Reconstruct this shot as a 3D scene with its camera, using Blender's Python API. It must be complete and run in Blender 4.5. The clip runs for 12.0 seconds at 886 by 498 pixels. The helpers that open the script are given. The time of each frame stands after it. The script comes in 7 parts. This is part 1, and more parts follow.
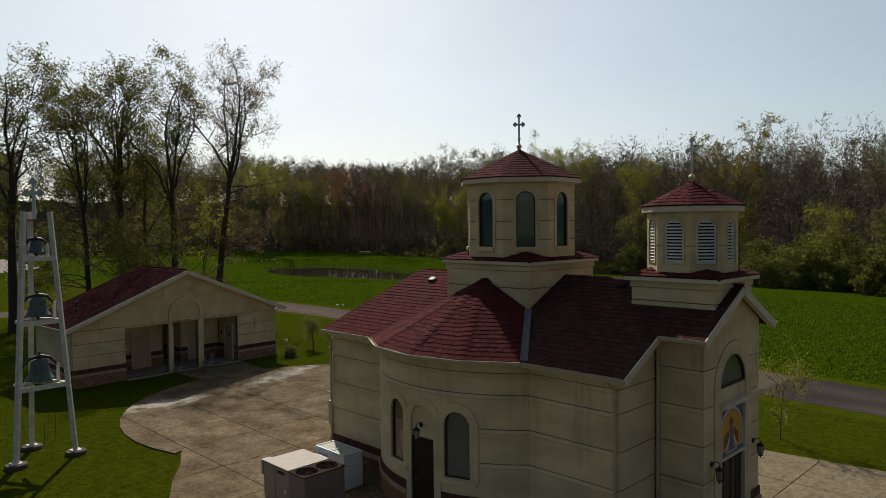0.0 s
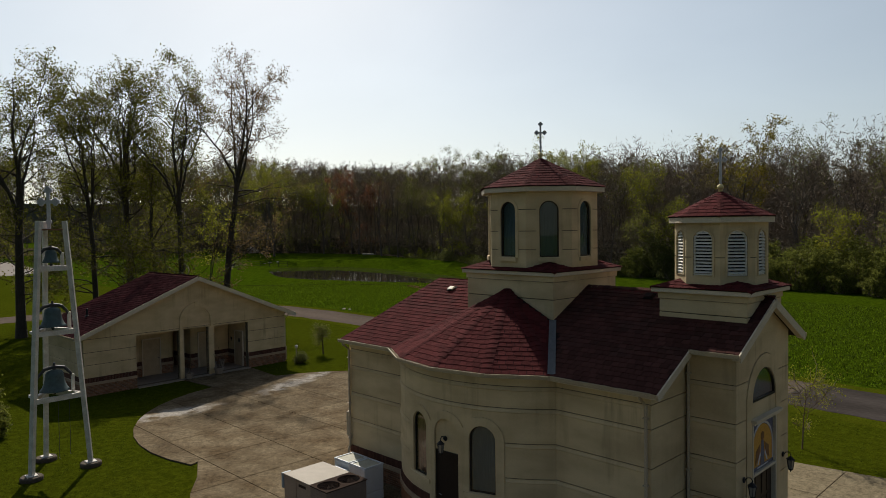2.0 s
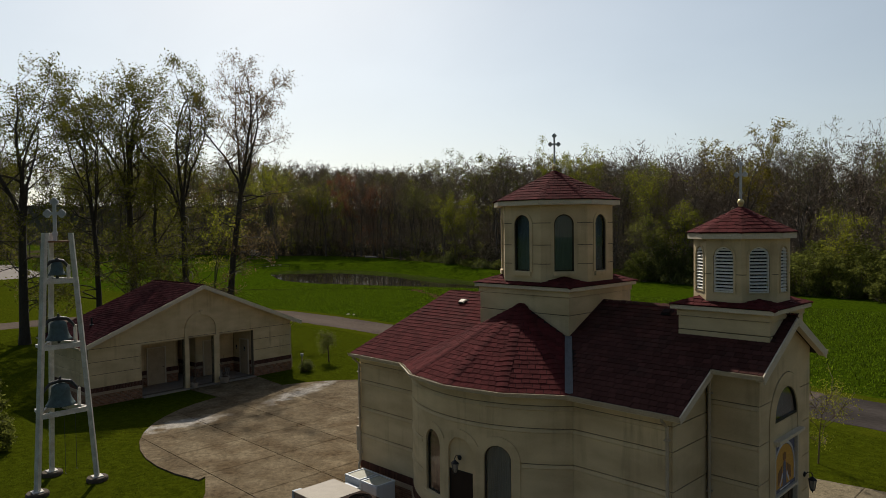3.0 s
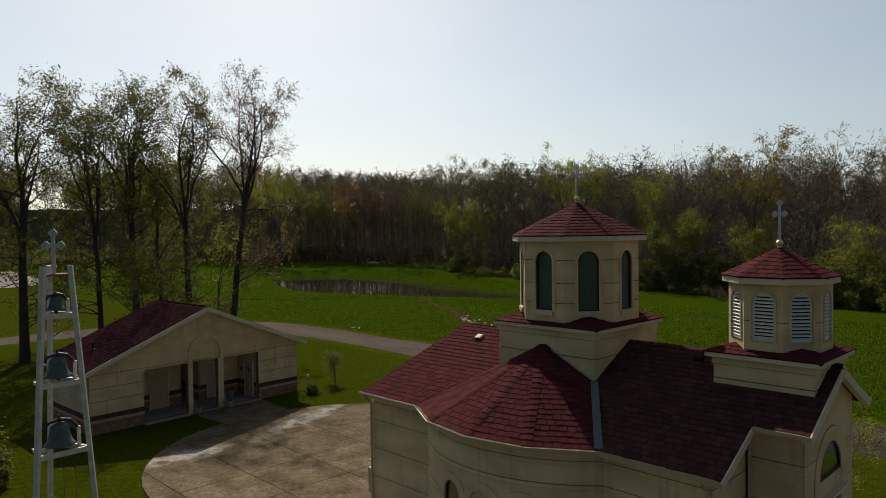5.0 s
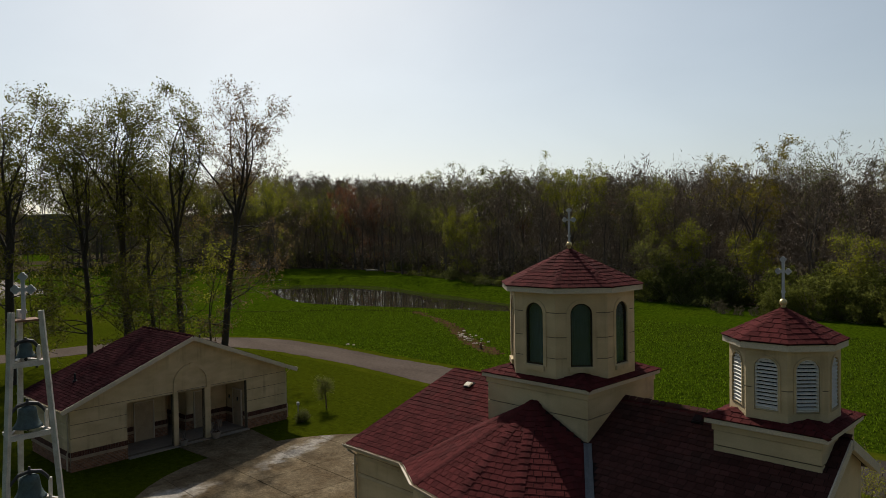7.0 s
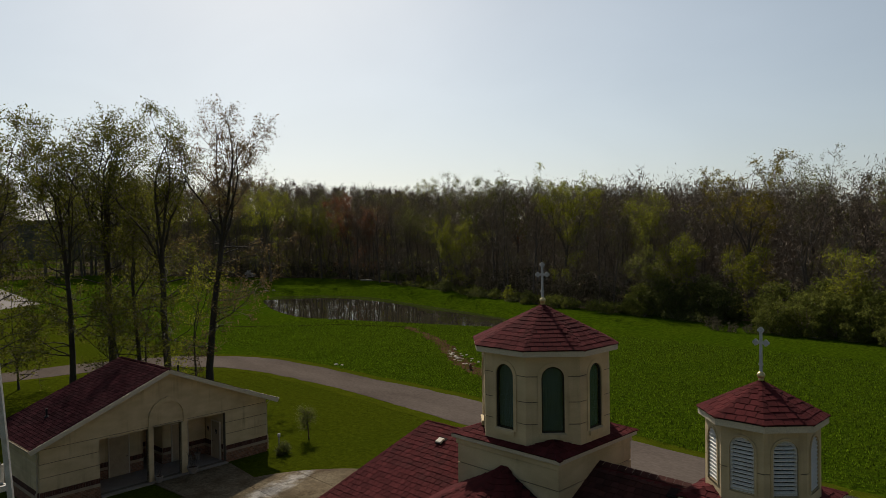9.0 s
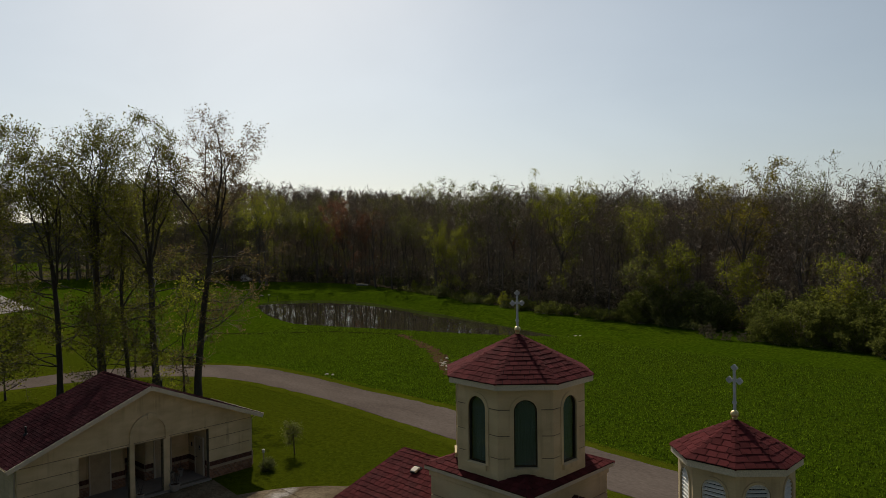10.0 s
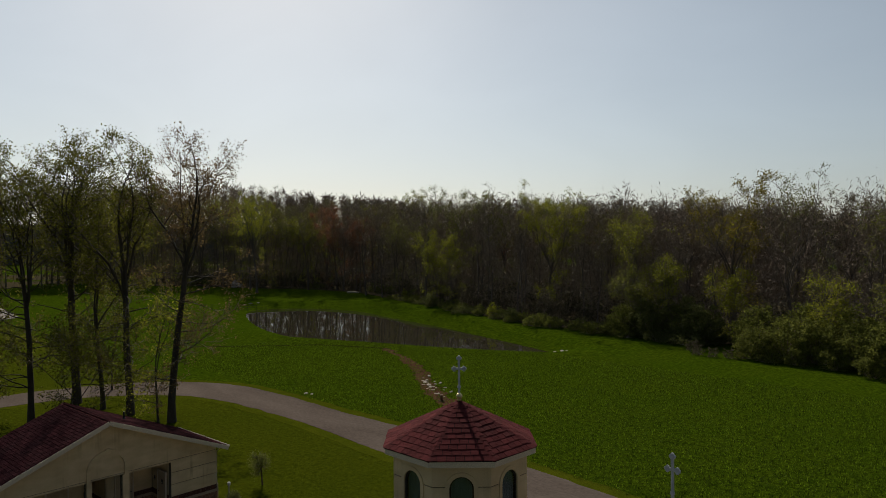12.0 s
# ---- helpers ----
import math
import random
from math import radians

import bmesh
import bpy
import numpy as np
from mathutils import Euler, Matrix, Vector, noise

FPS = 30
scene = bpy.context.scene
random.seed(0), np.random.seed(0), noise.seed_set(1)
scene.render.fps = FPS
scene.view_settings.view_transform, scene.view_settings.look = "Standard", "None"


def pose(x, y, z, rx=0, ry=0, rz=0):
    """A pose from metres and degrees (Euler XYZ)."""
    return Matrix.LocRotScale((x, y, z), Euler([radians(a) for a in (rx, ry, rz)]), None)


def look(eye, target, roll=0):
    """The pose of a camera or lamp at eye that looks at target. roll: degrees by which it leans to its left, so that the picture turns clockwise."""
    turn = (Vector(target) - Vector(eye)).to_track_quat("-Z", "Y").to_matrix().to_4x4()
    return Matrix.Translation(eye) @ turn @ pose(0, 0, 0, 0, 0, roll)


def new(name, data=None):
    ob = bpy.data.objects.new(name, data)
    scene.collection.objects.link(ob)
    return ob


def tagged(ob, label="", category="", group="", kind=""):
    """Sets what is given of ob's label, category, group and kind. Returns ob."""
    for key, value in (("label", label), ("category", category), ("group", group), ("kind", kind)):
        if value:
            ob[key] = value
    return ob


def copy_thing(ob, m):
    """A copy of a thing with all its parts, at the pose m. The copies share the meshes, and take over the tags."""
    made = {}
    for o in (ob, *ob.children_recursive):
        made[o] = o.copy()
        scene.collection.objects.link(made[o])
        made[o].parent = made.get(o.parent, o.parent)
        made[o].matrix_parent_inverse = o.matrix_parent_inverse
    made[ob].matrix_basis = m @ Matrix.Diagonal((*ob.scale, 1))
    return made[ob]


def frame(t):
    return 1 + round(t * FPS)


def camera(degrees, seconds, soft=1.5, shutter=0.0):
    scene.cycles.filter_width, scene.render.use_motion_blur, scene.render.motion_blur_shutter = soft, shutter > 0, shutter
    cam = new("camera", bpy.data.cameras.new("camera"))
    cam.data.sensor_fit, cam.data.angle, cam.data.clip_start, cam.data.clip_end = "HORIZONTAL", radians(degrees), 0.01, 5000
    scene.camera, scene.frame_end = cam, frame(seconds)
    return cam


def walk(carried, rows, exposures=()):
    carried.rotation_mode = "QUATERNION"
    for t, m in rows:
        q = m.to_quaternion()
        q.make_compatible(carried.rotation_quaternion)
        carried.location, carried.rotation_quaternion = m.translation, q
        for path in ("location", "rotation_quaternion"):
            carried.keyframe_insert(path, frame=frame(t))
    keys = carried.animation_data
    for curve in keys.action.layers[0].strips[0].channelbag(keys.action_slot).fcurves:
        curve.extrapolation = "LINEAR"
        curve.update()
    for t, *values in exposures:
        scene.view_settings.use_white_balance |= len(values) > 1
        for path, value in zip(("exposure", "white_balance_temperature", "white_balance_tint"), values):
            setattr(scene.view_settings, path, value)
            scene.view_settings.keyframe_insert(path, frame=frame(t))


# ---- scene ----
cam = camera(65.4, 12.0, soft=0.75)
PATH = [
    (0, (0.556, -0.068, 8.198), (-0.857, 1.346, 8.131), -0.6),
    (0.5, (0.441, -0.155, 8.242), (-0.97, 1.26, 8.175), -0.6),
    (1, (0.316, -0.238, 8.255), (-1.097, 1.176, 8.191), -0.6),
    (1.5, (0.126, -0.284, 8.355), (-1.288, 1.129, 8.29), -0.7),
    (2, (-0.083, -0.323, 8.475), (-1.498, 1.089, 8.411), -0.7),
    (2.5, (-0.298, -0.313, 8.625), (-1.715, 1.097, 8.565), -0.6),
    (3, (-0.576, -0.32, 8.85), (-1.994, 1.09, 8.79), -0.7),
    (5, (-1.631, 0.107, 9.856), (-3.052, 1.513, 9.802), -0.8),
    (5.5, (-1.809, 0.327, 10.148), (-3.23, 1.734, 10.096), -0.7),
    (6, (-1.954, 0.579, 10.446), (-3.373, 1.988, 10.397), -0.7),
    (6.5, (-2.042, 0.883, 10.791), (-3.462, 2.292, 10.742), -0.8),
    (7, (-2.071, 1.128, 11.143), (-3.492, 2.535, 11.096), -0.9),
    (9, (-2.054, 2.304, 12.516), (-3.471, 3.715, 12.483), -0.8),
    (9.5, (-1.962, 2.659, 12.85), (-3.377, 4.071, 12.82), -0.7),
    (10, (-1.829, 3.071, 13.199), (-3.243, 4.485, 13.172), -0.7),
    (10.5, (-1.637, 3.471, 13.582), (-3.049, 4.888, 13.556), -0.8),
    (11, (-1.55, 4.054, 13.924), (-2.96, 5.472, 13.901), -0.7),
    (11.5, (-1.419, 4.425, 14.303), (-2.828, 5.844, 14.281), -0.8),
    (12, (-1.348, 4.721, 14.744), (-2.755, 6.142, 14.723), -0.4),
]
walk(cam, [(t, look(eye, target, roll)) for t, eye, target, roll in PATH], [(0, -0.02), (6.5, -0.1), (10, -0.24), (12, -0.32)])
HAZE, HAZE_POWER, HAZE_LIFT, CLEAR = (4.8, 5.3, 5.4), 0.95, 0.7, 0.48
SUN_AZ, SUN_EL = radians(149.5), radians(38)

# ---- light ----
world = bpy.data.worlds.new("sky")
scene.world = world
world.use_nodes = True
wn = world.node_tree
sky = wn.nodes.new("ShaderNodeTexSky")
sky.sky_type = "NISHITA"
sky.sun_disc = False
sky.sun_elevation = SUN_EL
sky.sun_rotation = (math.pi / 2 - SUN_AZ) % (2 * math.pi)
sky.altitude, sky.air_density, sky.dust_density, sky.ozone_density = 250, 1.0, 1.5, 1.0


def world_math(op, a, b=None):
    node = wn.nodes.new("ShaderNodeMath")
    node.operation = op
    for k, v in ((0, a), (1, b)):
        if isinstance(v, (int, float)):
            node.inputs[k].default_value = v
        elif v is not None:
            wn.links.new(v, node.inputs[k])
    return node.outputs[0]


# spring haze: brightest towards the sun and the horizon, thin overhead and away from the sun
to_sun = Vector((math.cos(SUN_AZ) * math.cos(SUN_EL), math.sin(SUN_AZ) * math.cos(SUN_EL), math.sin(SUN_EL)))
wco = wn.nodes.new("ShaderNodeTexCoord")
dot = wn.nodes.new("ShaderNodeVectorMath")
dot.operation = "DOT_PRODUCT"
dot.inputs[1].default_value = to_sun
wn.links.new(wco.outputs["Generated"], dot.inputs[0])
wsep = wn.nodes.new("ShaderNodeSeparateXYZ")
wn.links.new(wco.outputs["Generated"], wsep.inputs[0])
low = world_math("SUBTRACT", 1.0, world_math("MULTIPLY", world_math("MAXIMUM", wsep.outputs[2], 0.0), HAZE_LIFT))
veil = world_math("MULTIPLY", world_math("POWER", world_math("MAXIMUM", dot.outputs["Value"], 0.0), HAZE_POWER), low)
# faint high cirrus in the haze
wisp = wn.nodes.new("ShaderNodeTexNoise")
wisp.inputs["Scale"].default_value, wisp.inputs["Detail"].default_value, wisp.inputs["Distortion"].default_value = 2.2, 7, 0.6
lay = wn.nodes.new("ShaderNodeMapping")
lay.inputs["Scale"].default_value, lay.inputs["Rotation"].default_value = (1, 2.2, 3.4), (0.3, 0.2, 0.5)
wn.links.new(wco.outputs["Generated"], lay.inputs[0])
wn.links.new(lay.outputs[0], wisp.inputs["Vector"])
thin = wn.nodes.new("ShaderNodeMapRange")
thin.inputs[1].default_value, thin.inputs[2].default_value, thin.inputs[3].default_value, thin.inputs[4].default_value = 0.38, 0.66, 0.965, 1.045
wn.links.new(wisp.outputs[0], thin.inputs[0])
veil = world_math("MULTIPLY", veil, thin.outputs[0])
haze = wn.nodes.new("ShaderNodeVectorMath")
haze.operation = "SCALE"
haze.inputs[0].default_value = HAZE
wn.links.new(veil, haze.inputs["Scale"])
dim = wn.nodes.new("ShaderNodeVectorMath")
dim.operation = "SCALE"
dim.inputs["Scale"].default_value = CLEAR
wn.links.new(sky.outputs[0], dim.inputs[0])
both = wn.nodes.new("ShaderNodeVectorMath")
both.operation = "ADD"
wn.links.new(haze.outputs[0], both.inputs[0])
wn.links.new(dim.outputs[0], both.inputs[1])
wn.links.new(both.outputs[0], wn.nodes["Background"].inputs[0])
wn.nodes["Background"].inputs[1].default_value = 0.10
sun = new("sun", bpy.data.lights.new("sun", "SUN"))
sun.data.energy, sun.data.angle, sun.data.color = 4.8, radians(0.6), (1.0, 0.93, 0.82)
sun.matrix_world = look(to_sun * 300, (0, 0, 0))


# ---- materials ----
def mat(name, colour, rough=0.8, second=None, scale=3.0, amount=0.5, bump=0.2, fine=40.0, metal=0.0, random_by="", spread=0.25, stretch=(1, 1, 1), spec=0.2, streak=0.0, grit=0.175):
    """A procedural surface: two colours mixed by broad noise, darkened a little by fine grain, with bump; random_by varies single pieces."""
    m = bpy.data.materials.new(name)
    m.use_nodes = True
    n, link = m.node_tree.nodes, m.node_tree.links.new
    bsdf = n["Principled BSDF"]
    co = n.new("ShaderNodeTexCoord")
    mp = n.new("ShaderNodeMapping")
    mp.inputs["Scale"].default_value = stretch
    link(co.outputs["Object"], mp.inputs[0])
    broad, grain = n.new("ShaderNodeTexNoise"), n.new("ShaderNodeTexNoise")
    for node, s, d in ((broad, scale, 6), (grain, fine, 4)):
        node.inputs["Scale"].default_value, node.inputs["Detail"].default_value = s, d
        link(mp.outputs[0], node.inputs["Vector"])
    ramp = n.new("ShaderNodeMapRange")
    ramp.inputs[1].default_value, ramp.inputs[2].default_value = 0.35, 0.68
    link(broad.outputs[0], ramp.inputs[0])
    mix = n.new("ShaderNodeMix")
    mix.data_type = "RGBA"
    mix.inputs[6].default_value = (*colour, 1)
    mix.inputs[7].default_value = (*(second or [c * 0.7 for c in colour]), 1)
    times = n.new("ShaderNodeMath")
    times.operation = "MULTIPLY"
    times.inputs[1].default_value = amount
    link(ramp.outputs[0], times.inputs[0])
    link(times.outputs[0], mix.inputs[0])
    hsv = n.new("ShaderNodeHueSaturation")
    link(mix.outputs[2], hsv.inputs["Color"])
    val = n.new("ShaderNodeMapRange")
    val.inputs[1].default_value, val.inputs[2].default_value = 0.3, 0.7
    val.inputs[3].default_value, val.inputs[4].default_value = 1 - grit, 1 + grit * 0.85
    link(grain.outputs[0], val.inputs[0])
    out = val.outputs[0]
    if random_by:
        src = n.new("ShaderNodeObjectInfo").outputs["Random"] if random_by == "object" else n.new("ShaderNodeNewGeometry").outputs["Random Per Island"]
        r = n.new("ShaderNodeMapRange")
        r.inputs[3].default_value, r.inputs[4].default_value = 1 - spread, 1 + spread
        link(src, r.inputs[0])
        both = n.new("ShaderNodeMath")
        both.operation = "MULTIPLY"
        link(out, both.inputs[0])
        link(r.outputs[0], both.inputs[1])
        out = both.outputs[0]
    if streak:
        down = n.new("ShaderNodeMapping")
        down.inputs["Scale"].default_value = (3.2, 3.2, 0.22)
        link(co.outputs["Object"], down.inputs[0])
        t = n.new("ShaderNodeTexNoise")
        t.inputs["Scale"].default_value, t.inputs["Detail"].default_value = 1.6, 7
        link(down.outputs[0], t.inputs["Vector"])
        r = n.new("ShaderNodeMapRange")
        r.inputs[1].default_value, r.inputs[2].default_value = 0.5, 0.75
        r.inputs[3].default_value, r.inputs[4].default_value = 1.0, 1.0 - streak
        link(t.outputs[0], r.inputs[0])
        where = n.new("ShaderNodeTexNoise")
        where.inputs["Scale"].default_value, where.inputs["Detail"].default_value = 0.7, 3
        link(co.outputs["Object"], where.inputs["Vector"])
        wr = n.new("ShaderNodeMapRange")
        wr.inputs[1].default_value, wr.inputs[2].default_value = 0.48, 0.7
        wr.inputs[3].default_value, wr.inputs[4].default_value = 0.1, 1.0
        link(where.outputs[0], wr.inputs[0])
        fade = n.new("ShaderNodeMix")
        fade.data_type = "FLOAT"
        fade.inputs[2].default_value = 1.0
        link(wr.outputs[0], fade.inputs[0])
        link(r.outputs[0], fade.inputs[3])
        run = n.new("ShaderNodeMath")
        run.operation = "MULTIPLY"
        link(out, run.inputs[0])
        link(fade.outputs[0], run.inputs[1])
        out = run.outputs[0]
    link(out, hsv.inputs["Value"])
    link(hsv.outputs[0], bsdf.inputs["Base Color"])
    bsdf.inputs["Roughness"].default_value, bsdf.inputs["Metallic"].default_value = rough, metal
    bsdf.inputs["Specular IOR Level"].default_value = spec
    if bump:
        b = n.new("ShaderNodeBump")
        b.inputs["Strength"].default_value, b.inputs["Distance"].default_value = bump, 0.02
        link(grain.outputs[0], b.inputs["Height"])
        link(b.outputs[0], bsdf.inputs["Normal"])
    return m


STUCCO = mat("stucco", (0.64, 0.505, 0.30), 0.9, (0.45, 0.345, 0.2), 1.3, 0.8, 0.35, 45, stretch=(0.6, 0.6, 1.4), spec=0.15, streak=0.45, grit=0.06)
STUCCO_GROOVE = mat("stucco_joint", (0.16, 0.128, 0.085), 0.95, bump=0)
TRIM = mat("trim_paint", (0.6, 0.52, 0.39), 0.6, (0.5, 0.43, 0.31), 2, 0.5, 0.1)
BAND_DARK = mat("dark_brick", (0.095, 0.04, 0.026), 0.85, (0.07, 0.03, 0.02), 6, 0.6, 0.3, random_by="island", spread=0.25)
BRICK = mat("brick", (0.25, 0.125, 0.07), 0.9, (0.18, 0.09, 0.052), 5, 0.6, 0.3, random_by="island", spread=0.3)
LEDGE = mat("ledge_stone", (0.4, 0.3, 0.2), 0.85, (0.3, 0.21, 0.14), 3, 0.6, 0.2, spec=0.1)
MORTAR = mat("mortar", (0.32, 0.27, 0.21), 0.95, bump=0.1)
SHINGLE_A = mat("shingle_joined", (0.094, 0.0195, 0.0195), 0.95, (0.06, 0.0195, 0.0185), 1.8, 0.7, 0.5, 120, random_by="island", spread=0.2, spec=0.04)
SHINGLE_O = mat("shingle_single", (0.094, 0.0195, 0.0195), 0.95, (0.06, 0.0195, 0.0185), 1.8, 0.7, 0.5, 120, random_by="object", spread=0.2, spec=0.04)
# right nave slope: greyish mossy mottling, with the tower's shade darkened into the colour
MOSS_SHADE_A = mat("shingle_moss_shade_joined", (0.072, 0.0285, 0.0235), 0.95, (0.051, 0.0275, 0.0225), 1.6, 0.7, 0.5, 120, random_by="island", spread=0.22, spec=0.05)
MOSS_SHADE_O = mat("shingle_moss_shade_single", (0.072, 0.0285, 0.0235), 0.95, (0.051, 0.0275, 0.0225), 1.6, 0.7, 0.5, 120, random_by="object", spread=0.22, spec=0.05)
# darker, browner tabs for the annex roof
SHINGLE_ANNEX = mat("shingle_annex", (0.036, 0.0135, 0.0155), 0.95, (0.024, 0.0125, 0.0135), 1.2, 0.8, 0.5, 120, random_by="island", spread=0.3, spec=0.0)
UNDERLAY = mat("roof_underlay", (0.016, 0.008, 0.008), 0.95, bump=0)
GUTTER = mat("gutter_paint", (0.44, 0.37, 0.265), 0.5, (0.34, 0.28, 0.2), 3, 0.5, 0.05)
FLASHING = mat("flashing_metal", (0.3, 0.32, 0.34), 0.55, metal=0.5, scale=4)
CROSS = mat("cross_metal", (0.5, 0.5, 0.51), 0.6, metal=0.0, bump=0.05)
BRASS = mat("gilt_ball", (0.75, 0.6, 0.3), 0.35, metal=0.6, bump=0.02)
WHITE = mat("white_paint", (0.64, 0.61, 0.56), 0.6, (0.38, 0.33, 0.27), 4, 0.6, 0.1, streak=0.25)
LOUVER = mat("louver_white", (0.78, 0.74, 0.66), 0.6, (0.64, 0.6, 0.53), 5, 0.4, 0.05)
DARK = mat("dark_metal", (0.02, 0.02, 0.022), 0.5, bump=0.05)
DOOR_DARK = mat("dark_door", (0.028, 0.018, 0.014), 0.5, bump=0.05)
FRAME_DARK = mat("window_frame_dark", (0.035, 0.028, 0.022), 0.5, bump=0)
DOOR_TAN = mat("tan_door", (0.46, 0.36, 0.23), 0.6, bump=0.05)
BELL = mat("bell_patina", (0.095, 0.135, 0.135), 0.6, (0.06, 0.075, 0.075), 8, 0.6, 0.2, metal=0.5)
IRON = mat("bell_iron", (0.05, 0.05, 0.052), 0.6, bump=0.2)
RUST = mat("rusty_wood", (0.2, 0.1, 0.06), 0.8, bump=0.3)
FOOTING = mat("footing_concrete", (0.3, 0.25, 0.2), 0.9, bump=0.4)
FOOTING_OLD = mat("weathered_footing", (0.1, 0.078, 0.058), 0.95, (0.055, 0.042, 0.03), 4, 0.6, 0.4)
JOINT = mat("joint_dirt", (0.05, 0.034, 0.022), 1.0, bump=0)
ASPHALT = mat("road_gravel", (0.062, 0.053, 0.048), 0.98, (0.036, 0.031, 0.028), 0.35, 0.8, 0.7, 9, stretch=(0.35, 1, 1), spec=0.0)
DRIVE_GRAVEL = mat("drive_gravel", (0.116, 0.093, 0.077), 0.98, (0.078, 0.061, 0.05), 0.35, 0.8, 0.7, 9, stretch=(0.35, 1, 1), spec=0.0)
SOIL = mat("bare_soil", (0.062, 0.03, 0.017), 0.95, (0.09, 0.056, 0.034), 1.3, 0.5, 0.8, 8, spec=0.0)
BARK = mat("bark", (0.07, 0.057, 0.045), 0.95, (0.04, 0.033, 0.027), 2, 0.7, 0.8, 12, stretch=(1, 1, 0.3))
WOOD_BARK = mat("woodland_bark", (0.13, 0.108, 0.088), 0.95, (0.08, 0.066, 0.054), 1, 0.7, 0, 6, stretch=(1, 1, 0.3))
TWIG = mat("twig_bark", (0.23, 0.18, 0.132), 0.95, bump=0, random_by="island", spread=0.3)
UNIT_TAN = mat("unit_sheet_metal", (0.33, 0.25, 0.19), 0.6, (0.27, 0.2, 0.155), 3, 0.5, 0.05)
UNIT_TOP = mat("unit_top", (0.27, 0.225, 0.165), 0.6, (0.22, 0.18, 0.13), 4, 0.6, 0.05)
UNIT_DARK = mat("unit_grille", (0.055, 0.04, 0.033), 0.95, bump=0.3, spec=0.0)
UNIT_BROWN = mat("unit_brown_panel", (0.27, 0.2, 0.16), 0.6, (0.21, 0.155, 0.125), 3, 0.6, 0.1)
UNIT_INLAY = mat("unit_top_inlay", (0.42, 0.41, 0.33), 0.7, (0.3, 0.29, 0.22), 3, 0.7, 0.1)
UNIT_WHITE = mat("unit_white", (0.55, 0.58, 0.6), 0.5, (0.45, 0.47, 0.48), 4, 0.4, 0.05)
GREYBOX = mat("grey_box", (0.3, 0.34, 0.37), 0.5, bump=0.05)
GOLD = mat("mosaic_gold", (0.62, 0.33, 0.06), 0.5, (0.4, 0.2, 0.04), 30, 0.7, 0.1, 120)
MOSAIC_BLUE = mat("mosaic_blue", (0.10, 0.105, 0.17), 0.5, (0.16, 0.16, 0.21), 40, 0.6, 0.1, 120)
MOSAIC_WHITE = mat("mosaic_white", (0.6, 0.58, 0.6), 0.5, bump=0.1, fine=120)
MOSAIC_BROWN = mat("mosaic_brown", (0.2, 0.09, 0.04), 0.5, bump=0.1, fine=120)
CURTAIN = mat("curtain", (0.5, 0.24, 0.16), 0.9, (0.25, 0.1, 0.07), 3, 0.7, 0, stretch=(3, 3, 0.8))
STEM = mat("sapling_bark", (0.12, 0.09, 0.07), 0.9, bump=0.3)


def leaf_mat(name, colour, spread=0.35):
    m = mat(name, colour, 0.7, [c * 0.6 for c in colour], 0.5, 0.5, 0, 6, random_by="island", spread=spread, spec=0.05)
    n, link = m.node_tree.nodes, m.node_tree.links.new
    bsdf, out = n["Principled BSDF"], n["Material Output"]
    thin, add = n.new("ShaderNodeBsdfTranslucent"), n.new("ShaderNodeMixShader")
    add.inputs[0].default_value = 0.5
    hue = [x for x in n if x.bl_idname == "ShaderNodeHueSaturation"][0]
    link(hue.outputs[0], thin.inputs[0])
    link(bsdf.outputs[0], add.inputs[1])
    link(thin.outputs[0], add.inputs[2])
    link(add.outputs[0], out.inputs["Surface"])
    return m


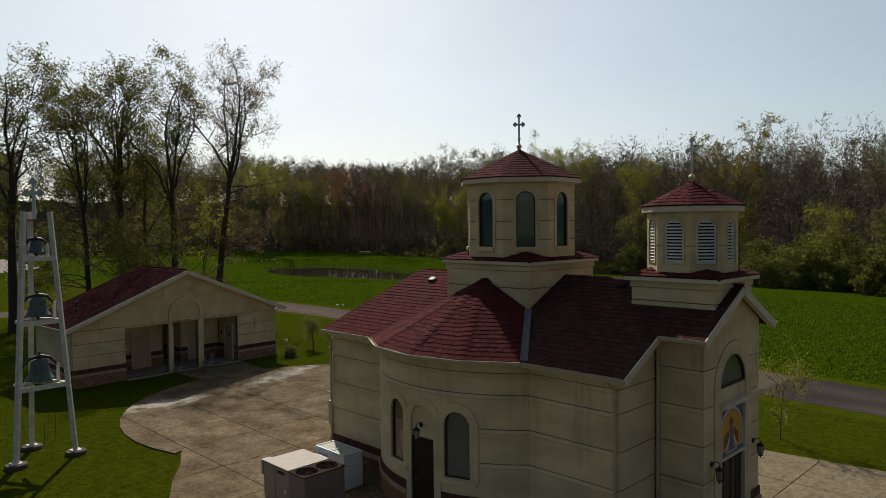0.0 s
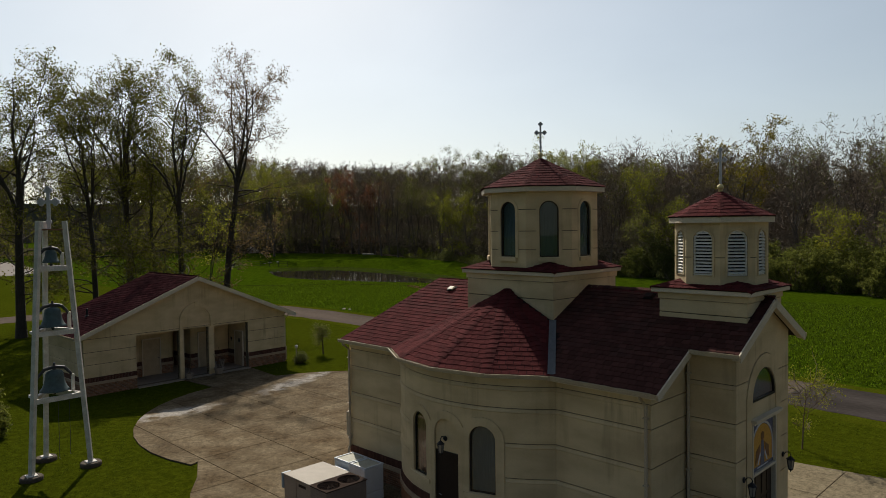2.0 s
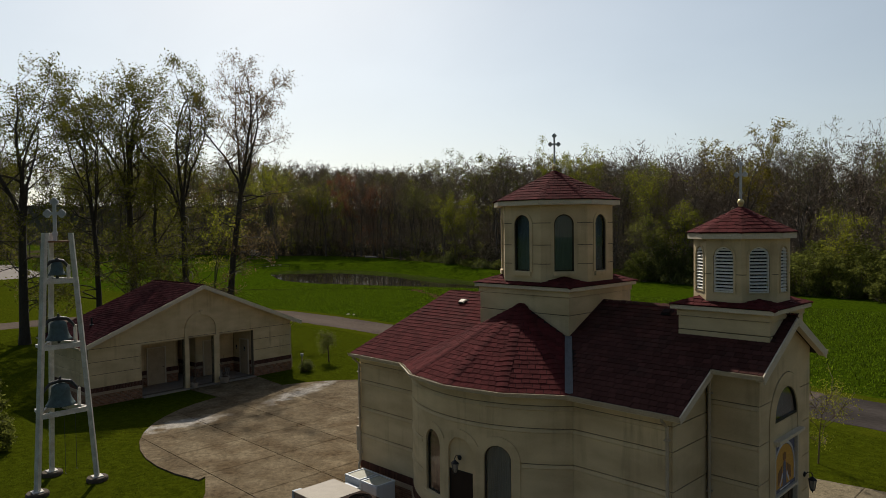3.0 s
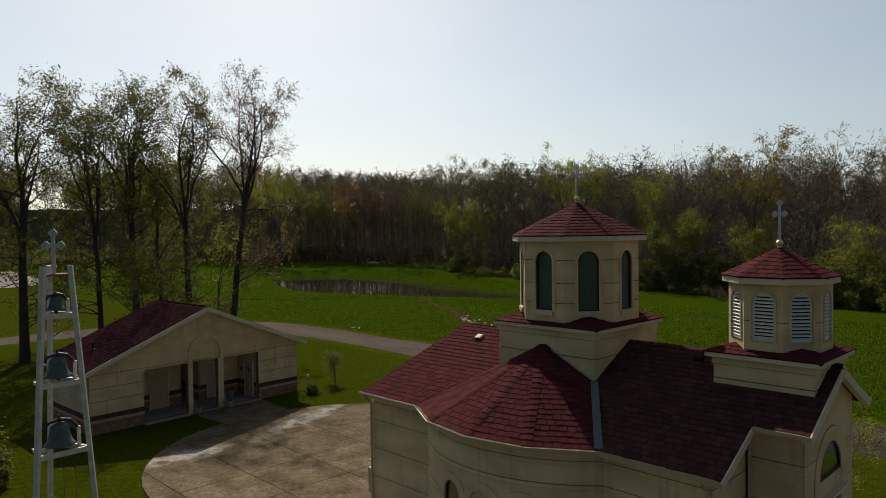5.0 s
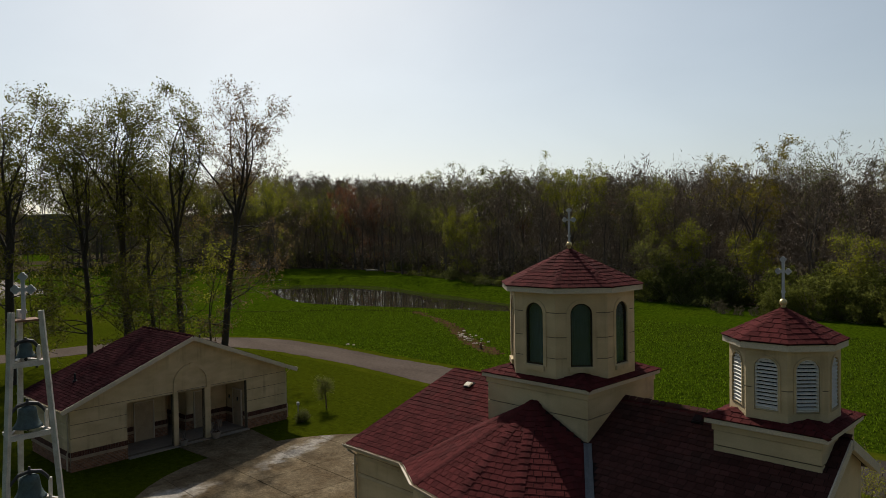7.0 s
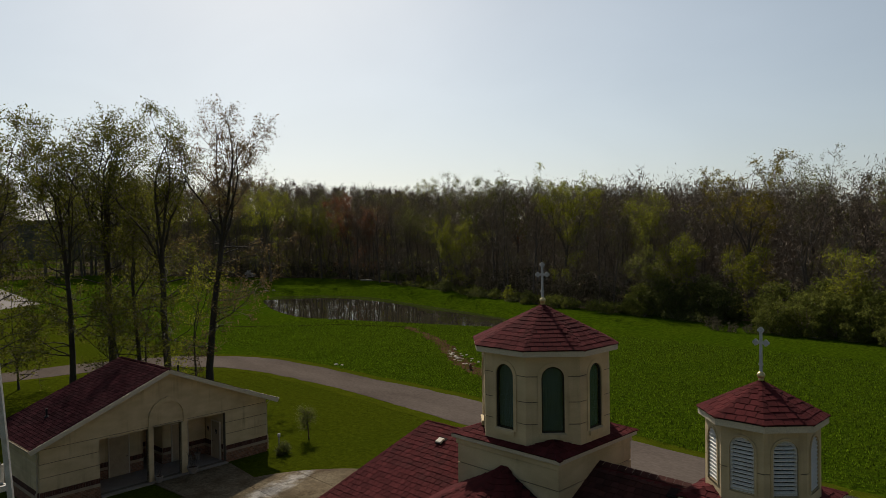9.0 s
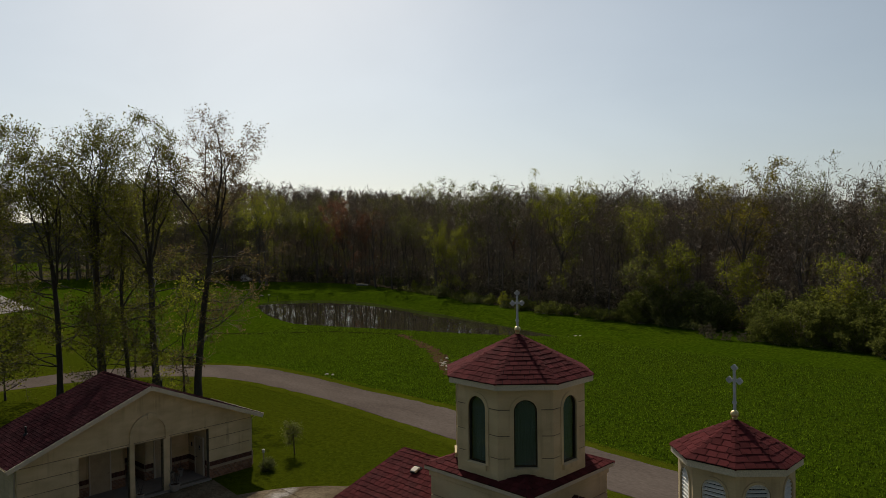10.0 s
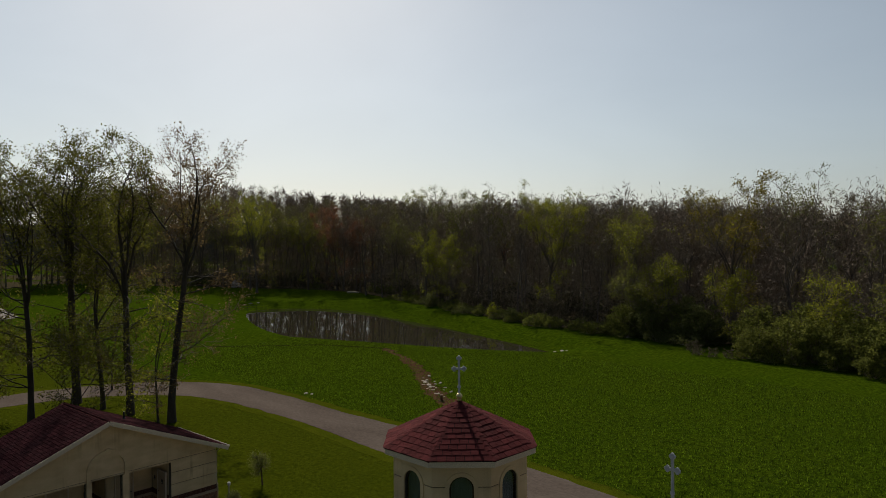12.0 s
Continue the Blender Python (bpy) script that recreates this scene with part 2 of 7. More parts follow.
def concrete_mat():
    """Stained tan concrete with brown weathering, newer and cleaner slabs by the chapel front, two pale patches by the
    hall that put the sun's glare on wet silt into the colour.
    """
    m = mat("concrete", (0.165, 0.128, 0.08), 0.95, (0.075, 0.05, 0.026), 0.8, 0.85, 0.35, 22, random_by="object", spread=0.1, spec=0.02)
    n, link = m.node_tree.nodes, m.node_tree.links.new
    hsv = [x for x in n if x.bl_idname == "ShaderNodeHueSaturation"][0]
    co = [x for x in n if x.bl_idname == "ShaderNodeTexCoord"][0]
    sep = n.new("ShaderNodeSeparateXYZ")
    link(co.outputs["Object"], sep.inputs[0])

    def calc(op, a, b=None):
        node = n.new("ShaderNodeMath")
        node.operation = op
        for k, v in ((0, a), (1, b)):
            if isinstance(v, (int, float)):
                node.inputs[k].default_value = v
            elif v is not None:
                link(v, node.inputs[k])
        return node.outputs[0]

    def patch(cx, cy, slant, rx, ry):
        y = calc("SUBTRACT", sep.outputs[1], cy)
        x = calc("SUBTRACT", calc("SUBTRACT", sep.outputs[0], cx), calc("MULTIPLY", y, slant))
        d = calc("ADD", calc("POWER", calc("DIVIDE", x, rx), 2.0), calc("POWER", calc("DIVIDE", y, ry), 2.0))
        return calc("MAXIMUM", calc("SUBTRACT", 1.0, d), 0.0)

    blot = n.new("ShaderNodeTexNoise")
    blot.inputs["Scale"].default_value, blot.inputs["Detail"].default_value = 1.1, 5
    link(co.outputs["Object"], blot.inputs["Vector"])
    br = n.new("ShaderNodeMapRange")
    br.inputs[1].default_value, br.inputs[2].default_value = 0.4, 0.6
    link(blot.outputs[0], br.inputs[0])
    # two pale patches along the hall's shadow edge: wet glare painted as colour
    mask = calc("MINIMUM", calc("MULTIPLY", calc("MULTIPLY", calc("ADD", patch(-31.3, 13.2, 0.05, 1.0, 2.6), patch(-32.5, 20.4, -0.36, 0.9, 3.4)), 1.5), br.outputs[0]), 0.85)
    mid = n.new("ShaderNodeTexNoise")
    mid.inputs["Scale"].default_value, mid.inputs["Detail"].default_value, mid.inputs["Roughness"].default_value = 5.5, 10, 0.82
    link(co.outputs["Object"], mid.inputs["Vector"])
    mr = n.new("ShaderNodeMapRange")
    mr.inputs[1].default_value, mr.inputs[2].default_value, mr.inputs[3].default_value, mr.inputs[4].default_value = 0.36, 0.64, 0.55, 1.42
    link(mid.outputs[0], mr.inputs[0])
    before = hsv.inputs["Value"].links[0].from_socket
    link(calc("MULTIPLY", before, mr.outputs[0]), hsv.inputs["Value"])
    old = hsv.inputs["Color"].links[0].from_socket
    newer = n.new("ShaderNodeMapRange")
    newer.inputs[1].default_value, newer.inputs[2].default_value, newer.inputs[3].default_value, newer.inputs[4].default_value = -17.0, -11.0, 0.0, 0.7
    link(sep.outputs[0], newer.inputs[0])
    clean = n.new("ShaderNodeMix")
    clean.data_type = "RGBA"
    link(newer.outputs[0], clean.inputs[0])
    link(old, clean.inputs[6])
    clean.inputs[7].default_value = (0.185, 0.155, 0.1, 1)
    old = clean.outputs[2]
    mix = n.new("ShaderNodeMix")
    mix.data_type = "RGBA"
    link(mask, mix.inputs[0])
    link(old, mix.inputs[6])
    mix.inputs[7].default_value = (0.34, 0.31, 0.27, 1)
    link(mix.outputs[2], hsv.inputs["Color"])
    return m


CONCRETE = concrete_mat()
LEAF_SPRING = leaf_mat("leaf_spring", (0.16, 0.165, 0.035))
LEAF_YELLOW = leaf_mat("leaf_yellow_green", (0.26, 0.265, 0.03))
LEAF_RED = leaf_mat("leaf_bud_red", (0.22, 0.095, 0.05))
LEAF_SHRUB = leaf_mat("leaf_shrub", (0.14, 0.152, 0.03), 0.5)
LEAF_DARK = leaf_mat("leaf_dark", (0.12, 0.13, 0.04))
LEAF_YOUNG = leaf_mat("leaf_young_olive", (0.135, 0.133, 0.022))
LEAF_BUFF = leaf_mat("leaf_buff_bud", (0.17, 0.115, 0.05))
LEAF_AMBER = leaf_mat("leaf_amber_olive", (0.22, 0.18, 0.025))
PALE_BLOSSOM = leaf_mat("pale_blossom", (0.5, 0.48, 0.46))
LEAF_BRUSH = leaf_mat("leaf_brush_brown", (0.085, 0.074, 0.046), 0.5)
BLADE = leaf_mat("grass_blade", (0.075, 0.115, 0.006), 0.8)
BLADE_LAWN = leaf_mat("lawn_blade", (0.066, 0.084, 0.006), 0.5)
BLOSSOM = leaf_mat("blossom", (0.15, 0.16, 0.045))


def glass_mat(name, tint, rough=0.06):
    m = bpy.data.materials.new(name)
    m.use_nodes = True
    b = m.node_tree.nodes["Principled BSDF"]
    b.inputs["Base Color"].default_value = (*tint, 1)
    b.inputs["Roughness"].default_value = rough
    b.inputs["IOR"].default_value = 1.5
    b.inputs["Specular IOR Level"].default_value = 0.6
    return m


GLASS = glass_mat("window_glass", (0.7, 0.8, 0.78), 0.02)
GLASS.node_tree.nodes["Principled BSDF"].inputs["Transmission Weight"].default_value = 1.0
BLIND = mat("dark_blind", (0.15, 0.19, 0.225), 0.8, (0.07, 0.09, 0.11), 6, 0.7, 0, stretch=(6, 6, 0.4))
LAMP_GLASS = glass_mat("lantern_glass", (0.25, 0.23, 0.2), 0.2)
WATER = glass_mat("pond_water", (0.026, 0.023, 0.014), 0.035)
WATER.node_tree.nodes["Principled BSDF"].inputs["IOR"].default_value = 1.33
WATER.node_tree.nodes["Principled BSDF"].inputs["Specular IOR Level"].default_value = 0.35
wt = WATER.node_tree
wav = wt.nodes.new("ShaderNodeTexNoise")
wav.inputs["Scale"].default_value, wav.inputs["Detail"].default_value = 1.4, 3
wb = wt.nodes.new("ShaderNodeBump")
wb.inputs["Strength"].default_value, wb.inputs["Distance"].default_value = 0.015, 0.03
wc = wt.nodes.new("ShaderNodeTexCoord")
wt.links.new(wc.outputs["Object"], wav.inputs["Vector"])
wt.links.new(wav.outputs[0], wb.inputs["Height"])
wt.links.new(wb.outputs[0], wt.nodes["Principled BSDF"].inputs["Normal"])


def grass_mat():
    """Turf: mown and yellower this side of the drive, a denser green meadow past it; noise at three sizes."""
    m = bpy.data.materials.new("grass")
    m.use_nodes = True
    n, link = m.node_tree.nodes, m.node_tree.links.new
    bsdf = n["Principled BSDF"]
    co = n.new("ShaderNodeTexCoord")
    sep = n.new("ShaderNodeSeparateXYZ")
    link(co.outputs["Object"], sep.inputs[0])
    edge = n.new("ShaderNodeMapRange")
    edge.inputs[1].default_value, edge.inputs[2].default_value = 36.5, 38.5
    link(sep.outputs[1], edge.inputs[0])

    def noise_at(scale, detail, lo, hi, rough=0.5):
        t = n.new("ShaderNodeTexNoise")
        t.inputs["Scale"].default_value, t.inputs["Detail"].default_value, t.inputs["Roughness"].default_value = scale, detail, rough
        link(co.outputs["Object"], t.inputs["Vector"])
        r = n.new("ShaderNodeMapRange")
        r.inputs[1].default_value, r.inputs[2].default_value = lo, hi
        link(t.outputs[0], r.inputs[0])
        return t, r.outputs[0]

    def mixed(fac, a, b):
        x = n.new("ShaderNodeMix")
        x.data_type = "RGBA"
        link(fac, x.inputs[0])
        for k, c in ((6, a), (7, b)):
            if isinstance(c, tuple):
                x.inputs[k].default_value = (*c, 1)
            else:
                link(c, x.inputs[k])
        return x.outputs[2]

    _, broad = noise_at(0.12, 5, 0.35, 0.7)
    _, middle = noise_at(1.3, 8, 0.4, 0.66, 0.66)
    fine_node, fine = noise_at(3.2, 9, 0.38, 0.62, 0.78)
    lawn = mixed(broad, (0.043, 0.049, 0.003), (0.035, 0.044, 0.0026))
    meadow = mixed(broad, (0.030, 0.050, 0.002), (0.037, 0.054, 0.0026))
    base = mixed(edge.outputs[0], lawn, meadow)
    base = mixed(middle, base, mixed(edge.outputs[0], (0.034, 0.042, 0.0026), (0.016, 0.031, 0.0012)))
    hsv = n.new("ShaderNodeHueSaturation")
    v = n.new("ShaderNodeMapRange")
    v.inputs[3].default_value, v.inputs[4].default_value = 0.3, 1.8
    calm = n.new("ShaderNodeMapRange")
    calm.inputs[3].default_value, calm.inputs[4].default_value = 0.66, 1.4
    link(fine, calm.inputs[0])
    grain = n.new("ShaderNodeMix")
    grain.data_type = "FLOAT"
    link(edge.outputs[0], grain.inputs[0])
    link(calm.outputs[0], grain.inputs[2])
    link(v.outputs[0], grain.inputs[3])
    link(fine, v.inputs[0])
    link(grain.outputs[0], hsv.inputs["Value"])
    link(base, hsv.inputs["Color"])
    link(hsv.outputs[0], bsdf.inputs["Base Color"])
    bsdf.inputs["Roughness"].default_value = 0.9
    bsdf.inputs["Specular IOR Level"].default_value = 0.0
    bsdf.inputs["Sheen Weight"].default_value, bsdf.inputs["Sheen Roughness"].default_value = 0.08, 0.35
    bsdf.inputs["Sheen Tint"].default_value = (0.35, 0.55, 0.03, 1)
    b = n.new("ShaderNodeBump")
    b.inputs["Strength"].default_value, b.inputs["Distance"].default_value = 0.8, 0.12
    link(fine_node.outputs[0], b.inputs["Height"])
    link(b.outputs[0], bsdf.inputs["Normal"])
    return m


GRASS = grass_mat()
VERGE = mat("verge_grass", (0.052, 0.06, 0.004), 0.95, (0.036, 0.047, 0.003), 0.8, 0.8, 0.8, 12, spec=0.0, grit=0.35)
FURROW = mat("furrow_grass", (0.02, 0.026, 0.004), 1.0, (0.03, 0.03, 0.01), 2, 0.7, 0.5, 10, spec=0.0)
ROCK = mat("pale_stone", (0.42, 0.36, 0.29), 0.9, (0.28, 0.23, 0.18), 4, 0.6, 0.5, 20)


# ---- builders ----
def part(name, bm, material, parent=None, label=""):
    """One bmesh as one mesh object, under a thing or a part if given."""
    bmesh.ops.recalc_face_normals(bm, faces=bm.faces)
    me = bpy.data.meshes.new(name)
    bm.to_mesh(me)
    bm.free()
    me.materials.append(material)
    ob = new(name, me)
    ob.parent = parent
    if label:
        tagged(ob, label)
    return ob


def thing(name, m, label, category, group="", kind=""):
    ob = new(name)
    ob.empty_display_size = 0.3
    ob.matrix_basis = m
    return tagged(ob, label, category, group, kind)


def add_box(bm, lo, hi, m=None, bevel=0.0):
    x0, y0, z0 = lo
    x1, y1, z1 = hi
    vs = [bm.verts.new((x, y, z)) for x in (x0, x1) for y in (y0, y1) for z in (z0, z1)]
    fs = [bm.faces.new([vs[i] for i in q]) for q in ((0, 1, 3, 2), (4, 6, 7, 5), (0, 4, 5, 1), (2, 3, 7, 6), (0, 2, 6, 4), (1, 5, 7, 3))]
    if bevel:
        es = {e for f in fs for e in f.edges}
        got = bmesh.ops.bevel(bm, geom=list(es), offset=bevel, segments=1, affect="EDGES")
        vs = list({v for v in vs if v.is_valid} | {v for f in got["faces"] for v in f.verts})
    if m is not None:
        bmesh.ops.transform(bm, matrix=m, verts=vs)
    return bm


def boxes(*specs, bevel=0.0):
    bm = bmesh.new()
    for lo, hi in specs:
        add_box(bm, lo, hi, bevel=bevel)
    return bm


def add_beam(bm, a, b, w, h=None, up=(0, 0, 1)):
    """A square bar from a to b."""
    a, b = Vector(a), Vector(b)
    d = (b - a).normalized()
    side = d.cross(Vector(up))
    if side.length < 1e-4:
        side = d.cross(Vector((1, 0, 0)))
    side.normalize()
    top = side.cross(d)
    h = h or w
    ring = [(-w / 2, -h / 2), (w / 2, -h / 2), (w / 2, h / 2), (-w / 2, h / 2)]
    r0 = [bm.verts.new(a + side * x + top * y) for x, y in ring]
    r1 = [bm.verts.new(b + side * x + top * y) for x, y in ring]
    for i in range(4):
        bm.faces.new((r0[i], r0[(i + 1) % 4], r1[(i + 1) % 4], r1[i]))
    bm.faces.new(r0[::-1])
    bm.faces.new(r1)
    return bm


def add_tube(bm, pts, radii, sides=8, cap=True):
    """A round bar along points."""
    pts = [Vector(p) for p in pts]
    if not isinstance(radii, (list, tuple)):
        radii = [radii] * len(pts)
    rings = []
    for i, p in enumerate(pts):
        d = (pts[min(i + 1, len(pts) - 1)] - pts[max(i - 1, 0)]).normalized()
        ref = Vector((0, 0, 1)) if abs(d.z) < 0.9 else Vector((1, 0, 0))
        s = d.cross(ref).normalized()
        t = s.cross(d)
        rings.append([bm.verts.new(p + (s * math.cos(k * 2 * math.pi / sides) + t * math.sin(k * 2 * math.pi / sides)) * radii[i]) for k in range(sides)])
    for r0, r1 in zip(rings, rings[1:]):
        for k in range(sides):
            bm.faces.new((r0[k], r0[(k + 1) % sides], r1[(k + 1) % sides], r1[k]))
    if cap:
        bm.faces.new(rings[0][::-1])
        bm.faces.new(rings[-1])
    return bm


def lathe(bm, profile, sides=24, centre=(0, 0, 0)):
    """A turned shape from (radius, height) pairs."""
    c = Vector(centre)
    rings = [[bm.verts.new(c + Vector((r * math.cos(2 * math.pi * k / sides), r * math.sin(2 * math.pi * k / sides), z))) for k in range(sides)] for r, z in profile]
    for r0, r1 in zip(rings, rings[1:]):
        for k in range(sides):
            bm.faces.new((r0[k], r0[(k + 1) % sides], r1[(k + 1) % sides], r1[k]))
    bm.faces.new(rings[0][::-1])
    bm.faces.new(rings[-1])
    return bm


def arch_loop(c, half, z0, spring, n=14, rise=1.0):
    """Outline of a round-headed opening in (s, z)."""
    pts = [(c - half, z0), (c + half, z0)]
    pts += [(c + half * math.cos(a), spring + rise * half * math.sin(a)) for a in [math.pi * k / n for k in range(n + 1)]]
    return pts


def rect_loop(s0, s1, z0, z1):
    return [(s0, z0), (s1, z0), (s1, z1), (s0, z1)]


def flat_place(origin, along, out):
    """Lays (s, z, d) on a flat wall: s along it, d inwards."""
    o, a, w = Vector(origin), Vector(along), Vector(out)
    return lambda s, z, d: o + a * s - w * d + Vector((0, 0, z))


def islands(bm, name, material, parent):
    """Each separate piece of a bmesh as a part of its own."""
    bm.faces.index_update()
    left = set(bm.faces)
    while left:
        stack, group = [left.pop()], []
        while stack:
            f = stack.pop()
            group.append(f)
            for e in f.edges:
                for g in e.link_faces:
                    if g in left:
                        left.remove(g)
                        stack.append(g)
        one, made = bmesh.new(), {}
        for f in group:
            for v in f.verts:
                if v not in made:
                    made[v] = one.verts.new(v.co)
            one.faces.new([made[v] for v in f.verts])
        part(name, one, material, parent)
    bm.free()


def sheet(loops, depth, place, cuts=(), front=0.0, grooves=(), joints=(), gap=0.024):
    """A wall sheet: 2D loops (outer first, then holes) filled, cut at the given s, thickened by depth, laid out by place(s, z, d)."""
    bm = bmesh.new()
    for loop in loops:
        vs = [bm.verts.new((s, 0, z)) for s, z in loop]
        for a, b in zip(vs, vs[1:] + vs[:1]):
            bm.edges.new((a, b))
    bmesh.ops.triangle_fill(bm, edges=bm.edges[:], use_beauty=True)
    for c in cuts:
        bmesh.ops.bisect_plane(bm, geom=bm.verts[:] + bm.edges[:] + bm.faces[:], plane_co=(c, 0, 0), plane_no=(1, 0, 0))
    for lines, no in ((grooves, (0, 0, 1)), (joints, (1, 0, 0))):
        k = 2 if no[2] else 0
        for c in lines:
            for side in (-gap / 2, gap / 2):
                co = (0, 0, c + side) if k else (c + side, 0, 0)
                bmesh.ops.bisect_plane(bm, geom=bm.verts[:] + bm.edges[:] + bm.faces[:], plane_co=co, plane_no=no)
            gone = [f for f in bm.faces if abs(f.calc_center_median()[k] - c) < gap / 2 - 1e-5]
            bmesh.ops.delete(bm, geom=gone, context="FACES")
    bm.normal_update()
    for f in bm.faces:
        if f.normal.y > 0:
            f.normal_flip()
    back = bmesh.ops.extrude_face_region(bm, geom=bm.faces[:])
    moved = [g for g in back["geom"] if isinstance(g, bmesh.types.BMVert)]
    for v in moved:
        v.co.y = depth
    for v in bm.verts:
        v.co = Vector(place(v.co.x, v.co.z, v.co.y + front))
    return bm


def ring_loops(outer, inner):
    return [outer, inner]


def mesh_np(name, verts, tris, materials, mat_index=None, parent=None, label="", smooth=False):
    """A mesh object from arrays of vertices and triangles."""
    me = bpy.data.meshes.new(name)
    verts, tris = np.asarray(verts, np.float32), np.asarray(tris, np.int32)
    me.vertices.add(len(verts))
    me.vertices.foreach_set("co", verts.ravel())
    me.loops.add(tris.size)
    me.loops.foreach_set("vertex_index", tris.ravel())
    me.polygons.add(len(tris))
    me.polygons.foreach_set("loop_start", np.arange(0, tris.size, 3, dtype=np.int32))
    for m in materials:
        me.materials.append(m)
    if mat_index is not None:
        me.polygons.foreach_set("material_index", np.asarray(mat_index, np.int32))
    me.polygons.foreach_set("use_smooth", np.full(len(tris), smooth))
    me.update(calc_edges=True)
    me.validate()
    ob = new(name, me)
    ob.parent = parent
    if label:
        tagged(ob, label)
    return ob


def slab(bm, poly, thick):
    """A planar polygon thickened straight down."""
    top = [bm.verts.new(p) for p in poly]
    low = [bm.verts.new(Vector(p) - Vector((0, 0, thick))) for p in poly]
    bm.faces.new(top)
    bm.faces.new(low[::-1])
    for i in range(len(poly)):
        j = (i + 1) % len(poly)
        bm.faces.new((top[i], low[i], low[j], top[j]))
    return bm


TAB_W, TAB_H, TAB_T = 0.215, 0.185, 0.015
tab_meshes = {}


def tab_mesh(material):
    """One full shingle tab: local x along the eave, y up the slope, z out."""
    if material.name not in tab_meshes:
        bm = tab_box(bmesh.new(), 0, TAB_W - 0.015, 0, Matrix.Identity(4))
        bmesh.ops.recalc_face_normals(bm, faces=bm.faces)
        me = bpy.data.meshes.new("shingle")
        bm.to_mesh(me)
        bm.free()
        me.materials.append(material)
        tab_meshes[material.name] = me
    return tab_meshes[material.name]


def tab_box(bm, u0, u1, v, m, h=TAB_H, lift=0.0):
    low = TAB_T + lift
    pts = [(u0, v, 0), (u1, v, 0), (u1, v + h * 1.12, 0), (u0, v + h * 1.12, 0), (u0, v, low), (u1, v, low), (u1, v + h * 1.12, 0.003), (u0, v + h * 1.12, 0.003)]
    vs = [bm.verts.new(m @ Vector(p)) for p in pts]
    for q in ((4, 5, 6, 7), (0, 1, 5, 4), (1, 2, 6, 5), (3, 0, 4, 7)):
        bm.faces.new([vs[i] for i in q])
    return bm


def shingles(poly, parent, singles=0, seed=0, material=None):
    """Courses of tabs on a planar convex polygon whose first edge is the eave. Up to singles full tabs become objects; the rest are one mesh."""
    rng = random.Random(seed)
    p = [Vector(q) for q in poly]
    ux = (p[1] - p[0]).normalized()
    nz = ux.cross(p[2] - p[0]).normalized()
    if nz.z < 0:
        nz = -nz
    vy = nz.cross(ux)
    m = Matrix((ux, vy, nz)).transposed().to_4x4()
    m.translation = p[0]
    flat = [((q - p[0]).dot(ux), (q - p[0]).dot(vy)) for q in p]
    top = max(v for _, v in flat)
    bm, made = bmesh.new(), 0
    row, v = 0, -0.01
    while v < top - 0.03:
        spans = []
        for vm in (min(max(v, 0.001), top - 0.002), min(max(v + 0.92 * TAB_H, 0.001), top - 0.002)):
            xs = []
            for (a, b), (c, d) in zip(flat, flat[1:] + flat[:1]):
                if (b - vm) * (d - vm) < 0:
                    xs.append(a + (c - a) * (vm - b) / (d - b))
            if len(xs) >= 2:
                spans.append((min(xs), max(xs)))
        if len(spans) == 2:
            lo, hi = max(s[0] for s in spans), min(s[1] for s in spans)
            u = math.floor(lo / TAB_W) * TAB_W - (row % 2) * TAB_W / 2 + 0.03 * (row % 3)
            while u < hi:
                a, b = max(u, lo), min(u + TAB_W - 0.015, hi)
                if b - a > 0.03:
                    full = b - a > TAB_W - 0.024
                    if full and made < singles:
                        ob = new("shingle", tab_mesh(MOSS_SHADE_O if material is MOSS_SHADE_A else SHINGLE_O))
                        ob.parent = parent
                        ob.matrix_basis = m @ Matrix.Translation((u, v + rng.uniform(-0.012, 0.012), 0.004 + rng.random() * 0.006))
                        made += 1
                    else:
                        tab_box(bm, a, b, v + rng.uniform(-0.012, 0.012), m @ Matrix.Translation((0, 0, 0.004)), lift=rng.random() * 0.008)
                u += TAB_W
        row += 1
        v += TAB_H
    if len(bm.verts):
        ob = part("shingles", bm, material or SHINGLE_A, parent)
        tagged(ob, kind="stuff")
    else:
        bm.free()
    return made


cap_meshes = {}


def face_normal(p, q, r):
    n = (Vector(q) - Vector(p)).cross(Vector(r) - Vector(p)).normalized()
    return n if n.z > 0 else -n


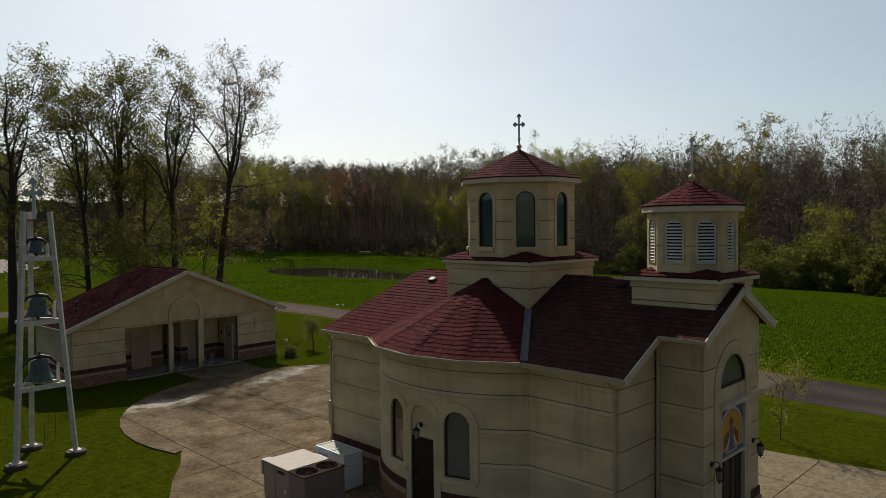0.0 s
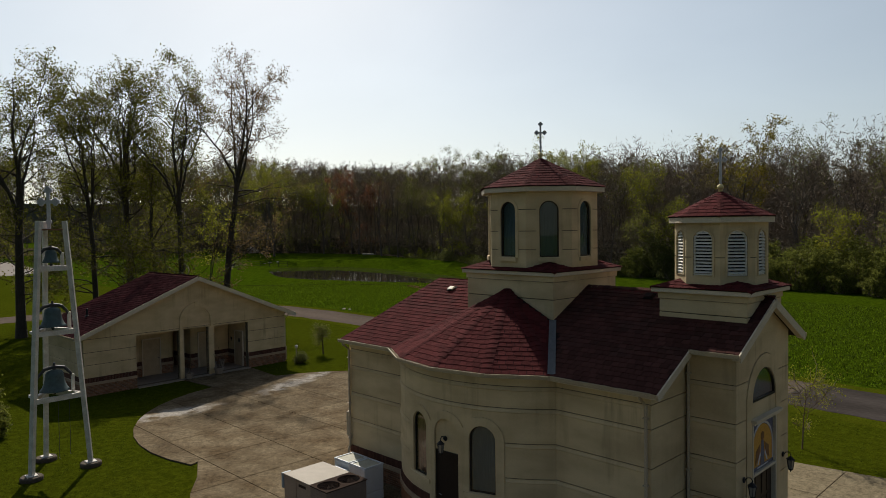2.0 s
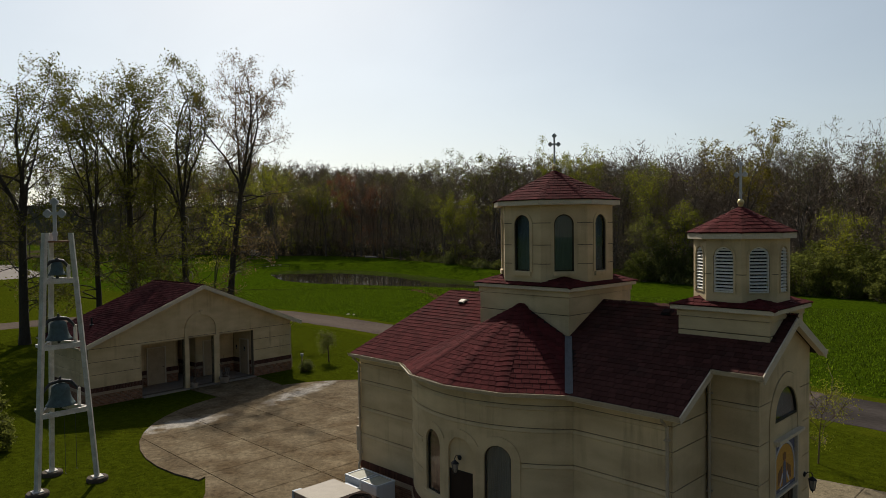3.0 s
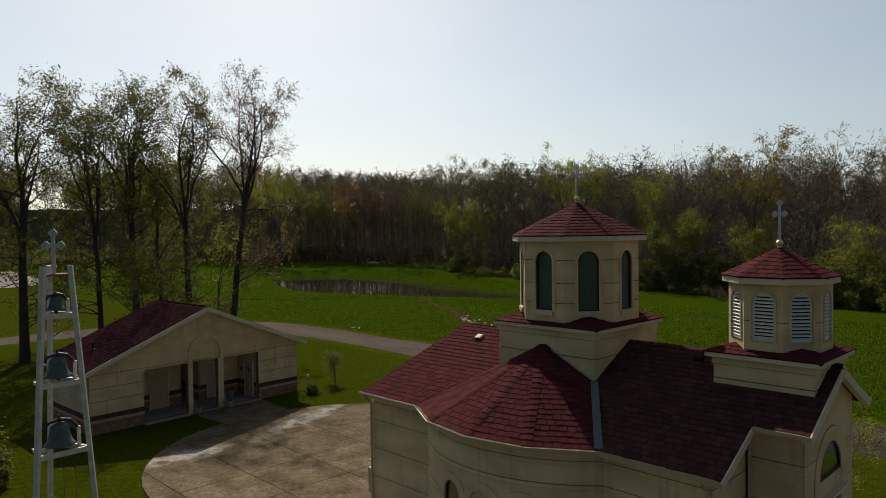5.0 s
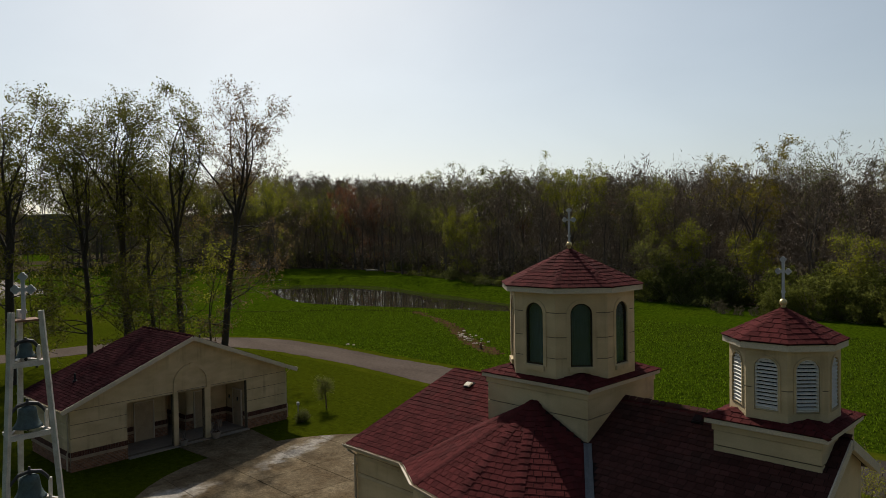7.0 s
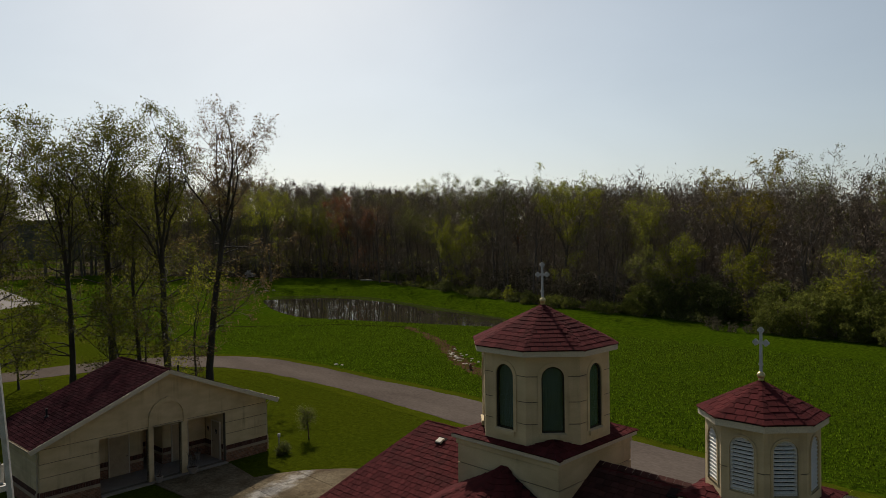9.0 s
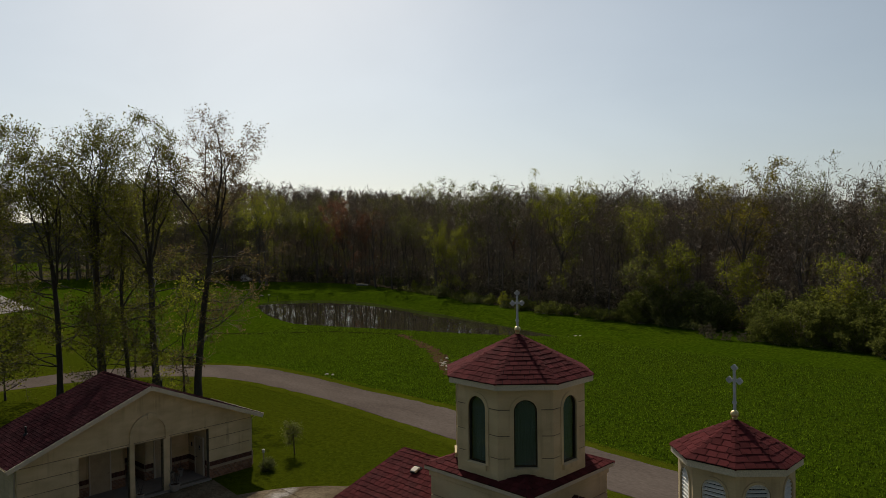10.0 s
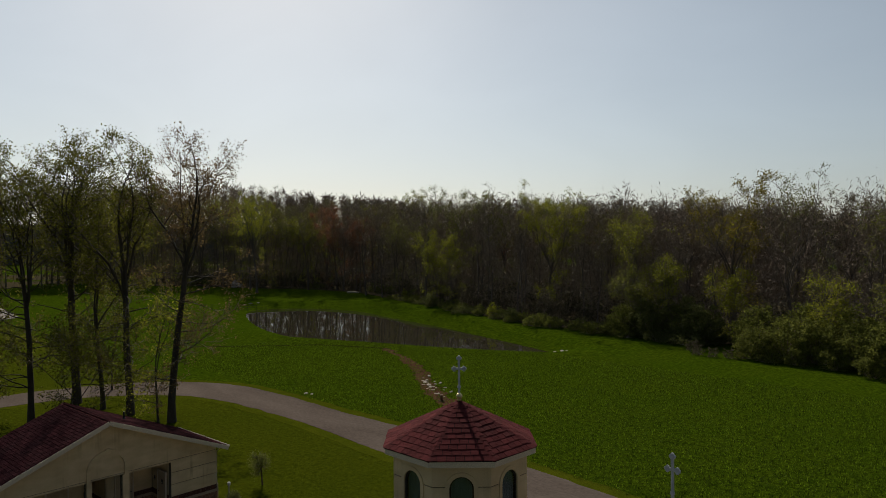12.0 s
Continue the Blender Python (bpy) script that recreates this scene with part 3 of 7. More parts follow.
def ridge_caps(a, b, parent, width=0.16, step=0.2, faces=None, lift=0.02):
    """Overlapping cap shingles folded along a ridge or hip over its two roof faces (given by their normals), each a piece."""
    a, b = Vector(a), Vector(b)
    n = max(1, int((b - a).length / step))
    length = (b - a).length / n
    d = (b - a).normalized()
    if faces:
        up = (faces[0] + faces[1]).normalized()
        up = (up - d * up.dot(d)).normalized()
        fall = math.tan(math.acos(min(1.0, up.dot(faces[0].normalized()))))
    else:
        side = Vector((0, 0, 1)).cross(d).normalized()
        up, fall = d.cross(side), 0.36
    side = up.cross(d)
    key = (width, round(length, 3), round(fall, 2))
    if key not in cap_meshes:
        bm, rings = bmesh.new(), []
        for x, l in ((0, lift), (length * 1.15, lift * 0.45)):
            rings.append([bm.verts.new((x, s * width, l - abs(s) * fall * width)) for s in (-1, 0, 1)] + [bm.verts.new((x, 0, l - 0.05 - fall * width))])
        for i in range(2):
            bm.faces.new((rings[0][i], rings[0][i + 1], rings[1][i + 1], rings[1][i]))
        bm.faces.new((rings[0][0], rings[0][3], rings[0][2], rings[0][1]))
        bm.faces.new((rings[1][0], rings[1][1], rings[1][2], rings[1][3]))
        bmesh.ops.recalc_face_normals(bm, faces=bm.faces)
        me = bpy.data.meshes.new("ridge_cap")
        bm.to_mesh(me)
        bm.free()
        me.materials.append(SHINGLE_O)
        cap_meshes[key] = me
    m = Matrix((d, side, up)).transposed().to_4x4()
    for k in range(n):
        ob = new("ridge_cap", cap_meshes[key])
        ob.parent = parent
        ob.matrix_basis = Matrix.Translation(a + d * length * (k if k < n - 1 else n - 1.15)) @ m


def gutter(pts, parent, name="gutter"):
    """A box gutter with an open trough along a level line."""
    bm = bmesh.new()
    prof = [(0, 0), (0, -0.1), (0.08, -0.1), (0.12, 0.01), (0.105, 0.01), (0.07, -0.085), (0.015, -0.085), (0.015, 0)]
    pts = [Vector(p) for p in pts]
    rings = []
    for i, p in enumerate(pts):
        d0 = (pts[i] - pts[i - 1]).normalized() if i else (pts[1] - pts[0]).normalized()
        d1 = (pts[i + 1] - pts[i]).normalized() if i < len(pts) - 1 else d0
        d = (d0 + d1).normalized()
        out = Vector((d.y, -d.x, 0))
        k = 1 / max(0.5, d.dot(d0))
        rings.append([bm.verts.new(p + out * x * k + Vector((0, 0, z))) for x, z in prof])
    for r0, r1 in zip(rings, rings[1:]):
        for k in range(len(prof)):
            j = (k + 1) % len(prof)
            bm.faces.new((r0[k], r0[j], r1[j], r1[k]))
    bm.faces.new(rings[0][::-1])
    bm.faces.new(rings[-1])
    return part(name, bm, GUTTER, parent)


# ---- chapel: local x along the nave towards the porch, y across, z up ----
chapel = thing("chapel", pose(-13.6, 17.65, 0), "small tan stucco chapel with red shingle roofs and octagonal towers", "chapel")
EAVE_V, EAVE_Z, RIDGE_Z = 3.77, 4.66, 6.58
SLOPE = (RIDGE_Z - EAVE_Z) / EAVE_V
WALL_V, WEST, EAST, PORCH_E, PORCH_V = 3.45, -5.7, 5.7, 6.95, 1.72
GROOVES = (1.88, 2.80, 3.72, 4.30)


def roof_z(v):
    return RIDGE_Z - SLOPE * abs(v)


def course_bevel(place, line, z, parent):
    """The sloping, light-catching upper edge of a stucco course, under a joint, along the given stations."""
    bm, rings = bmesh.new(), []
    for p in line:
        rings.append([bm.verts.new(place(p, zz, d)) for zz, d in ((z - 0.014, 0.006), (z - 0.1, -0.03), (z - 0.125, 0.006))])
    for r0, r1 in zip(rings, rings[1:]):
        for k in range(3):
            bm.faces.new((r0[k], r0[(k + 1) % 3], r1[(k + 1) % 3], r1[k]))
    bm.faces.new(rings[0])
    bm.faces.new(rings[-1][::-1])
    part("course_edge", bm, STUCCO, parent)


def wall_run(origin, along, out, length, top, parent, gable=None, holes=(), hole_grooves=GROOVES, name="wall", inset=(0.0, 0.0)):
    """A flat stucco wall: core, panels parted by recessed joints, brick foot with a dark soldier course and a stone ledge."""
    place = flat_place(origin, along, out)
    a, e = inset[0], length - inset[1]
    outer = [(a, 0.94), (e, 0.94), (e, top)] + ([(length / 2, gable)] if gable else []) + [(a, top)]
    k = 0.036
    core = part(name, sheet([[(a + k, 0), (e - k, 0), (e - k, top)] + outer[3:-1] + [(a + k, top)]] + [h for h in holes], 0.25, place, front=0.03), STUCCO_GROOVE, parent)
    islands(sheet([outer] + [h for h in holes], 0.03, place, grooves=hole_grooves), "panel", STUCCO, core)
    for z in hole_grooves:
        course_bevel(place, [a + (e - a) * k / 4 for k in range(5)], z, core)
    return core, place


def brick_foot(place, s0, s1, parent, skip=(), single=False):
    """The foot of a wall: brown soldier bricks, a projecting ledge, running bricks below."""
    spans, a = [], s0
    for b, c in skip:
        spans.append((a, b))
        a = c
    spans.append((a, s1))
    dark, brick = bmesh.new(), bmesh.new()

    def block(bm, a, b, z0, z1, d0, d1):
        vs = [bm.verts.new(place(s, z, d)) for s in (a, b) for z in (z0, z1) for d in (d0, d1)]
        for q in ((0, 1, 3, 2), (4, 6, 7, 5), (0, 4, 5, 1), (2, 3, 7, 6), (0, 2, 6, 4), (1, 5, 7, 3)):
            bm.faces.new([vs[i] for i in q])

    for a, b in spans:
        if b - a < 0.05:
            continue
        n = max(1, int((b - a) / 0.075))
        for k in range(n):
            w = (b - a) / n
            block(dark, a + k * w + 0.004, a + (k + 1) * w - 0.004, 0.705, 0.945, -0.03, 0.03)
        n = max(1, int((b - a) / 0.6))
        for k in range(n if single else 1):
            w = (b - a) / (n if single else 1)
            one = bmesh.new()
            block(one, a + k * w, a + (k + 1) * w, 0.0, 0.94, -0.02, 0.03)
            part("mortar_bed", one, MORTAR, parent)
        for k in range(n):
            w = (b - a) / n
            ledge = bmesh.new()
            block(ledge, a + k * w + 0.003, a + (k + 1) * w - 0.003, 0.56, 0.7, -0.075, 0.03)
            part("ledge", ledge, LEDGE, parent, "tan stone ledge")
        for r in range(8):
            z = r * 0.07
            u = a - (0.1 if r % 2 else 0)
            while u < b:
                p, q = max(a, u + 0.005), min(b, u + 0.195)
                if q - p > 0.02:
                    if single:
                        one = bmesh.new()
                        block(one, p, q, z + 0.004, z + 0.062, -0.03, 0.03)
                        part("brick", one, BRICK, parent)
                    else:
                        block(brick, p, q, z + 0.004, z + 0.062, -0.03, 0.03)
                u += 0.2
    tagged(part("soldier_course", dark, BAND_DARK, parent, "dark brown soldier brick course"), kind="stuff")
    if single:
        brick.free()
    else:
        tagged(part("bricks", brick, BRICK, parent, "reddish brown brickwork"), kind="stuff")


def arched_window(place, c, half, z0, spring, parent, surround=0.2, label="", cuts=(), blind=None, sill=True, lift=0.035, louver=False):
    """Round-headed window: raised surround, dark frame, glass with a blind behind, sloping sill; or a louvre."""
    inner = arch_loop(c, half, z0, spring)
    if surround:
        outer = arch_loop(c, half + surround, z0 - 0.02, spring)
        body = arch_loop(c, half, z0 - 0.02, spring)
        win = part("window", ring_sheet(outer, body, place, lift + 0.02, -lift, cuts), STUCCO, parent, label)
    else:
        win = part("window", ring_sheet(arch_loop(c, half + 0.05, z0 - 0.05, spring), inner, place, 0.03, -0.02, cuts), TRIM, parent, label)
    small = arch_loop(c, half - 0.035, z0 + 0.035, spring)
    frame_mat = LOUVER if louver else FRAME_DARK
    part("window_frame", ring_sheet(inner, small, place, 0.06, 0.03, cuts), frame_mat, win)
    if louver:
        n = 13
        bm, top = bmesh.new(), spring + half
        for k in range(n):
            z = z0 + 0.05 + (top - z0 - 0.06) * k / n
            w = half - 0.03
            if z > spring:
                w = math.sqrt(max(0.0, (half - 0.02) ** 2 - (z - spring) ** 2))
            if w < 0.06:
                continue
            vs = [bm.verts.new(place(s, zz, d)) for s in (c - w, c + w) for zz, d in ((z, 0.0), (z + 0.012, 0.0), (z + 0.046, 0.055), (z + 0.034, 0.055))]
            for q in ((0, 1, 5, 4), (1, 2, 6, 5), (2, 3, 7, 6), (3, 0, 4, 7), (0, 3, 2, 1), (4, 5, 6, 7)):
                bm.faces.new([vs[i] for i in q])
            if k % 1 == 0:
                part("slat", bm, LOUVER, win)
                bm = bmesh.new()
        bm.free()
        part("backing", sheet([small], 0.01, place, cuts, front=0.09), DARK, win)
    else:
        pane = part("pane", sheet([small], 0.008, place, cuts, front=0.05), GLASS, win)
        pane.visible_shadow = False
        part("blind", sheet([small], 0.01, place, cuts, front=0.11), blind or BLIND, win)
    if sill:
        w = half + (surround or 0.05) - 0.06
        bm = bmesh.new()
        vs = [bm.verts.new(place(s, zz, d)) for s in (c - w, c, c + w) for zz, d in ((z0 - 0.14, -0.07), (z0 - 0.02, -0.07), (z0 + 0.005, 0.05), (z0 - 0.14, 0.05))]
        for i in (0, 4):
            for k in range(4):
                j = (k + 1) % 4
                bm.faces.new((vs[i + k], vs[i + j], vs[i + 4 + j], vs[i + 4 + k]))
        bm.faces.new(vs[:4])
        bm.faces.new(vs[8:])
        part("window_sill", bm, STUCCO, win)
    return win


def ring_sheet(outer, inner, place, depth, front, cuts=()):
    """A frame between two outlines with the same number of points."""
    bm = bmesh.new()
    rings = [[bm.verts.new(place(s, z, d)) for s, z in loop] for loop, d in ((outer, front), (inner, front), (inner, front + depth), (outer, front + depth))]
    n = len(outer)
    for a, b in zip(rings, rings[1:] + rings[:1]):
        for k in range(n):
            j = (k + 1) % n
            bm.faces.new((a[k], a[j], b[j], b[k]))
    return bm


# nave walls
wall_run((WEST, -WALL_V, 0), (1, 0, 0), (0, -1, 0), WEST * -1 - 2.99, 4.6, chapel, inset=(0.036, 0))
_, pl = wall_run((2.95, -WALL_V, 0), (1, 0, 0), (0, -1, 0), EAST - 2.95, 4.6, chapel, inset=(0, 0.036))
brick_foot(pl, 0.04, EAST - 2.95, chapel)
brick_foot(flat_place((WEST, -WALL_V, 0), (1, 0, 0), (0, -1, 0)), 0, 2.75, chapel)
_, pl = wall_run((WEST, WALL_V, 0), (0, -1, 0), (-1, 0, 0), 2 * WALL_V, 4.6, chapel)
brick_foot(pl, 0, 2 * WALL_V, chapel)
_, pl = wall_run((EAST, WALL_V, 0), (-1, 0, 0), (0, 1, 0), EAST - WEST, 4.6, chapel, inset=(0.036, 0.036))
brick_foot(pl, 0, EAST - WEST, chapel)
for sgn in (-1, 1):
    w = WALL_V - PORCH_V
    # the nave's end wall beside the porch rises under the rake
    o = (EAST, -WALL_V, 0) if sgn < 0 else (EAST, PORCH_V, 0)
    place = flat_place(o, (0, 1, 0), (1, 0, 0))
    za, zb = (4.55, roof_z(PORCH_V) - 0.1) if sgn < 0 else (roof_z(PORCH_V) - 0.1, 4.55)
    loop = [(0, 0), (w, 0), (w, zb), (0, za)]
    core = part("wall", sheet([[(0.036, 0), (w - 0.036, 0), (w - 0.036, zb), (0.036, za)]], 0.25, place, front=0.03), STUCCO_GROOVE, chapel)
    islands(sheet([[(0, 0.94)] + [(w, 0.94)] + loop[2:]], 0.03, place, grooves=GROOVES), "panel", STUCCO, core)
    brick_foot(place, 0, w, chapel)
    o = (EAST, -PORCH_V, 0) if sgn < 0 else (PORCH_E, PORCH_V, 0)
    _, pl = wall_run(o, (-sgn, 0, 0), (0, sgn, 0), PORCH_E - EAST, roof_z(PORCH_V) - 0.06, chapel, hole_grooves=GROOVES[:3] + (4.64,), inset=(0.036, 0.036))
    brick_foot(pl, 0, PORCH_E - EAST, chapel)

# the porch front: arch, lunette window, mosaic, double door
FP = flat_place((PORCH_E, -PORCH_V, 0), (0, 1, 0), (1, 0, 0))
FW, FC = 2 * PORCH_V, PORCH_V
door_hole = rect_loop(FC - 0.8, FC + 0.8, 0.12, 3.5)
lun_hole = arch_loop(FC, 0.76, 4.05, 4.06)
eave_l = roof_z(PORCH_V) - 0.06
outer = [(0, 0.94), (FW, 0.94), (FW, eave_l), (FC, RIDGE_Z - 0.08), (0, eave_l)]
front = part("front_wall", sheet([[(0.036, 0), (FW - 0.036, 0), (FW - 0.036, eave_l), (FC, RIDGE_Z - 0.08), (0.036, eave_l)], door_hole, lun_hole], 0.25, FP, front=0.03), STUCCO_GROOVE, chapel)
big_arch = arch_loop(FC, 1.12, 0.12, 4.06, 20)
islands(sheet([[(0, 0.94), (FC - 1.14, 0.94)] + [(FC - 1.14, 4.06)] + [(FC + 1.14 * math.cos(a), 4.06 + 1.14 * math.sin(a)) for a in [math.pi - math.pi * k / 20 for k in range(1, 20)]] + [(FC + 1.14, 4.06), (FC + 1.14, 0.94), (FW, 0.94), (FW, eave_l), (FC, RIDGE_Z - 0.08), (0, eave_l)]], 0.03, FP, grooves=GROOVES[:3] + (4.64,)), "panel", STUCCO, front)
part("arch_trim", ring_sheet(big_arch, arch_loop(FC, 0.78, 0.12, 4.06, 20), FP, 0.06, -0.02), STUCCO, chapel, "raised arched stucco surround")
brick_foot(FP, -0.06, FC - 1.14, chapel)
brick_foot(FP, FC + 1.14, FW + 0.06, chapel)
lun = part("window", ring_sheet(lun_hole, arch_loop(FC, 0.71, 4.10, 4.10), FP, 0.06, 0.0), FRAME_DARK, chapel, "half-round window over the entrance")
pane = part("pane", sheet([arch_loop(FC, 0.72, 4.09, 4.10)], 0.008, FP, front=0.03), GLASS, lun)
pane.visible_shadow = False
part("blind", sheet([arch_loop(FC, 0.74, 4.08, 4.09)], 0.01, FP, front=0.12), BLIND, lun)
part("spandrel", sheet([rect_loop(FC - 0.78, FC + 0.78, 3.56, 4.04)], 0.04, FP, front=-0.005), STUCCO, chapel)


def fp_box(s0, s1, z0, z1, d0, d1, bm=None):
    bm = bm or bmesh.new()
    vs = [bm.verts.new(FP(s, z, d)) for s in (s0, s1) for z in (z0, z1) for d in (d0, d1)]
    for q in ((0, 1, 3, 2), (4, 6, 7, 5), (0, 4, 5, 1), (2, 3, 7, 6), (0, 2, 6, 4), (1, 5, 7, 3)):
        bm.faces.new([vs[i] for i in q])
    return bm


part("cornice", fp_box(FC - 0.9, FC + 0.9, 3.6, 3.66, -0.16, 0.03, fp_box(FC - 0.84, FC + 0.84, 3.52, 3.6, -0.09, 0.03)), TRIM, chapel, "small stone cornice above the mosaic")
mosaic = part("mosaic", fp_box(FC - 0.76, FC + 0.76, 2.26, 3.5, 0.05, 0.1), MOSAIC_BLUE, chapel, "arched gold and blue mosaic over the door")
part("gold_field", sheet([arch_loop(FC, 0.66, 2.36, 2.72)], 0.01, FP, front=0.04), GOLD, mosaic)
part("white_arch", ring_sheet(arch_loop(FC, 0.74, 2.3, 2.72), arch_loop(FC, 0.68, 2.3, 2.72), FP, 0.02, 0.035), MOSAIC_WHITE, mosaic)
part("robe_shape", sheet([[(FC - 0.13, 2.36), (FC + 0.13, 2.36), (FC + 0.1, 2.75), (FC + 0.06, 2.97), (FC - 0.06, 2.97), (FC - 0.1, 2.75)]], 0.006, FP, front=0.032), MOSAIC_BLUE, mosaic)
part("halo_shape", sheet([[(FC + 0.11 * math.cos(k * math.pi / 8), 3.08 + 0.11 * math.sin(k * math.pi / 8)) for k in range(16)]], 0.006, FP, front=0.032), MOSAIC_BROWN, mosaic)
for sg in (-1, 1):
    part("wing_shape", sheet([[(FC + sg * 0.14, 2.9), (FC + sg * 0.42, 2.75), (FC + sg * 0.46, 2.42), (FC + sg * 0.2, 2.6)]], 0.006, FP, front=0.032), MOSAIC_BROWN, mosaic)
    part("white_fold", sheet([[(FC + sg * 0.16, 2.7), (FC + sg * 0.34, 2.4), (FC + sg * 0.28, 2.4), (FC + sg * 0.12, 2.62)]], 0.006, FP, front=0.028), MOSAIC_WHITE, mosaic)
part("mosaic_base", fp_box(FC - 0.72, FC + 0.72, 2.28, 2.36, 0.03, 0.08), MOSAIC_BLUE, mosaic)
part("white_bar", fp_box(FC - 0.34, FC + 0.34, 2.31, 2.34, 0.025, 0.08), MOSAIC_WHITE, mosaic)
door_frame = part("door_frame", fp_box(FC - 0.8, FC - 0.74, 0.12, 3.52, -0.03, 0.12, fp_box(FC + 0.74, FC + 0.8, 0.12, 3.52, -0.03, 0.12, fp_box(FC - 0.74, FC + 0.74, 2.2, 2.26, -0.03, 0.12))), TRIM, chapel)
for sg in (-1, 1):
    a, b = sorted((FC + sg * 0.01, FC + sg * 0.74))
    leaf = part("entrance_door", fp_box(a, b, 0.13, 2.2, 0.09, 0.14), DOOR_DARK, chapel, "dark panelled wooden entrance door leaf, closed")
    for z0, z1 in ((0.3, 0.85), (0.95, 1.45), (1.55, 2.1)):
        for c0, c1 in ((a + 0.08, (a + b) / 2 - 0.03), ((a + b) / 2 + 0.03, b - 0.08)):
            part("door_panel", fp_box(c0, c1, z0, z1, 0.075, 0.1), DOOR_DARK, leaf)
    knob = bmesh.new()
    lathe(knob, [(0.012, -0.06), (0.02, -0.03), (0.03, -0.01), (0.02, 0.01), (0.008, 0.02)], 10)
    ob = part("door_knob", knob, BRASS, leaf)
    ob.matrix_basis = Matrix.Translation(FP(FC + sg * 0.07, 1.05, 0.05))

# side apse: a bowed wall with a door between two windows
AC_Y, AC_R, OFF = -0.46, 4.25, radians(3.4)


def bow(s, z, d):
    a, r = s / AC_R, AC_R - d
    return Vector((r * math.sin(a), AC_Y - r * math.cos(a), z))


span = AC_R * math.asin(2.99 / AC_R) + 0.035
sc = AC_R * OFF
step = [(-span + 2 * span * k / 26) for k in range(1, 26)]
w_c = AC_R * radians(15.45)
holes = [arch_loop(sc - w_c, 0.36, 1.4, 2.84), arch_loop(sc + w_c, 0.38, 1.37, 2.81), arch_loop(sc, 0.43, 0.12, 2.79)]
bowcore = part("apse_wall", sheet([rect_loop(-span, span, 0, 4.6)] + holes, 0.25, bow, step, front=0.03), STUCCO_GROOVE, chapel, "bowed stucco wall of the side apse")
islands(sheet([[(-span, 0.94), (sc - 0.43, 0.94), (sc - 0.43, 2.79)] + [(sc + 0.43 * math.cos(a), 2.79 + 0.43 * math.sin(a)) for a in [math.pi - math.pi * k / 14 for k in range(1, 14)]] + [(sc + 0.43, 2.79), (sc + 0.43, 0.94), (span, 0.94), (span, 4.6), (-span, 4.6)], holes[0], holes[1]], 0.03, bow, step, grooves=GROOVES), "panel", STUCCO, bowcore)
for z in GROOVES:
    for a, b in ((-span, span),) if z > 3.5 else ((-span, sc - 1.8), (sc + 1.8, span)):
        course_bevel(bow, [a + (b - a) * k / 20 for k in range(21)], z, bowcore)
arched_window(bow, sc - w_c, 0.36, 1.4, 2.84, chapel, 0.22, "arched window with a reddish curtain behind", blind=CURTAIN)
arched_window(bow, sc + w_c, 0.38, 1.37, 2.81, chapel, 0.24, "arched window with a dark frame")
part("door_surround", ring_sheet(arch_loop(sc, 0.65, 0.1, 2.79), arch_loop(sc, 0.43, 0.1, 2.79), bow, 0.05, -0.033), STUCCO, chapel)
part("niche", sheet([arch_loop(sc, 0.43, 2.3, 2.79)], 0.05, bow, front=0.03), STUCCO, chapel)
sd = part("side_door", sheet([rect_loop(sc - 0.40, sc + 0.40, 0.13, 2.27)], 0.05, bow, (sc - 0.2, sc, sc + 0.2), front=0.03), DOOR_DARK, chapel, "dark closed side door")
part("door_frame", ring_sheet(rect_loop(sc - 0.43, sc + 0.43, 0.11, 2.3), rect_loop(sc - 0.4, sc + 0.4, 0.13, 2.27), bow, 0.05, 0.01), FRAME_DARK, sd)
hd = bmesh.new()
add_tube(hd, [bow(sc - 0.32, 1.05, 0.02), bow(sc - 0.22, 1.05, 0.02)], 0.012, 6)
add_tube(hd, [bow(sc - 0.32, 1.05, 0.02), bow(sc - 0.32, 1.05, 0.08)], 0.014, 6)
part("door_handle", hd, FLASHING, sd)
brick_foot(bow, -span, span, chapel, skip=((sc - 0.65, sc + 0.65),), single=True)

# roofs
nave_roof = part("nave_roof", slab(slab(bmesh.new(), [(-5.78, -EAVE_V, EAVE_Z), (6.02, -EAVE_V, EAVE_Z), (6.02, -2.18, roof_z(2.18)), (7.2, -2.18, roof_z(2.18)), (7.2, 0, RIDGE_Z), (-4.7, 0, RIDGE_Z)], 0.1),
    [(6.02, EAVE_V, EAVE_Z), (-5.78, EAVE_V, EAVE_Z), (-4.7, 0, RIDGE_Z), (7.2, 0, RIDGE_Z), (7.2, 2.18, roof_z(2.18)), (6.02, 2.18, roof_z(2.18))], 0.1), UNDERLAY, chapel, "dark red shingle roof of the nave")
hip = part("hip_roof", slab(bmesh.new(), [(-5.78, EAVE_V, EAVE_Z), (-5.78, -EAVE_V, EAVE_Z), (-4.7, 0, RIDGE_Z)], 0.1), UNDERLAY, chapel)
A_TOP = (0, -1.72, 6.56)
AV = [(4.52 * math.sin(radians(a)), AC_Y - 4.52 * math.cos(radians(a)), EAVE_Z) for a in (-43.3, -21.65, 0, 21.65, 43.3)]
B_L, B_R = (-1.7, -1.75, roof_z(1.75) + 0.02), (1.7, -1.75, roof_z(1.75) + 0.02)
apse_roof = bmesh.new()
for a, b in zip(AV, AV[1:]):
    slab(apse_roof, [a, b, A_TOP], 0.08)
slab(apse_roof, [AV[4], B_R, A_TOP], 0.05)
slab(apse_roof, [B_L, AV[0], A_TOP], 0.05)
bmesh.ops.remove_doubles(apse_roof, verts=apse_roof.verts[:], dist=0.001)
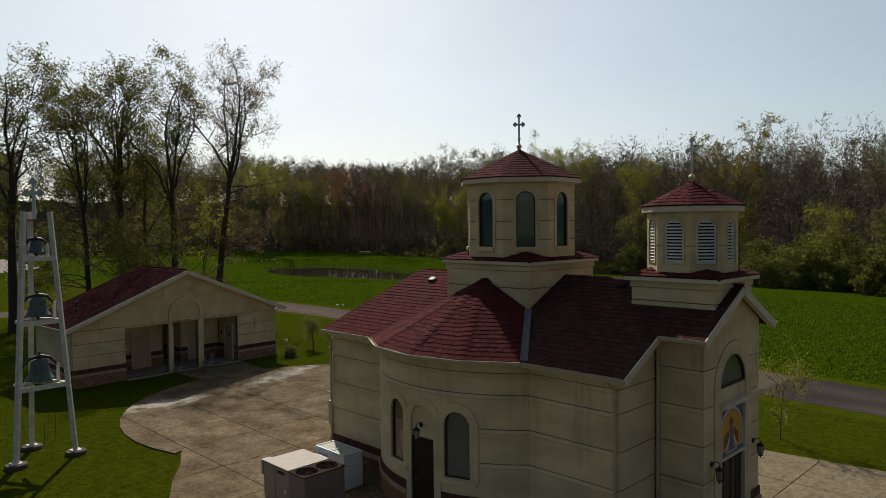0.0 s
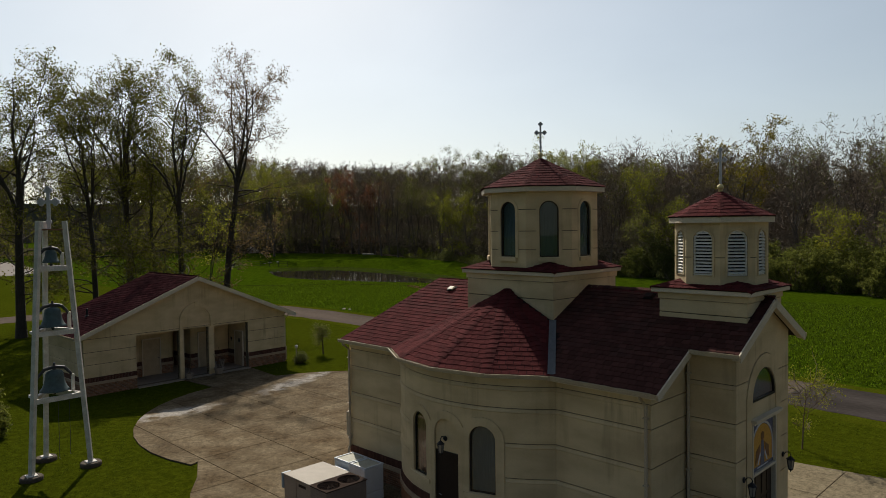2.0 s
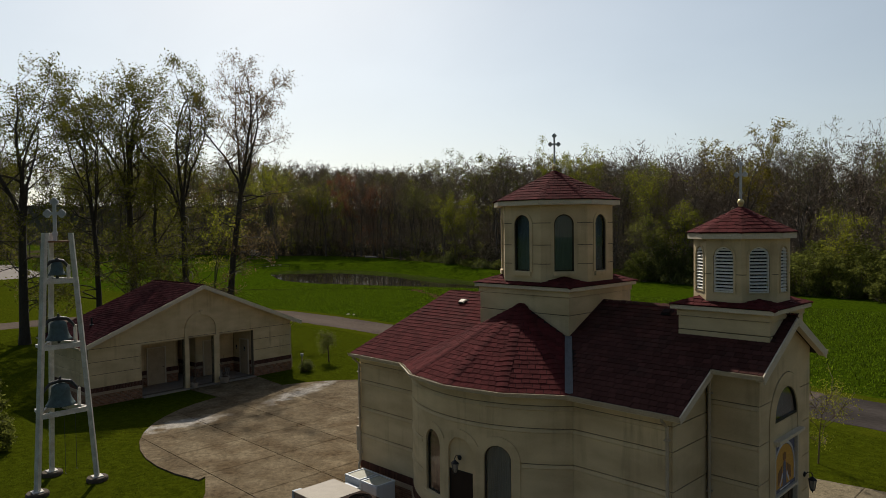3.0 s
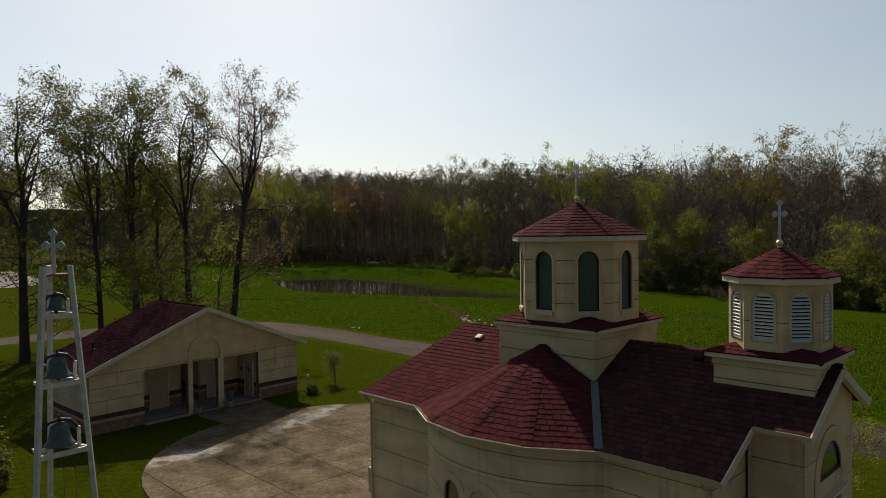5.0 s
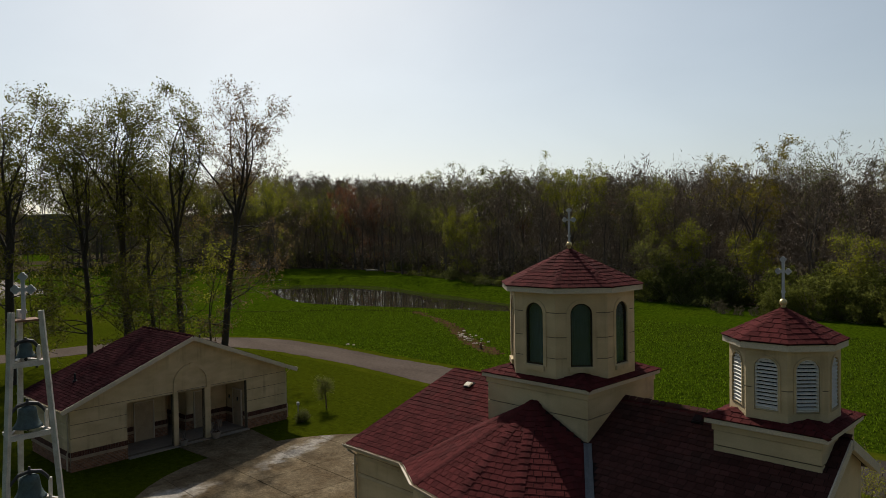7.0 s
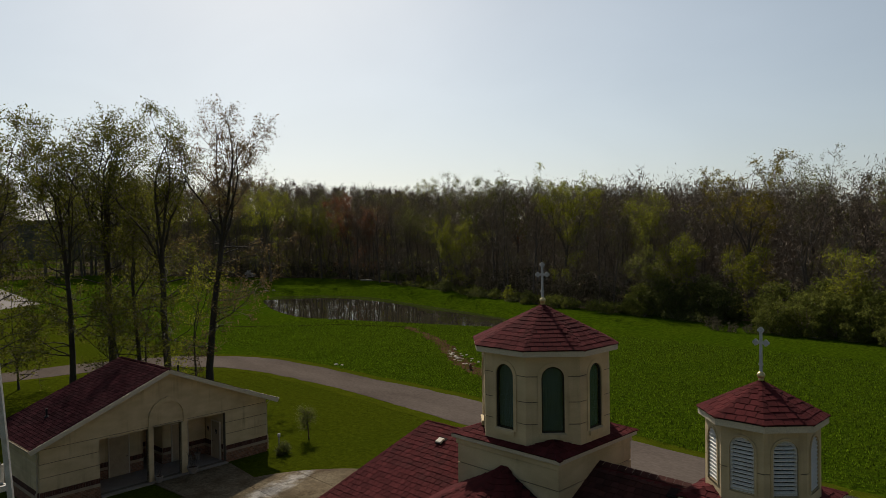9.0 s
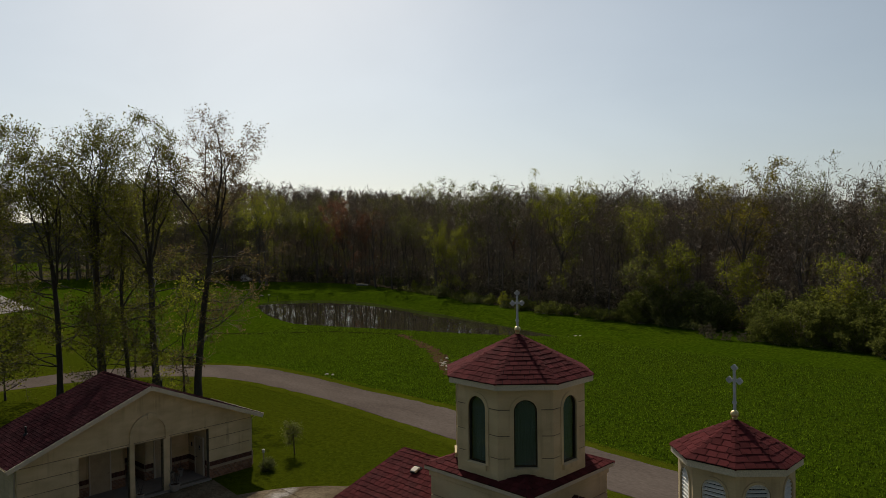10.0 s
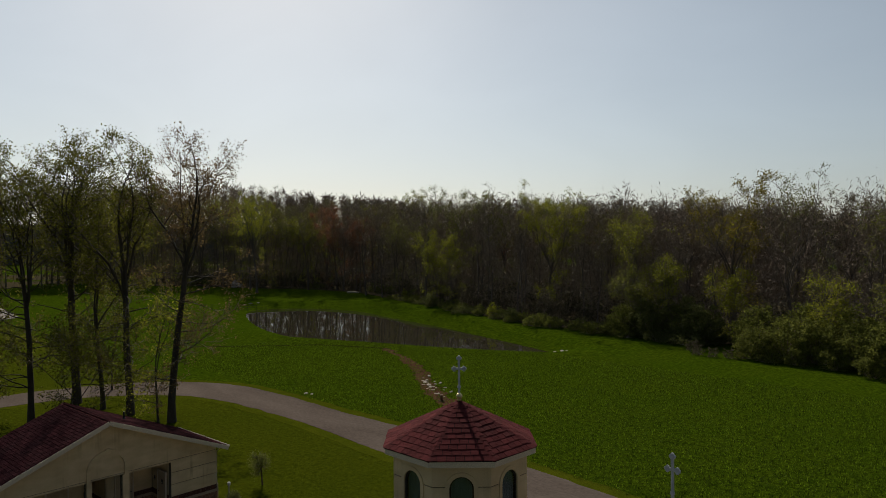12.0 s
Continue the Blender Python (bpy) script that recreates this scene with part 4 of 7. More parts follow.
apse_roof = part("apse_roof", apse_roof, UNDERLAY, chapel, "faceted half-cone shingle roof over the apse")
S1, S2 = roof_z(2.18), 2.18
SHINGLE_JOBS = [
    ([AV[2], AV[3], A_TOP], apse_roof, 90), ([AV[3], AV[4], A_TOP], apse_roof, 90), ([AV[1], AV[2], A_TOP], apse_roof, 90), ([AV[0], AV[1], A_TOP], apse_roof, 30),
    ([(-5.78, -EAVE_V, EAVE_Z), (AV[0][0], -EAVE_V, EAVE_Z), (-0.4, 0, RIDGE_Z), (-4.7, 0, RIDGE_Z)], nave_roof, 150),
    # right of the tower: mossy tabs with its shade in their colour
    ([(AV[4][0], -EAVE_V, EAVE_Z), (6.02, -EAVE_V, EAVE_Z), (6.02, -S2, S1), (B_R[0] + 0.5, -S2, S1)], nave_roof, 90, MOSS_SHADE_A),
    ([(1.5, -S2, S1), (7.2, -S2, S1), (7.2, 0, RIDGE_Z), (1.5, 0, RIDGE_Z)], nave_roof, 60, MOSS_SHADE_A),
    ([(6.02, EAVE_V, EAVE_Z), (-5.78, EAVE_V, EAVE_Z), (-4.7, 0, RIDGE_Z), (6.02, 0, RIDGE_Z)], nave_roof, 0),
    ([(7.2, S2, S1), (6.02, S2, S1), (6.02, 0, RIDGE_Z), (7.2, 0, RIDGE_Z)], nave_roof, 0),
    ([(-5.78, EAVE_V, EAVE_Z), (-5.78, -EAVE_V, EAVE_Z), (-4.7, 0, RIDGE_Z)], hip, 0),
    ([AV[4], B_R, A_TOP], apse_roof, 0), ([B_L, AV[0], A_TOP], apse_roof, 0),
]
apse_n = [face_normal(p, q, A_TOP) for p, q in zip([B_L] + AV, AV + [B_R])]
for k, p in enumerate(AV):
    ridge_caps(p, A_TOP, apse_roof, 0.14, faces=(apse_n[k], apse_n[k + 1]), lift=0.034)
ridge_n = (Vector((0, SLOPE, 1)).normalized(), Vector((0, -SLOPE, 1)).normalized())
ridge_caps((-4.66, 0, RIDGE_Z), (-1.7, 0, RIDGE_Z), nave_roof, 0.14, faces=ridge_n)
ridge_caps((1.7, 0, RIDGE_Z), (4.6, 0, RIDGE_Z), nave_roof, 0.14, faces=ridge_n)
ridge_caps((6.9, 0, RIDGE_Z), (7.22, 0, RIDGE_Z), nave_roof, 0.14, faces=ridge_n)
for sg in (-1, 1):
    ridge_caps((-5.78, sg * EAVE_V, EAVE_Z), (-4.7, 0, RIDGE_Z), hip, 0.1, faces=(Vector((0, sg * SLOPE, 1)).normalized(), Vector((-(RIDGE_Z - EAVE_Z) / 1.08, 0, 1)).normalized()), lift=0.016)
    bm = bmesh.new()
    add_beam(bm, (6.04, sg * (EAVE_V + 0.02), EAVE_Z - 0.09), (6.04, sg * S2, S1 - 0.09), 0.035, 0.17)
    part("rake_board", bm, TRIM, chapel)
    bm = bmesh.new()
    add_beam(bm, (7.22, sg * (S2 + 0.02), S1 - 0.1), (7.22, 0, RIDGE_Z - 0.1), 0.035, 0.2)
    add_beam(bm, (7.12, sg * S2, S1 - 0.14), (7.12, 0, RIDGE_Z - 0.14), 0.16, 0.03)
    part("rake_board", bm, TRIM, chapel)
valley = bmesh.new()
va, vb = Vector(B_R), Vector(AV[4])
nrm = Vector((0.35, -0.35, 1)).normalized()
sidev = (vb - va).normalized().cross(nrm).normalized() * 0.1
vs = [valley.verts.new(p + nrm * l) for p, l in ((va - sidev, 0.07), (va, 0.045), (va + sidev, 0.06), (vb + sidev, 0.06), (vb, 0.045), (vb - sidev, 0.07))]
valley.faces.new((vs[0], vs[1], vs[4], vs[5]))
valley.faces.new((vs[1], vs[2], vs[3], vs[4]))
bmesh.ops.solidify(valley, geom=valley.faces[:], thickness=0.01)
part("valley_flashing", valley, FLASHING, chapel, "grey metal valley flashing")
gutter([(-5.8, -EAVE_V, EAVE_Z), (AV[0][0], -EAVE_V, EAVE_Z)] + [tuple(p) for p in AV[1:4]] + [(AV[4][0], -EAVE_V, EAVE_Z), (6.04, -EAVE_V, EAVE_Z)], chapel)
gutter([(6.04, -S2, S1), (7.24, -S2, S1)], chapel)
gutter([(7.24, S2, S1), (6.04, S2, S1)], chapel)
gutter([(6.04, EAVE_V, EAVE_Z), (-5.8, EAVE_V, EAVE_Z)], chapel)
for x0, x1 in ((-5.7, -2.9), (3.0, 6.0)):
    part("soffit", boxes(((x0, -EAVE_V, EAVE_Z - 0.14), (x1, -WALL_V, EAVE_Z - 0.1))), TRIM, chapel)


def downpipe(x, y, top, out, parent):
    bm = bmesh.new()
    o = Vector(out)
    p = Vector((x, y, 0))
    pts = [p + o * 0.33 + Vector((0, 0, top)), p + o * 0.33 + Vector((0, 0, top - 0.08)), p + o * 0.07 + Vector((0, 0, top - 0.3)), p + o * 0.07 + Vector((0, 0, 0.95)), p + o * 0.13 + Vector((0, 0, 0.85)), p + o * 0.13 + Vector((0, 0, 0.15)), p + o * 0.3 + Vector((0, 0, 0.08))]
    add_tube(bm, pts, 0.04, 8)
    for z in (top - 0.6, 2.4, 1.2):
        add_box(bm, (x - 0.06 + o.x * 0.07, y - 0.06 + o.y * 0.07, z), (x + 0.06 + o.x * 0.07, y + 0.06 + o.y * 0.07, z + 0.03))
    part("downpipe", bm, GUTTER, parent)


downpipe(EAST - 0.1, -WALL_V, EAVE_Z - 0.08, (0, -1, 0), chapel)
downpipe(WEST + 0.06, -WALL_V, EAVE_Z - 0.08, (0, -1, 0), chapel)
downpipe(EAST + 0.1, -PORCH_V, S1 - 0.08, (0, -1, 0), chapel)


# towers: square base on the roof, hipped skirt, octagonal lantern, tent roof, ball and cross
def octagon(a, z, n=8):
    r = a / math.cos(math.pi / 8)
    return [(r * math.cos(math.pi / 8 + k * math.pi / 4), r * math.sin(math.pi / 8 + k * math.pi / 4), z) for k in range(8)]


def cross_shape(bm, z0, h, arm, t, w):
    """A cross with trefoil ends, its broad side facing along the nave axis diagonal."""
    def bar(x0, x1, a, b):
        add_box(bm, (x0, -t / 2, a), (x1, t / 2, b))
    bar(-w / 2, w / 2, z0, z0 + h)
    zc = z0 + h * 0.70
    bar(-arm, -w / 2, zc - w / 2, zc + w / 2)
    bar(w / 2, arm, zc - w / 2, zc + w / 2)
    for x, z in ((-arm, zc), (arm, zc), (0, z0 + h)):
        for dx, dz in ((0, 0.9), (0, -0.9), (0.9, 0), (-0.9, 0)):
            lx, lz = x + dx * w * 0.7, z + dz * w * 0.7
            bmesh.ops.create_cone(bm, cap_ends=True, segments=10, radius1=w * 0.72, radius2=w * 0.72, depth=t * 0.96, matrix=pose(lx, 0, lz, 90, 0, 0))
    bmesh.ops.create_cone(bm, cap_ends=True, segments=10, radius1=w * 0.9, radius2=w * 0.9, depth=t * 0.9, matrix=pose(0, 0, z0 + h * 0.18, 90, 0, 0))
    return bm


def tower(cx, cy, base_half, base_top, skirt_half, apo, body_top, eave_apo, eave_z, apex_z, win, louver, grooves, cross_h, cross_w, turn):
    mid = base_top - 0.3 - base_half * 0.3
    t = part("tower", boxes(((cx - base_half, cy - base_half, 5.2), (cx + base_half, cy + base_half, mid - 0.012)),), STUCCO, chapel, "square stucco base with an octagonal lantern tower")
    part("course", boxes(((cx - base_half, cy - base_half, mid + 0.012), (cx + base_half, cy + base_half, base_top - 0.3)), bevel=0.008), STUCCO, t)
    part("upper_band", boxes(((cx - base_half - 0.03, cy - base_half - 0.03, base_top - 0.285), (cx + base_half + 0.03, cy + base_half + 0.03, base_top - 0.12)),), STUCCO, t)
    part("joint_core", boxes(((cx - base_half + 0.03, cy - base_half + 0.03, mid - 0.03), (cx + base_half - 0.03, cy + base_half - 0.03, base_top - 0.02)),), STUCCO_GROOVE, t)
    part("fascia", boxes(((cx - skirt_half, cy - skirt_half, base_top - 0.12), (cx + skirt_half, cy + skirt_half, base_top)), bevel=0.012), TRIM, t)
    zt = base_top + 0.22 * (skirt_half / 1.8)
    inner = apo - 0.1
    roof = bmesh.new()
    c = [(cx + sx * skirt_half * 1.01, cy + sy * skirt_half * 1.01, base_top + 0.012) for sx, sy in ((-1, -1), (1, -1), (1, 1), (-1, 1))]
    # the skirt runs up from the square edge to a small square hidden in the lantern
    r2 = 0.62 * apo
    i = [(cx + sx * r2, cy + sy * r2, zt + (skirt_half - r2) * 0.12) for sx, sy in ((-1, -1), (1, -1), (1, 1), (-1, 1))]
    for k in range(4):
        j = (k + 1) % 4
        slab(roof, [c[k], c[j], i[j], i[k]], 0.02)
    sk = part("skirt_roof", roof, UNDERLAY, chapel, "low shingled skirt roof round a tower")
    for k in range(4):
        j = (k + 1) % 4
        SHINGLE_JOBS.append(([c[k], c[j], i[j], i[k]], sk, 0))
        ridge_caps(c[k], i[k], sk, 0.08, 0.15)
    body = bmesh.new()
    pts = [(cx + x, cy + y, z) for x, y, z in octagon(apo - 0.3, base_top)]
    slab(body, [(x, y, body_top) for x, y, z in pts], body_top - base_top)
    part("lantern_core", body, DARK, t)
    half_face = apo * math.tan(math.pi / 8)
    wh, z0, spring, surround = win
    for k in range(8):
        ang = k * math.pi / 4
        out = Vector((math.cos(ang), math.sin(ang), 0))
        along = Vector((-math.sin(ang), math.cos(ang), 0))
        place = flat_place(Vector((cx, cy, 0)) + out * apo - along * half_face, along, out)
        hole = arch_loop(half_face, wh, z0, spring)
        wl = part("lantern_wall", sheet([rect_loop(0, 2 * half_face, base_top + 0.02, body_top), hole], 0.12, place, front=0.02), STUCCO_GROOVE, chapel)
        islands(sheet([rect_loop(0.0, 2 * half_face, base_top + 0.03, body_top - 0.01), arch_loop(half_face, wh + surround, z0, spring)], 0.022, place, grooves=grooves), "panel", STUCCO, wl)
        arched_window(place, half_face, wh, z0, spring, chapel, surround, "white slatted louvre in a round-headed opening" if louver else "tall round-headed window with dark glass", louver=louver, sill=not louver, lift=0.02)
    ev = bmesh.new()
    slab(ev, [(cx + x, cy + y, eave_z - 0.02) for x, y, z in octagon(eave_apo, 0)], 0.14)
    part("eave_fascia", ev, TRIM, t)
    e = [(cx + x, cy + y, eave_z) for x, y, z in octagon(eave_apo + 0.02, 0)]
    apex = (cx, cy, apex_z)
    tent = bmesh.new()
    for k in range(8):
        slab(tent, [e[k], e[(k + 1) % 8], apex], 0.02)
    bmesh.ops.remove_doubles(tent, verts=tent.verts[:], dist=0.001)
    tent = part("tent_roof", tent, UNDERLAY, chapel, "dark red shingled eight-sided roof")
    for k in range(8):
        SHINGLE_JOBS.append(([e[k], e[(k + 1) % 8], apex], tent, 20 if not louver else 12))
        ridge_caps(e[k], apex, tent, 0.075, 0.17, faces=(face_normal(e[k - 1], e[k], apex), face_normal(e[k], e[(k + 1) % 8], apex)))
    ball = bmesh.new()
    r = 0.085
    lathe(ball, [(0.05, -0.12), (0.055, -0.08)] + [(max(0.01, r * math.sin(a)), -r * math.cos(a)) for a in [math.pi * k / 10 for k in range(2, 10)]] + [(0.02, r)], 16, (cx, cy, apex_z + 0.11))
    part("ball", ball, BRASS, t, "pale gilt ball")
    cr = bmesh.new()
    cross_shape(cr, 0, cross_h, cross_w, 0.035, 0.055)
    ob = part("cross", cr, CROSS, t, "grey metal cross with trefoil ends")
    ob.matrix_basis = pose(cx, cy, apex_z + 0.19, 0, 0, turn)
    return t


tower(0, 0, 1.69, 7.12, 1.82, 1.66, 9.55, 1.87, 9.66, 10.64, (0.29, 7.54, 8.93, 0.1), False, (7.76, 8.32, 8.97), 0.9, 0.125, 45)
tower(5.8, 0.08, 1.14, 6.82, 1.3, 1.06, 8.55, 1.2, 8.66, 9.32, (0.255, 7.17, 8.05, 0.05), True, (7.62,), 0.9, 0.115, -8)


def lantern(m, label):
    """A wall lantern: back plate, curved arm, glazed body, finials."""
    o = thing("wall_lantern", m, label, "lamp", "wall lanterns")
    bm = bmesh.new()
    lathe(bm, [(0.07, 0), (0.07, 0.02), (0.04, 0.035)], 14)
    bmesh.ops.transform(bm, matrix=pose(0, 0, 0.1, 0, 90, 0), verts=bm.verts)
    part("back_plate", bm, DARK, o)
    bm = bmesh.new()
    add_tube(bm, [(0.02, 0, 0.08), (0.08, 0, 0.17), (0.16, 0, 0.19), (0.21, 0, 0.13), (0.2, 0, 0.08)], 0.013, 6)
    part("arm", bm, DARK, o)
    body = bmesh.new()
    lathe(body, [(0.015, 0.09), (0.05, 0.06), (0.12, 0.0), (0.1, -0.01)], 6, (0.2, 0, 0))
    part("cap", body, DARK, o)
    g = bmesh.new()
    lathe(g, [(0.088, -0.01), (0.055, -0.24)], 6, (0.2, 0, 0))
    part("glass", g, LAMP_GLASS, o)
    c = bmesh.new()
    for k in range(6):
        a = k * math.pi / 3
        add_tube(c, [(0.2 + 0.095 * math.cos(a), 0.095 * math.sin(a), 0), (0.2 + 0.06 * math.cos(a), 0.06 * math.sin(a), -0.25)], 0.008, 4)
    lathe(c, [(0.065, -0.24), (0.06, -0.27), (0.02, -0.3), (0.01, -0.34)], 6, (0.2, 0, 0))
    part("cage", c, DARK, o)
    return o


CH = Vector((-13.6, 17.65, 0))
lp = bow(sc, 2.62, -0.03) + CH
la = lantern(pose(lp.x, lp.y, 2.58, 0, 0, -90 + 3.4), "black iron wall lantern with glass beside the door")
copy_thing(la, Matrix.Translation(FP(FC - 1.3, 2.2, -0.01) + CH))
copy_thing(la, Matrix.Translation(FP(FC + 1.3, 2.2, -0.01) + CH))

# roof vents
def roof_vent(x, v, label, material):
    z = roof_z(v)
    o = thing("roof_vent", Matrix.Translation(CH + Vector((x, v, z))) @ pose(0, 0, 0, math.degrees(math.atan(SLOPE)), 0, 0), label, "vent", "roof vents")
    part("hood", boxes(((-0.12, -0.12, 0.04), (0.12, 0.1, 0.1)), bevel=0.02), material, o)
    part("opening", boxes(((-0.1, -0.128, 0.035), (0.1, -0.115, 0.085))), DARK, o)
    part("flange", boxes(((-0.15, -0.13, 0.005), (0.15, 0.18, 0.03))), UNDERLAY, o)
    return o


roof_vent(-3.45, -0.62, "small pale metal roof vent among the shingles", TRIM)
roof_vent(3.95, -0.28, "small dark roof vent near the ridge", UNDERLAY)

# electric meter cabinet on the west corner
mb = thing("meter_box", Matrix.Translation(CH + Vector((WEST - 0.0, -WALL_V + 0.2, 1.2))), "beige electric meter box on the wall corner", "meter box")
part("cabinet", boxes(((-0.27, -0.18, 0.0), (0.0, 0.25, 0.85)), bevel=0.01), GUTTER, mb)
part("meter", boxes(((-0.42, -0.08, 0.5), (-0.268, 0.1, 0.66)), bevel=0.02), FLASHING, mb)
part("conduit", add_tube(bmesh.new(), [(-0.06, 0, -1.15), (-0.06, 0, 0.06)], 0.025, 8), GUTTER, mb)

# ---- air conditioning ----
unit = thing("air_conditioner", pose(-16.8, 11.33, 0), "tan packaged air-conditioning unit with two fans on top", "air conditioner")
part("skid", boxes(((-1.05, -0.68, 0.03), (1.05, 0.68, 0.13))), FOOTING, unit)
part("body", boxes(((-1.08, -0.7, 0.13), (-0.45, 0.7, 1.16)), bevel=0.01), UNIT_TAN, unit)
part("access_panel", boxes(((-0.442, -0.69, 0.16), (0.28, 0.69, 1.15)), bevel=0.008), UNIT_TAN, unit)
part("label_bar", boxes(((-0.3, -0.705, 1.0), (0.05, -0.69, 1.07))), UNIT_DARK, unit)
part("label_plate", boxes(((0.02, -0.703, 0.45), (0.12, -0.69, 0.58))), UNIT_WHITE, unit)
bm = bmesh.new()
vs = [bm.verts.new(p) for p in ((0.29, -0.69, 0.16), (1.08, -0.69, 0.16), (1.08, -0.69, 1.16), (0.29, -0.69, 1.16), (0.29, 0.69, 0.16), (1.08, 0.69, 0.16), (1.08, 0.69, 1.16), (0.29, 0.69, 1.16))]
for q in ((0, 1, 2, 3), (5, 4, 7, 6), (1, 5, 6, 2), (0, 3, 7, 4), (0, 4, 5, 1)):
    bm.faces.new([vs[k] for k in q])
part("condenser_grille", bm, UNIT_BROWN, unit, "brown condenser coil grille")
ribs = bmesh.new()
for k in range(14):
    z = 0.2 + k * 0.07
    add_box(ribs, (0.3, -0.7, z), (1.09, -0.692, z + 0.012))
    add_box(ribs, (1.082, -0.69, z), (1.09, 0.69, z + 0.012))
part("grille", ribs, UNIT_BROWN, unit)
part("top_plate", boxes(((-1.1, -0.72, 1.165), (0.28, 0.72, 1.2)), bevel=0.01), UNIT_TOP, unit, "sunlit tan top plate")


def disc_hole_plate(x0, x1, y0, y1, z, centres, r, n=24):
    bm = bmesh.new()
    for loop in [[(x0, y0), (x1, y0), (x1, y1), (x0, y1)]] + [[(cx + r * math.cos(2 * math.pi * k / n), cy + r * math.sin(2 * math.pi * k / n)) for k in range(n)] for cx, cy in centres]:
        vs = [bm.verts.new((x, y, z)) for x, y in loop]
        for a, b in zip(vs, vs[1:] + vs[:1]):
            bm.edges.new((a, b))
    bmesh.ops.triangle_fill(bm, edges=bm.edges[:])
    up = bmesh.ops.extrude_face_region(bm, geom=bm.faces[:])
    for g in up["geom"]:
        if isinstance(g, bmesh.types.BMVert):
            g.co.z += 0.03
    return bm


def fan(cx, cy, z, r, parent, metal=UNIT_DARK):
    f = bmesh.new()
    lathe(f, [(0.06, -0.04), (0.06, 0.02), (0.03, 0.03)], 12, (cx, cy, z))
    for k in range(4):
        m = Matrix.Translation((cx, cy, z)) @ pose(0, 0, 0, 25, 0, k * 90 + 20)
        m = Matrix.Translation((cx, cy, z)) @ Matrix.Rotation(radians(k * 90 + 20), 4, "Z") @ Matrix.Rotation(radians(25), 4, "X")
        add_box(f, (0.05, -0.07, -0.006), (r * 0.92, 0.09, 0.006), m)
    part("fan", f, metal, parent)
    g = bmesh.new()
    for q in range(1, 6):
        rr = r * q / 5.2
        pts = [(cx + rr * math.cos(2 * math.pi * k / 20), cy + rr * math.sin(2 * math.pi * k / 20), z + 0.09) for k in range(21)]
        add_tube(g, pts, 0.005, 4)
    for k in range(4):
        a = k * math.pi / 4
        add_tube(g, [(cx - r * math.cos(a), cy - r * math.sin(a), z + 0.095), (cx + r * math.cos(a), cy + r * math.sin(a), z + 0.095)], 0.005, 4)
    part("fan_guard", g, metal, parent)


part("fan_deck", disc_hole_plate(0.285, 1.1, -0.72, 0.72, 1.165, ((0.69, -0.35), (0.69, 0.35)), 0.33), UNIT_DARK, unit)
part("fan_well", boxes(((0.3, -0.68, 0.7), (1.07, 0.68, 0.72))), UNIT_DARK, unit)
fan(0.69, -0.35, 1.1, 0.325, unit)
fan(0.69, 0.35, 1.1, 0.325, unit)
sw = part("disconnect_box", boxes(((-1.2, -0.72, 0.75), (-1.1, -0.42, 1.2)), bevel=0.01), GREYBOX, unit, "grey electrical disconnect box")
part("switch_lever", boxes(((-1.22, -0.6, 0.95), (-1.2, -0.56, 1.05))), DARK, sw)
part("cable", add_tube(bmesh.new(), [(-1.15, -0.6, 0.76), (-1.17, -0.58, 0.5), (-1.1, -0.52, 0.3), (-1.12, -0.5, 0.12)], 0.018, 6), DARK, unit)


def condenser(m, w, h, label, material):
    o = thing("condenser", m, label, "air conditioner", "air conditioners")
    part("body", boxes(((-w, -w, 0.34), (w, w, h)), bevel=0.02), material, o)
    part("base", boxes(((-w, -w, 0.03), (w, w, 0.33)), bevel=0.015), material, o)
    part("top", boxes(((-w - 0.012, -w - 0.012, h + 0.002), (w + 0.012, w + 0.012, h + 0.02)), bevel=0.006), material, o)
    rim = boxes(((-w, -w, h + 0.021), (w, -w + 0.05, h + 0.045)), ((-w, w - 0.05, h + 0.021), (w, w, h + 0.045)), ((-w, -w + 0.051, h + 0.021), (-w + 0.05, w - 0.051, h + 0.045)), ((w - 0.05, -w + 0.051, h + 0.021), (w, w - 0.051, h + 0.045)))
    part("top_rim", rim, material, o)
    part("top_inlay", boxes(((-w + 0.055, -w + 0.055, h + 0.021), (w - 0.055, w - 0.055, h + 0.026))), UNIT_INLAY, o)
    return o


condenser(pose(-16.9, 12.98, 0), 0.37, 1.1, "white square condenser unit with a rimmed top", UNIT_WHITE)
condenser(pose(-18.0, 13.2, 0), 0.38, 0.98, "white square condenser unit close to the wall", UNIT_WHITE)
sb = thing("supply_box", pose(-17.85, 12.5, 0), "low white sheet metal service box", "box")
part("case", boxes(((-0.3, -0.22, 0.03), (0.3, 0.22, 0.8)), bevel=0.012), UNIT_WHITE, sb)
part("lid", boxes(((-0.32, -0.24, 0.802), (0.32, 0.24, 0.835)), bevel=0.008), UNIT_WHITE, sb)
jb = thing("junction_box", pose(-16.2, 13.85, 0.45), "small grey junction box on the wall", "box")
part("case", boxes(((-0.07, 0.0, 0.0), (0.07, 0.12, 0.14)), bevel=0.008), GREYBOX, jb)

# ---- bell tower: three leaning posts with three bells ----
belltower = thing("bell_tower", pose(-27.25, 7.1, 0), "white painted three-legged steel bell frame with a cross", "bell tower")
FEET = [Vector((0.67, -0.97, 0.1)), Vector((0.58, 0.96, 0.1)), Vector((-1.25, 0.0, 0.1))]
TOPS = [Vector((f.x * 0.44, f.y * 0.44, 8.75)) for f in FEET]


def on_leg(k, z):
    t = (z - 0.1) / 8.65
    return FEET[k] + (TOPS[k] - FEET[k]) * t


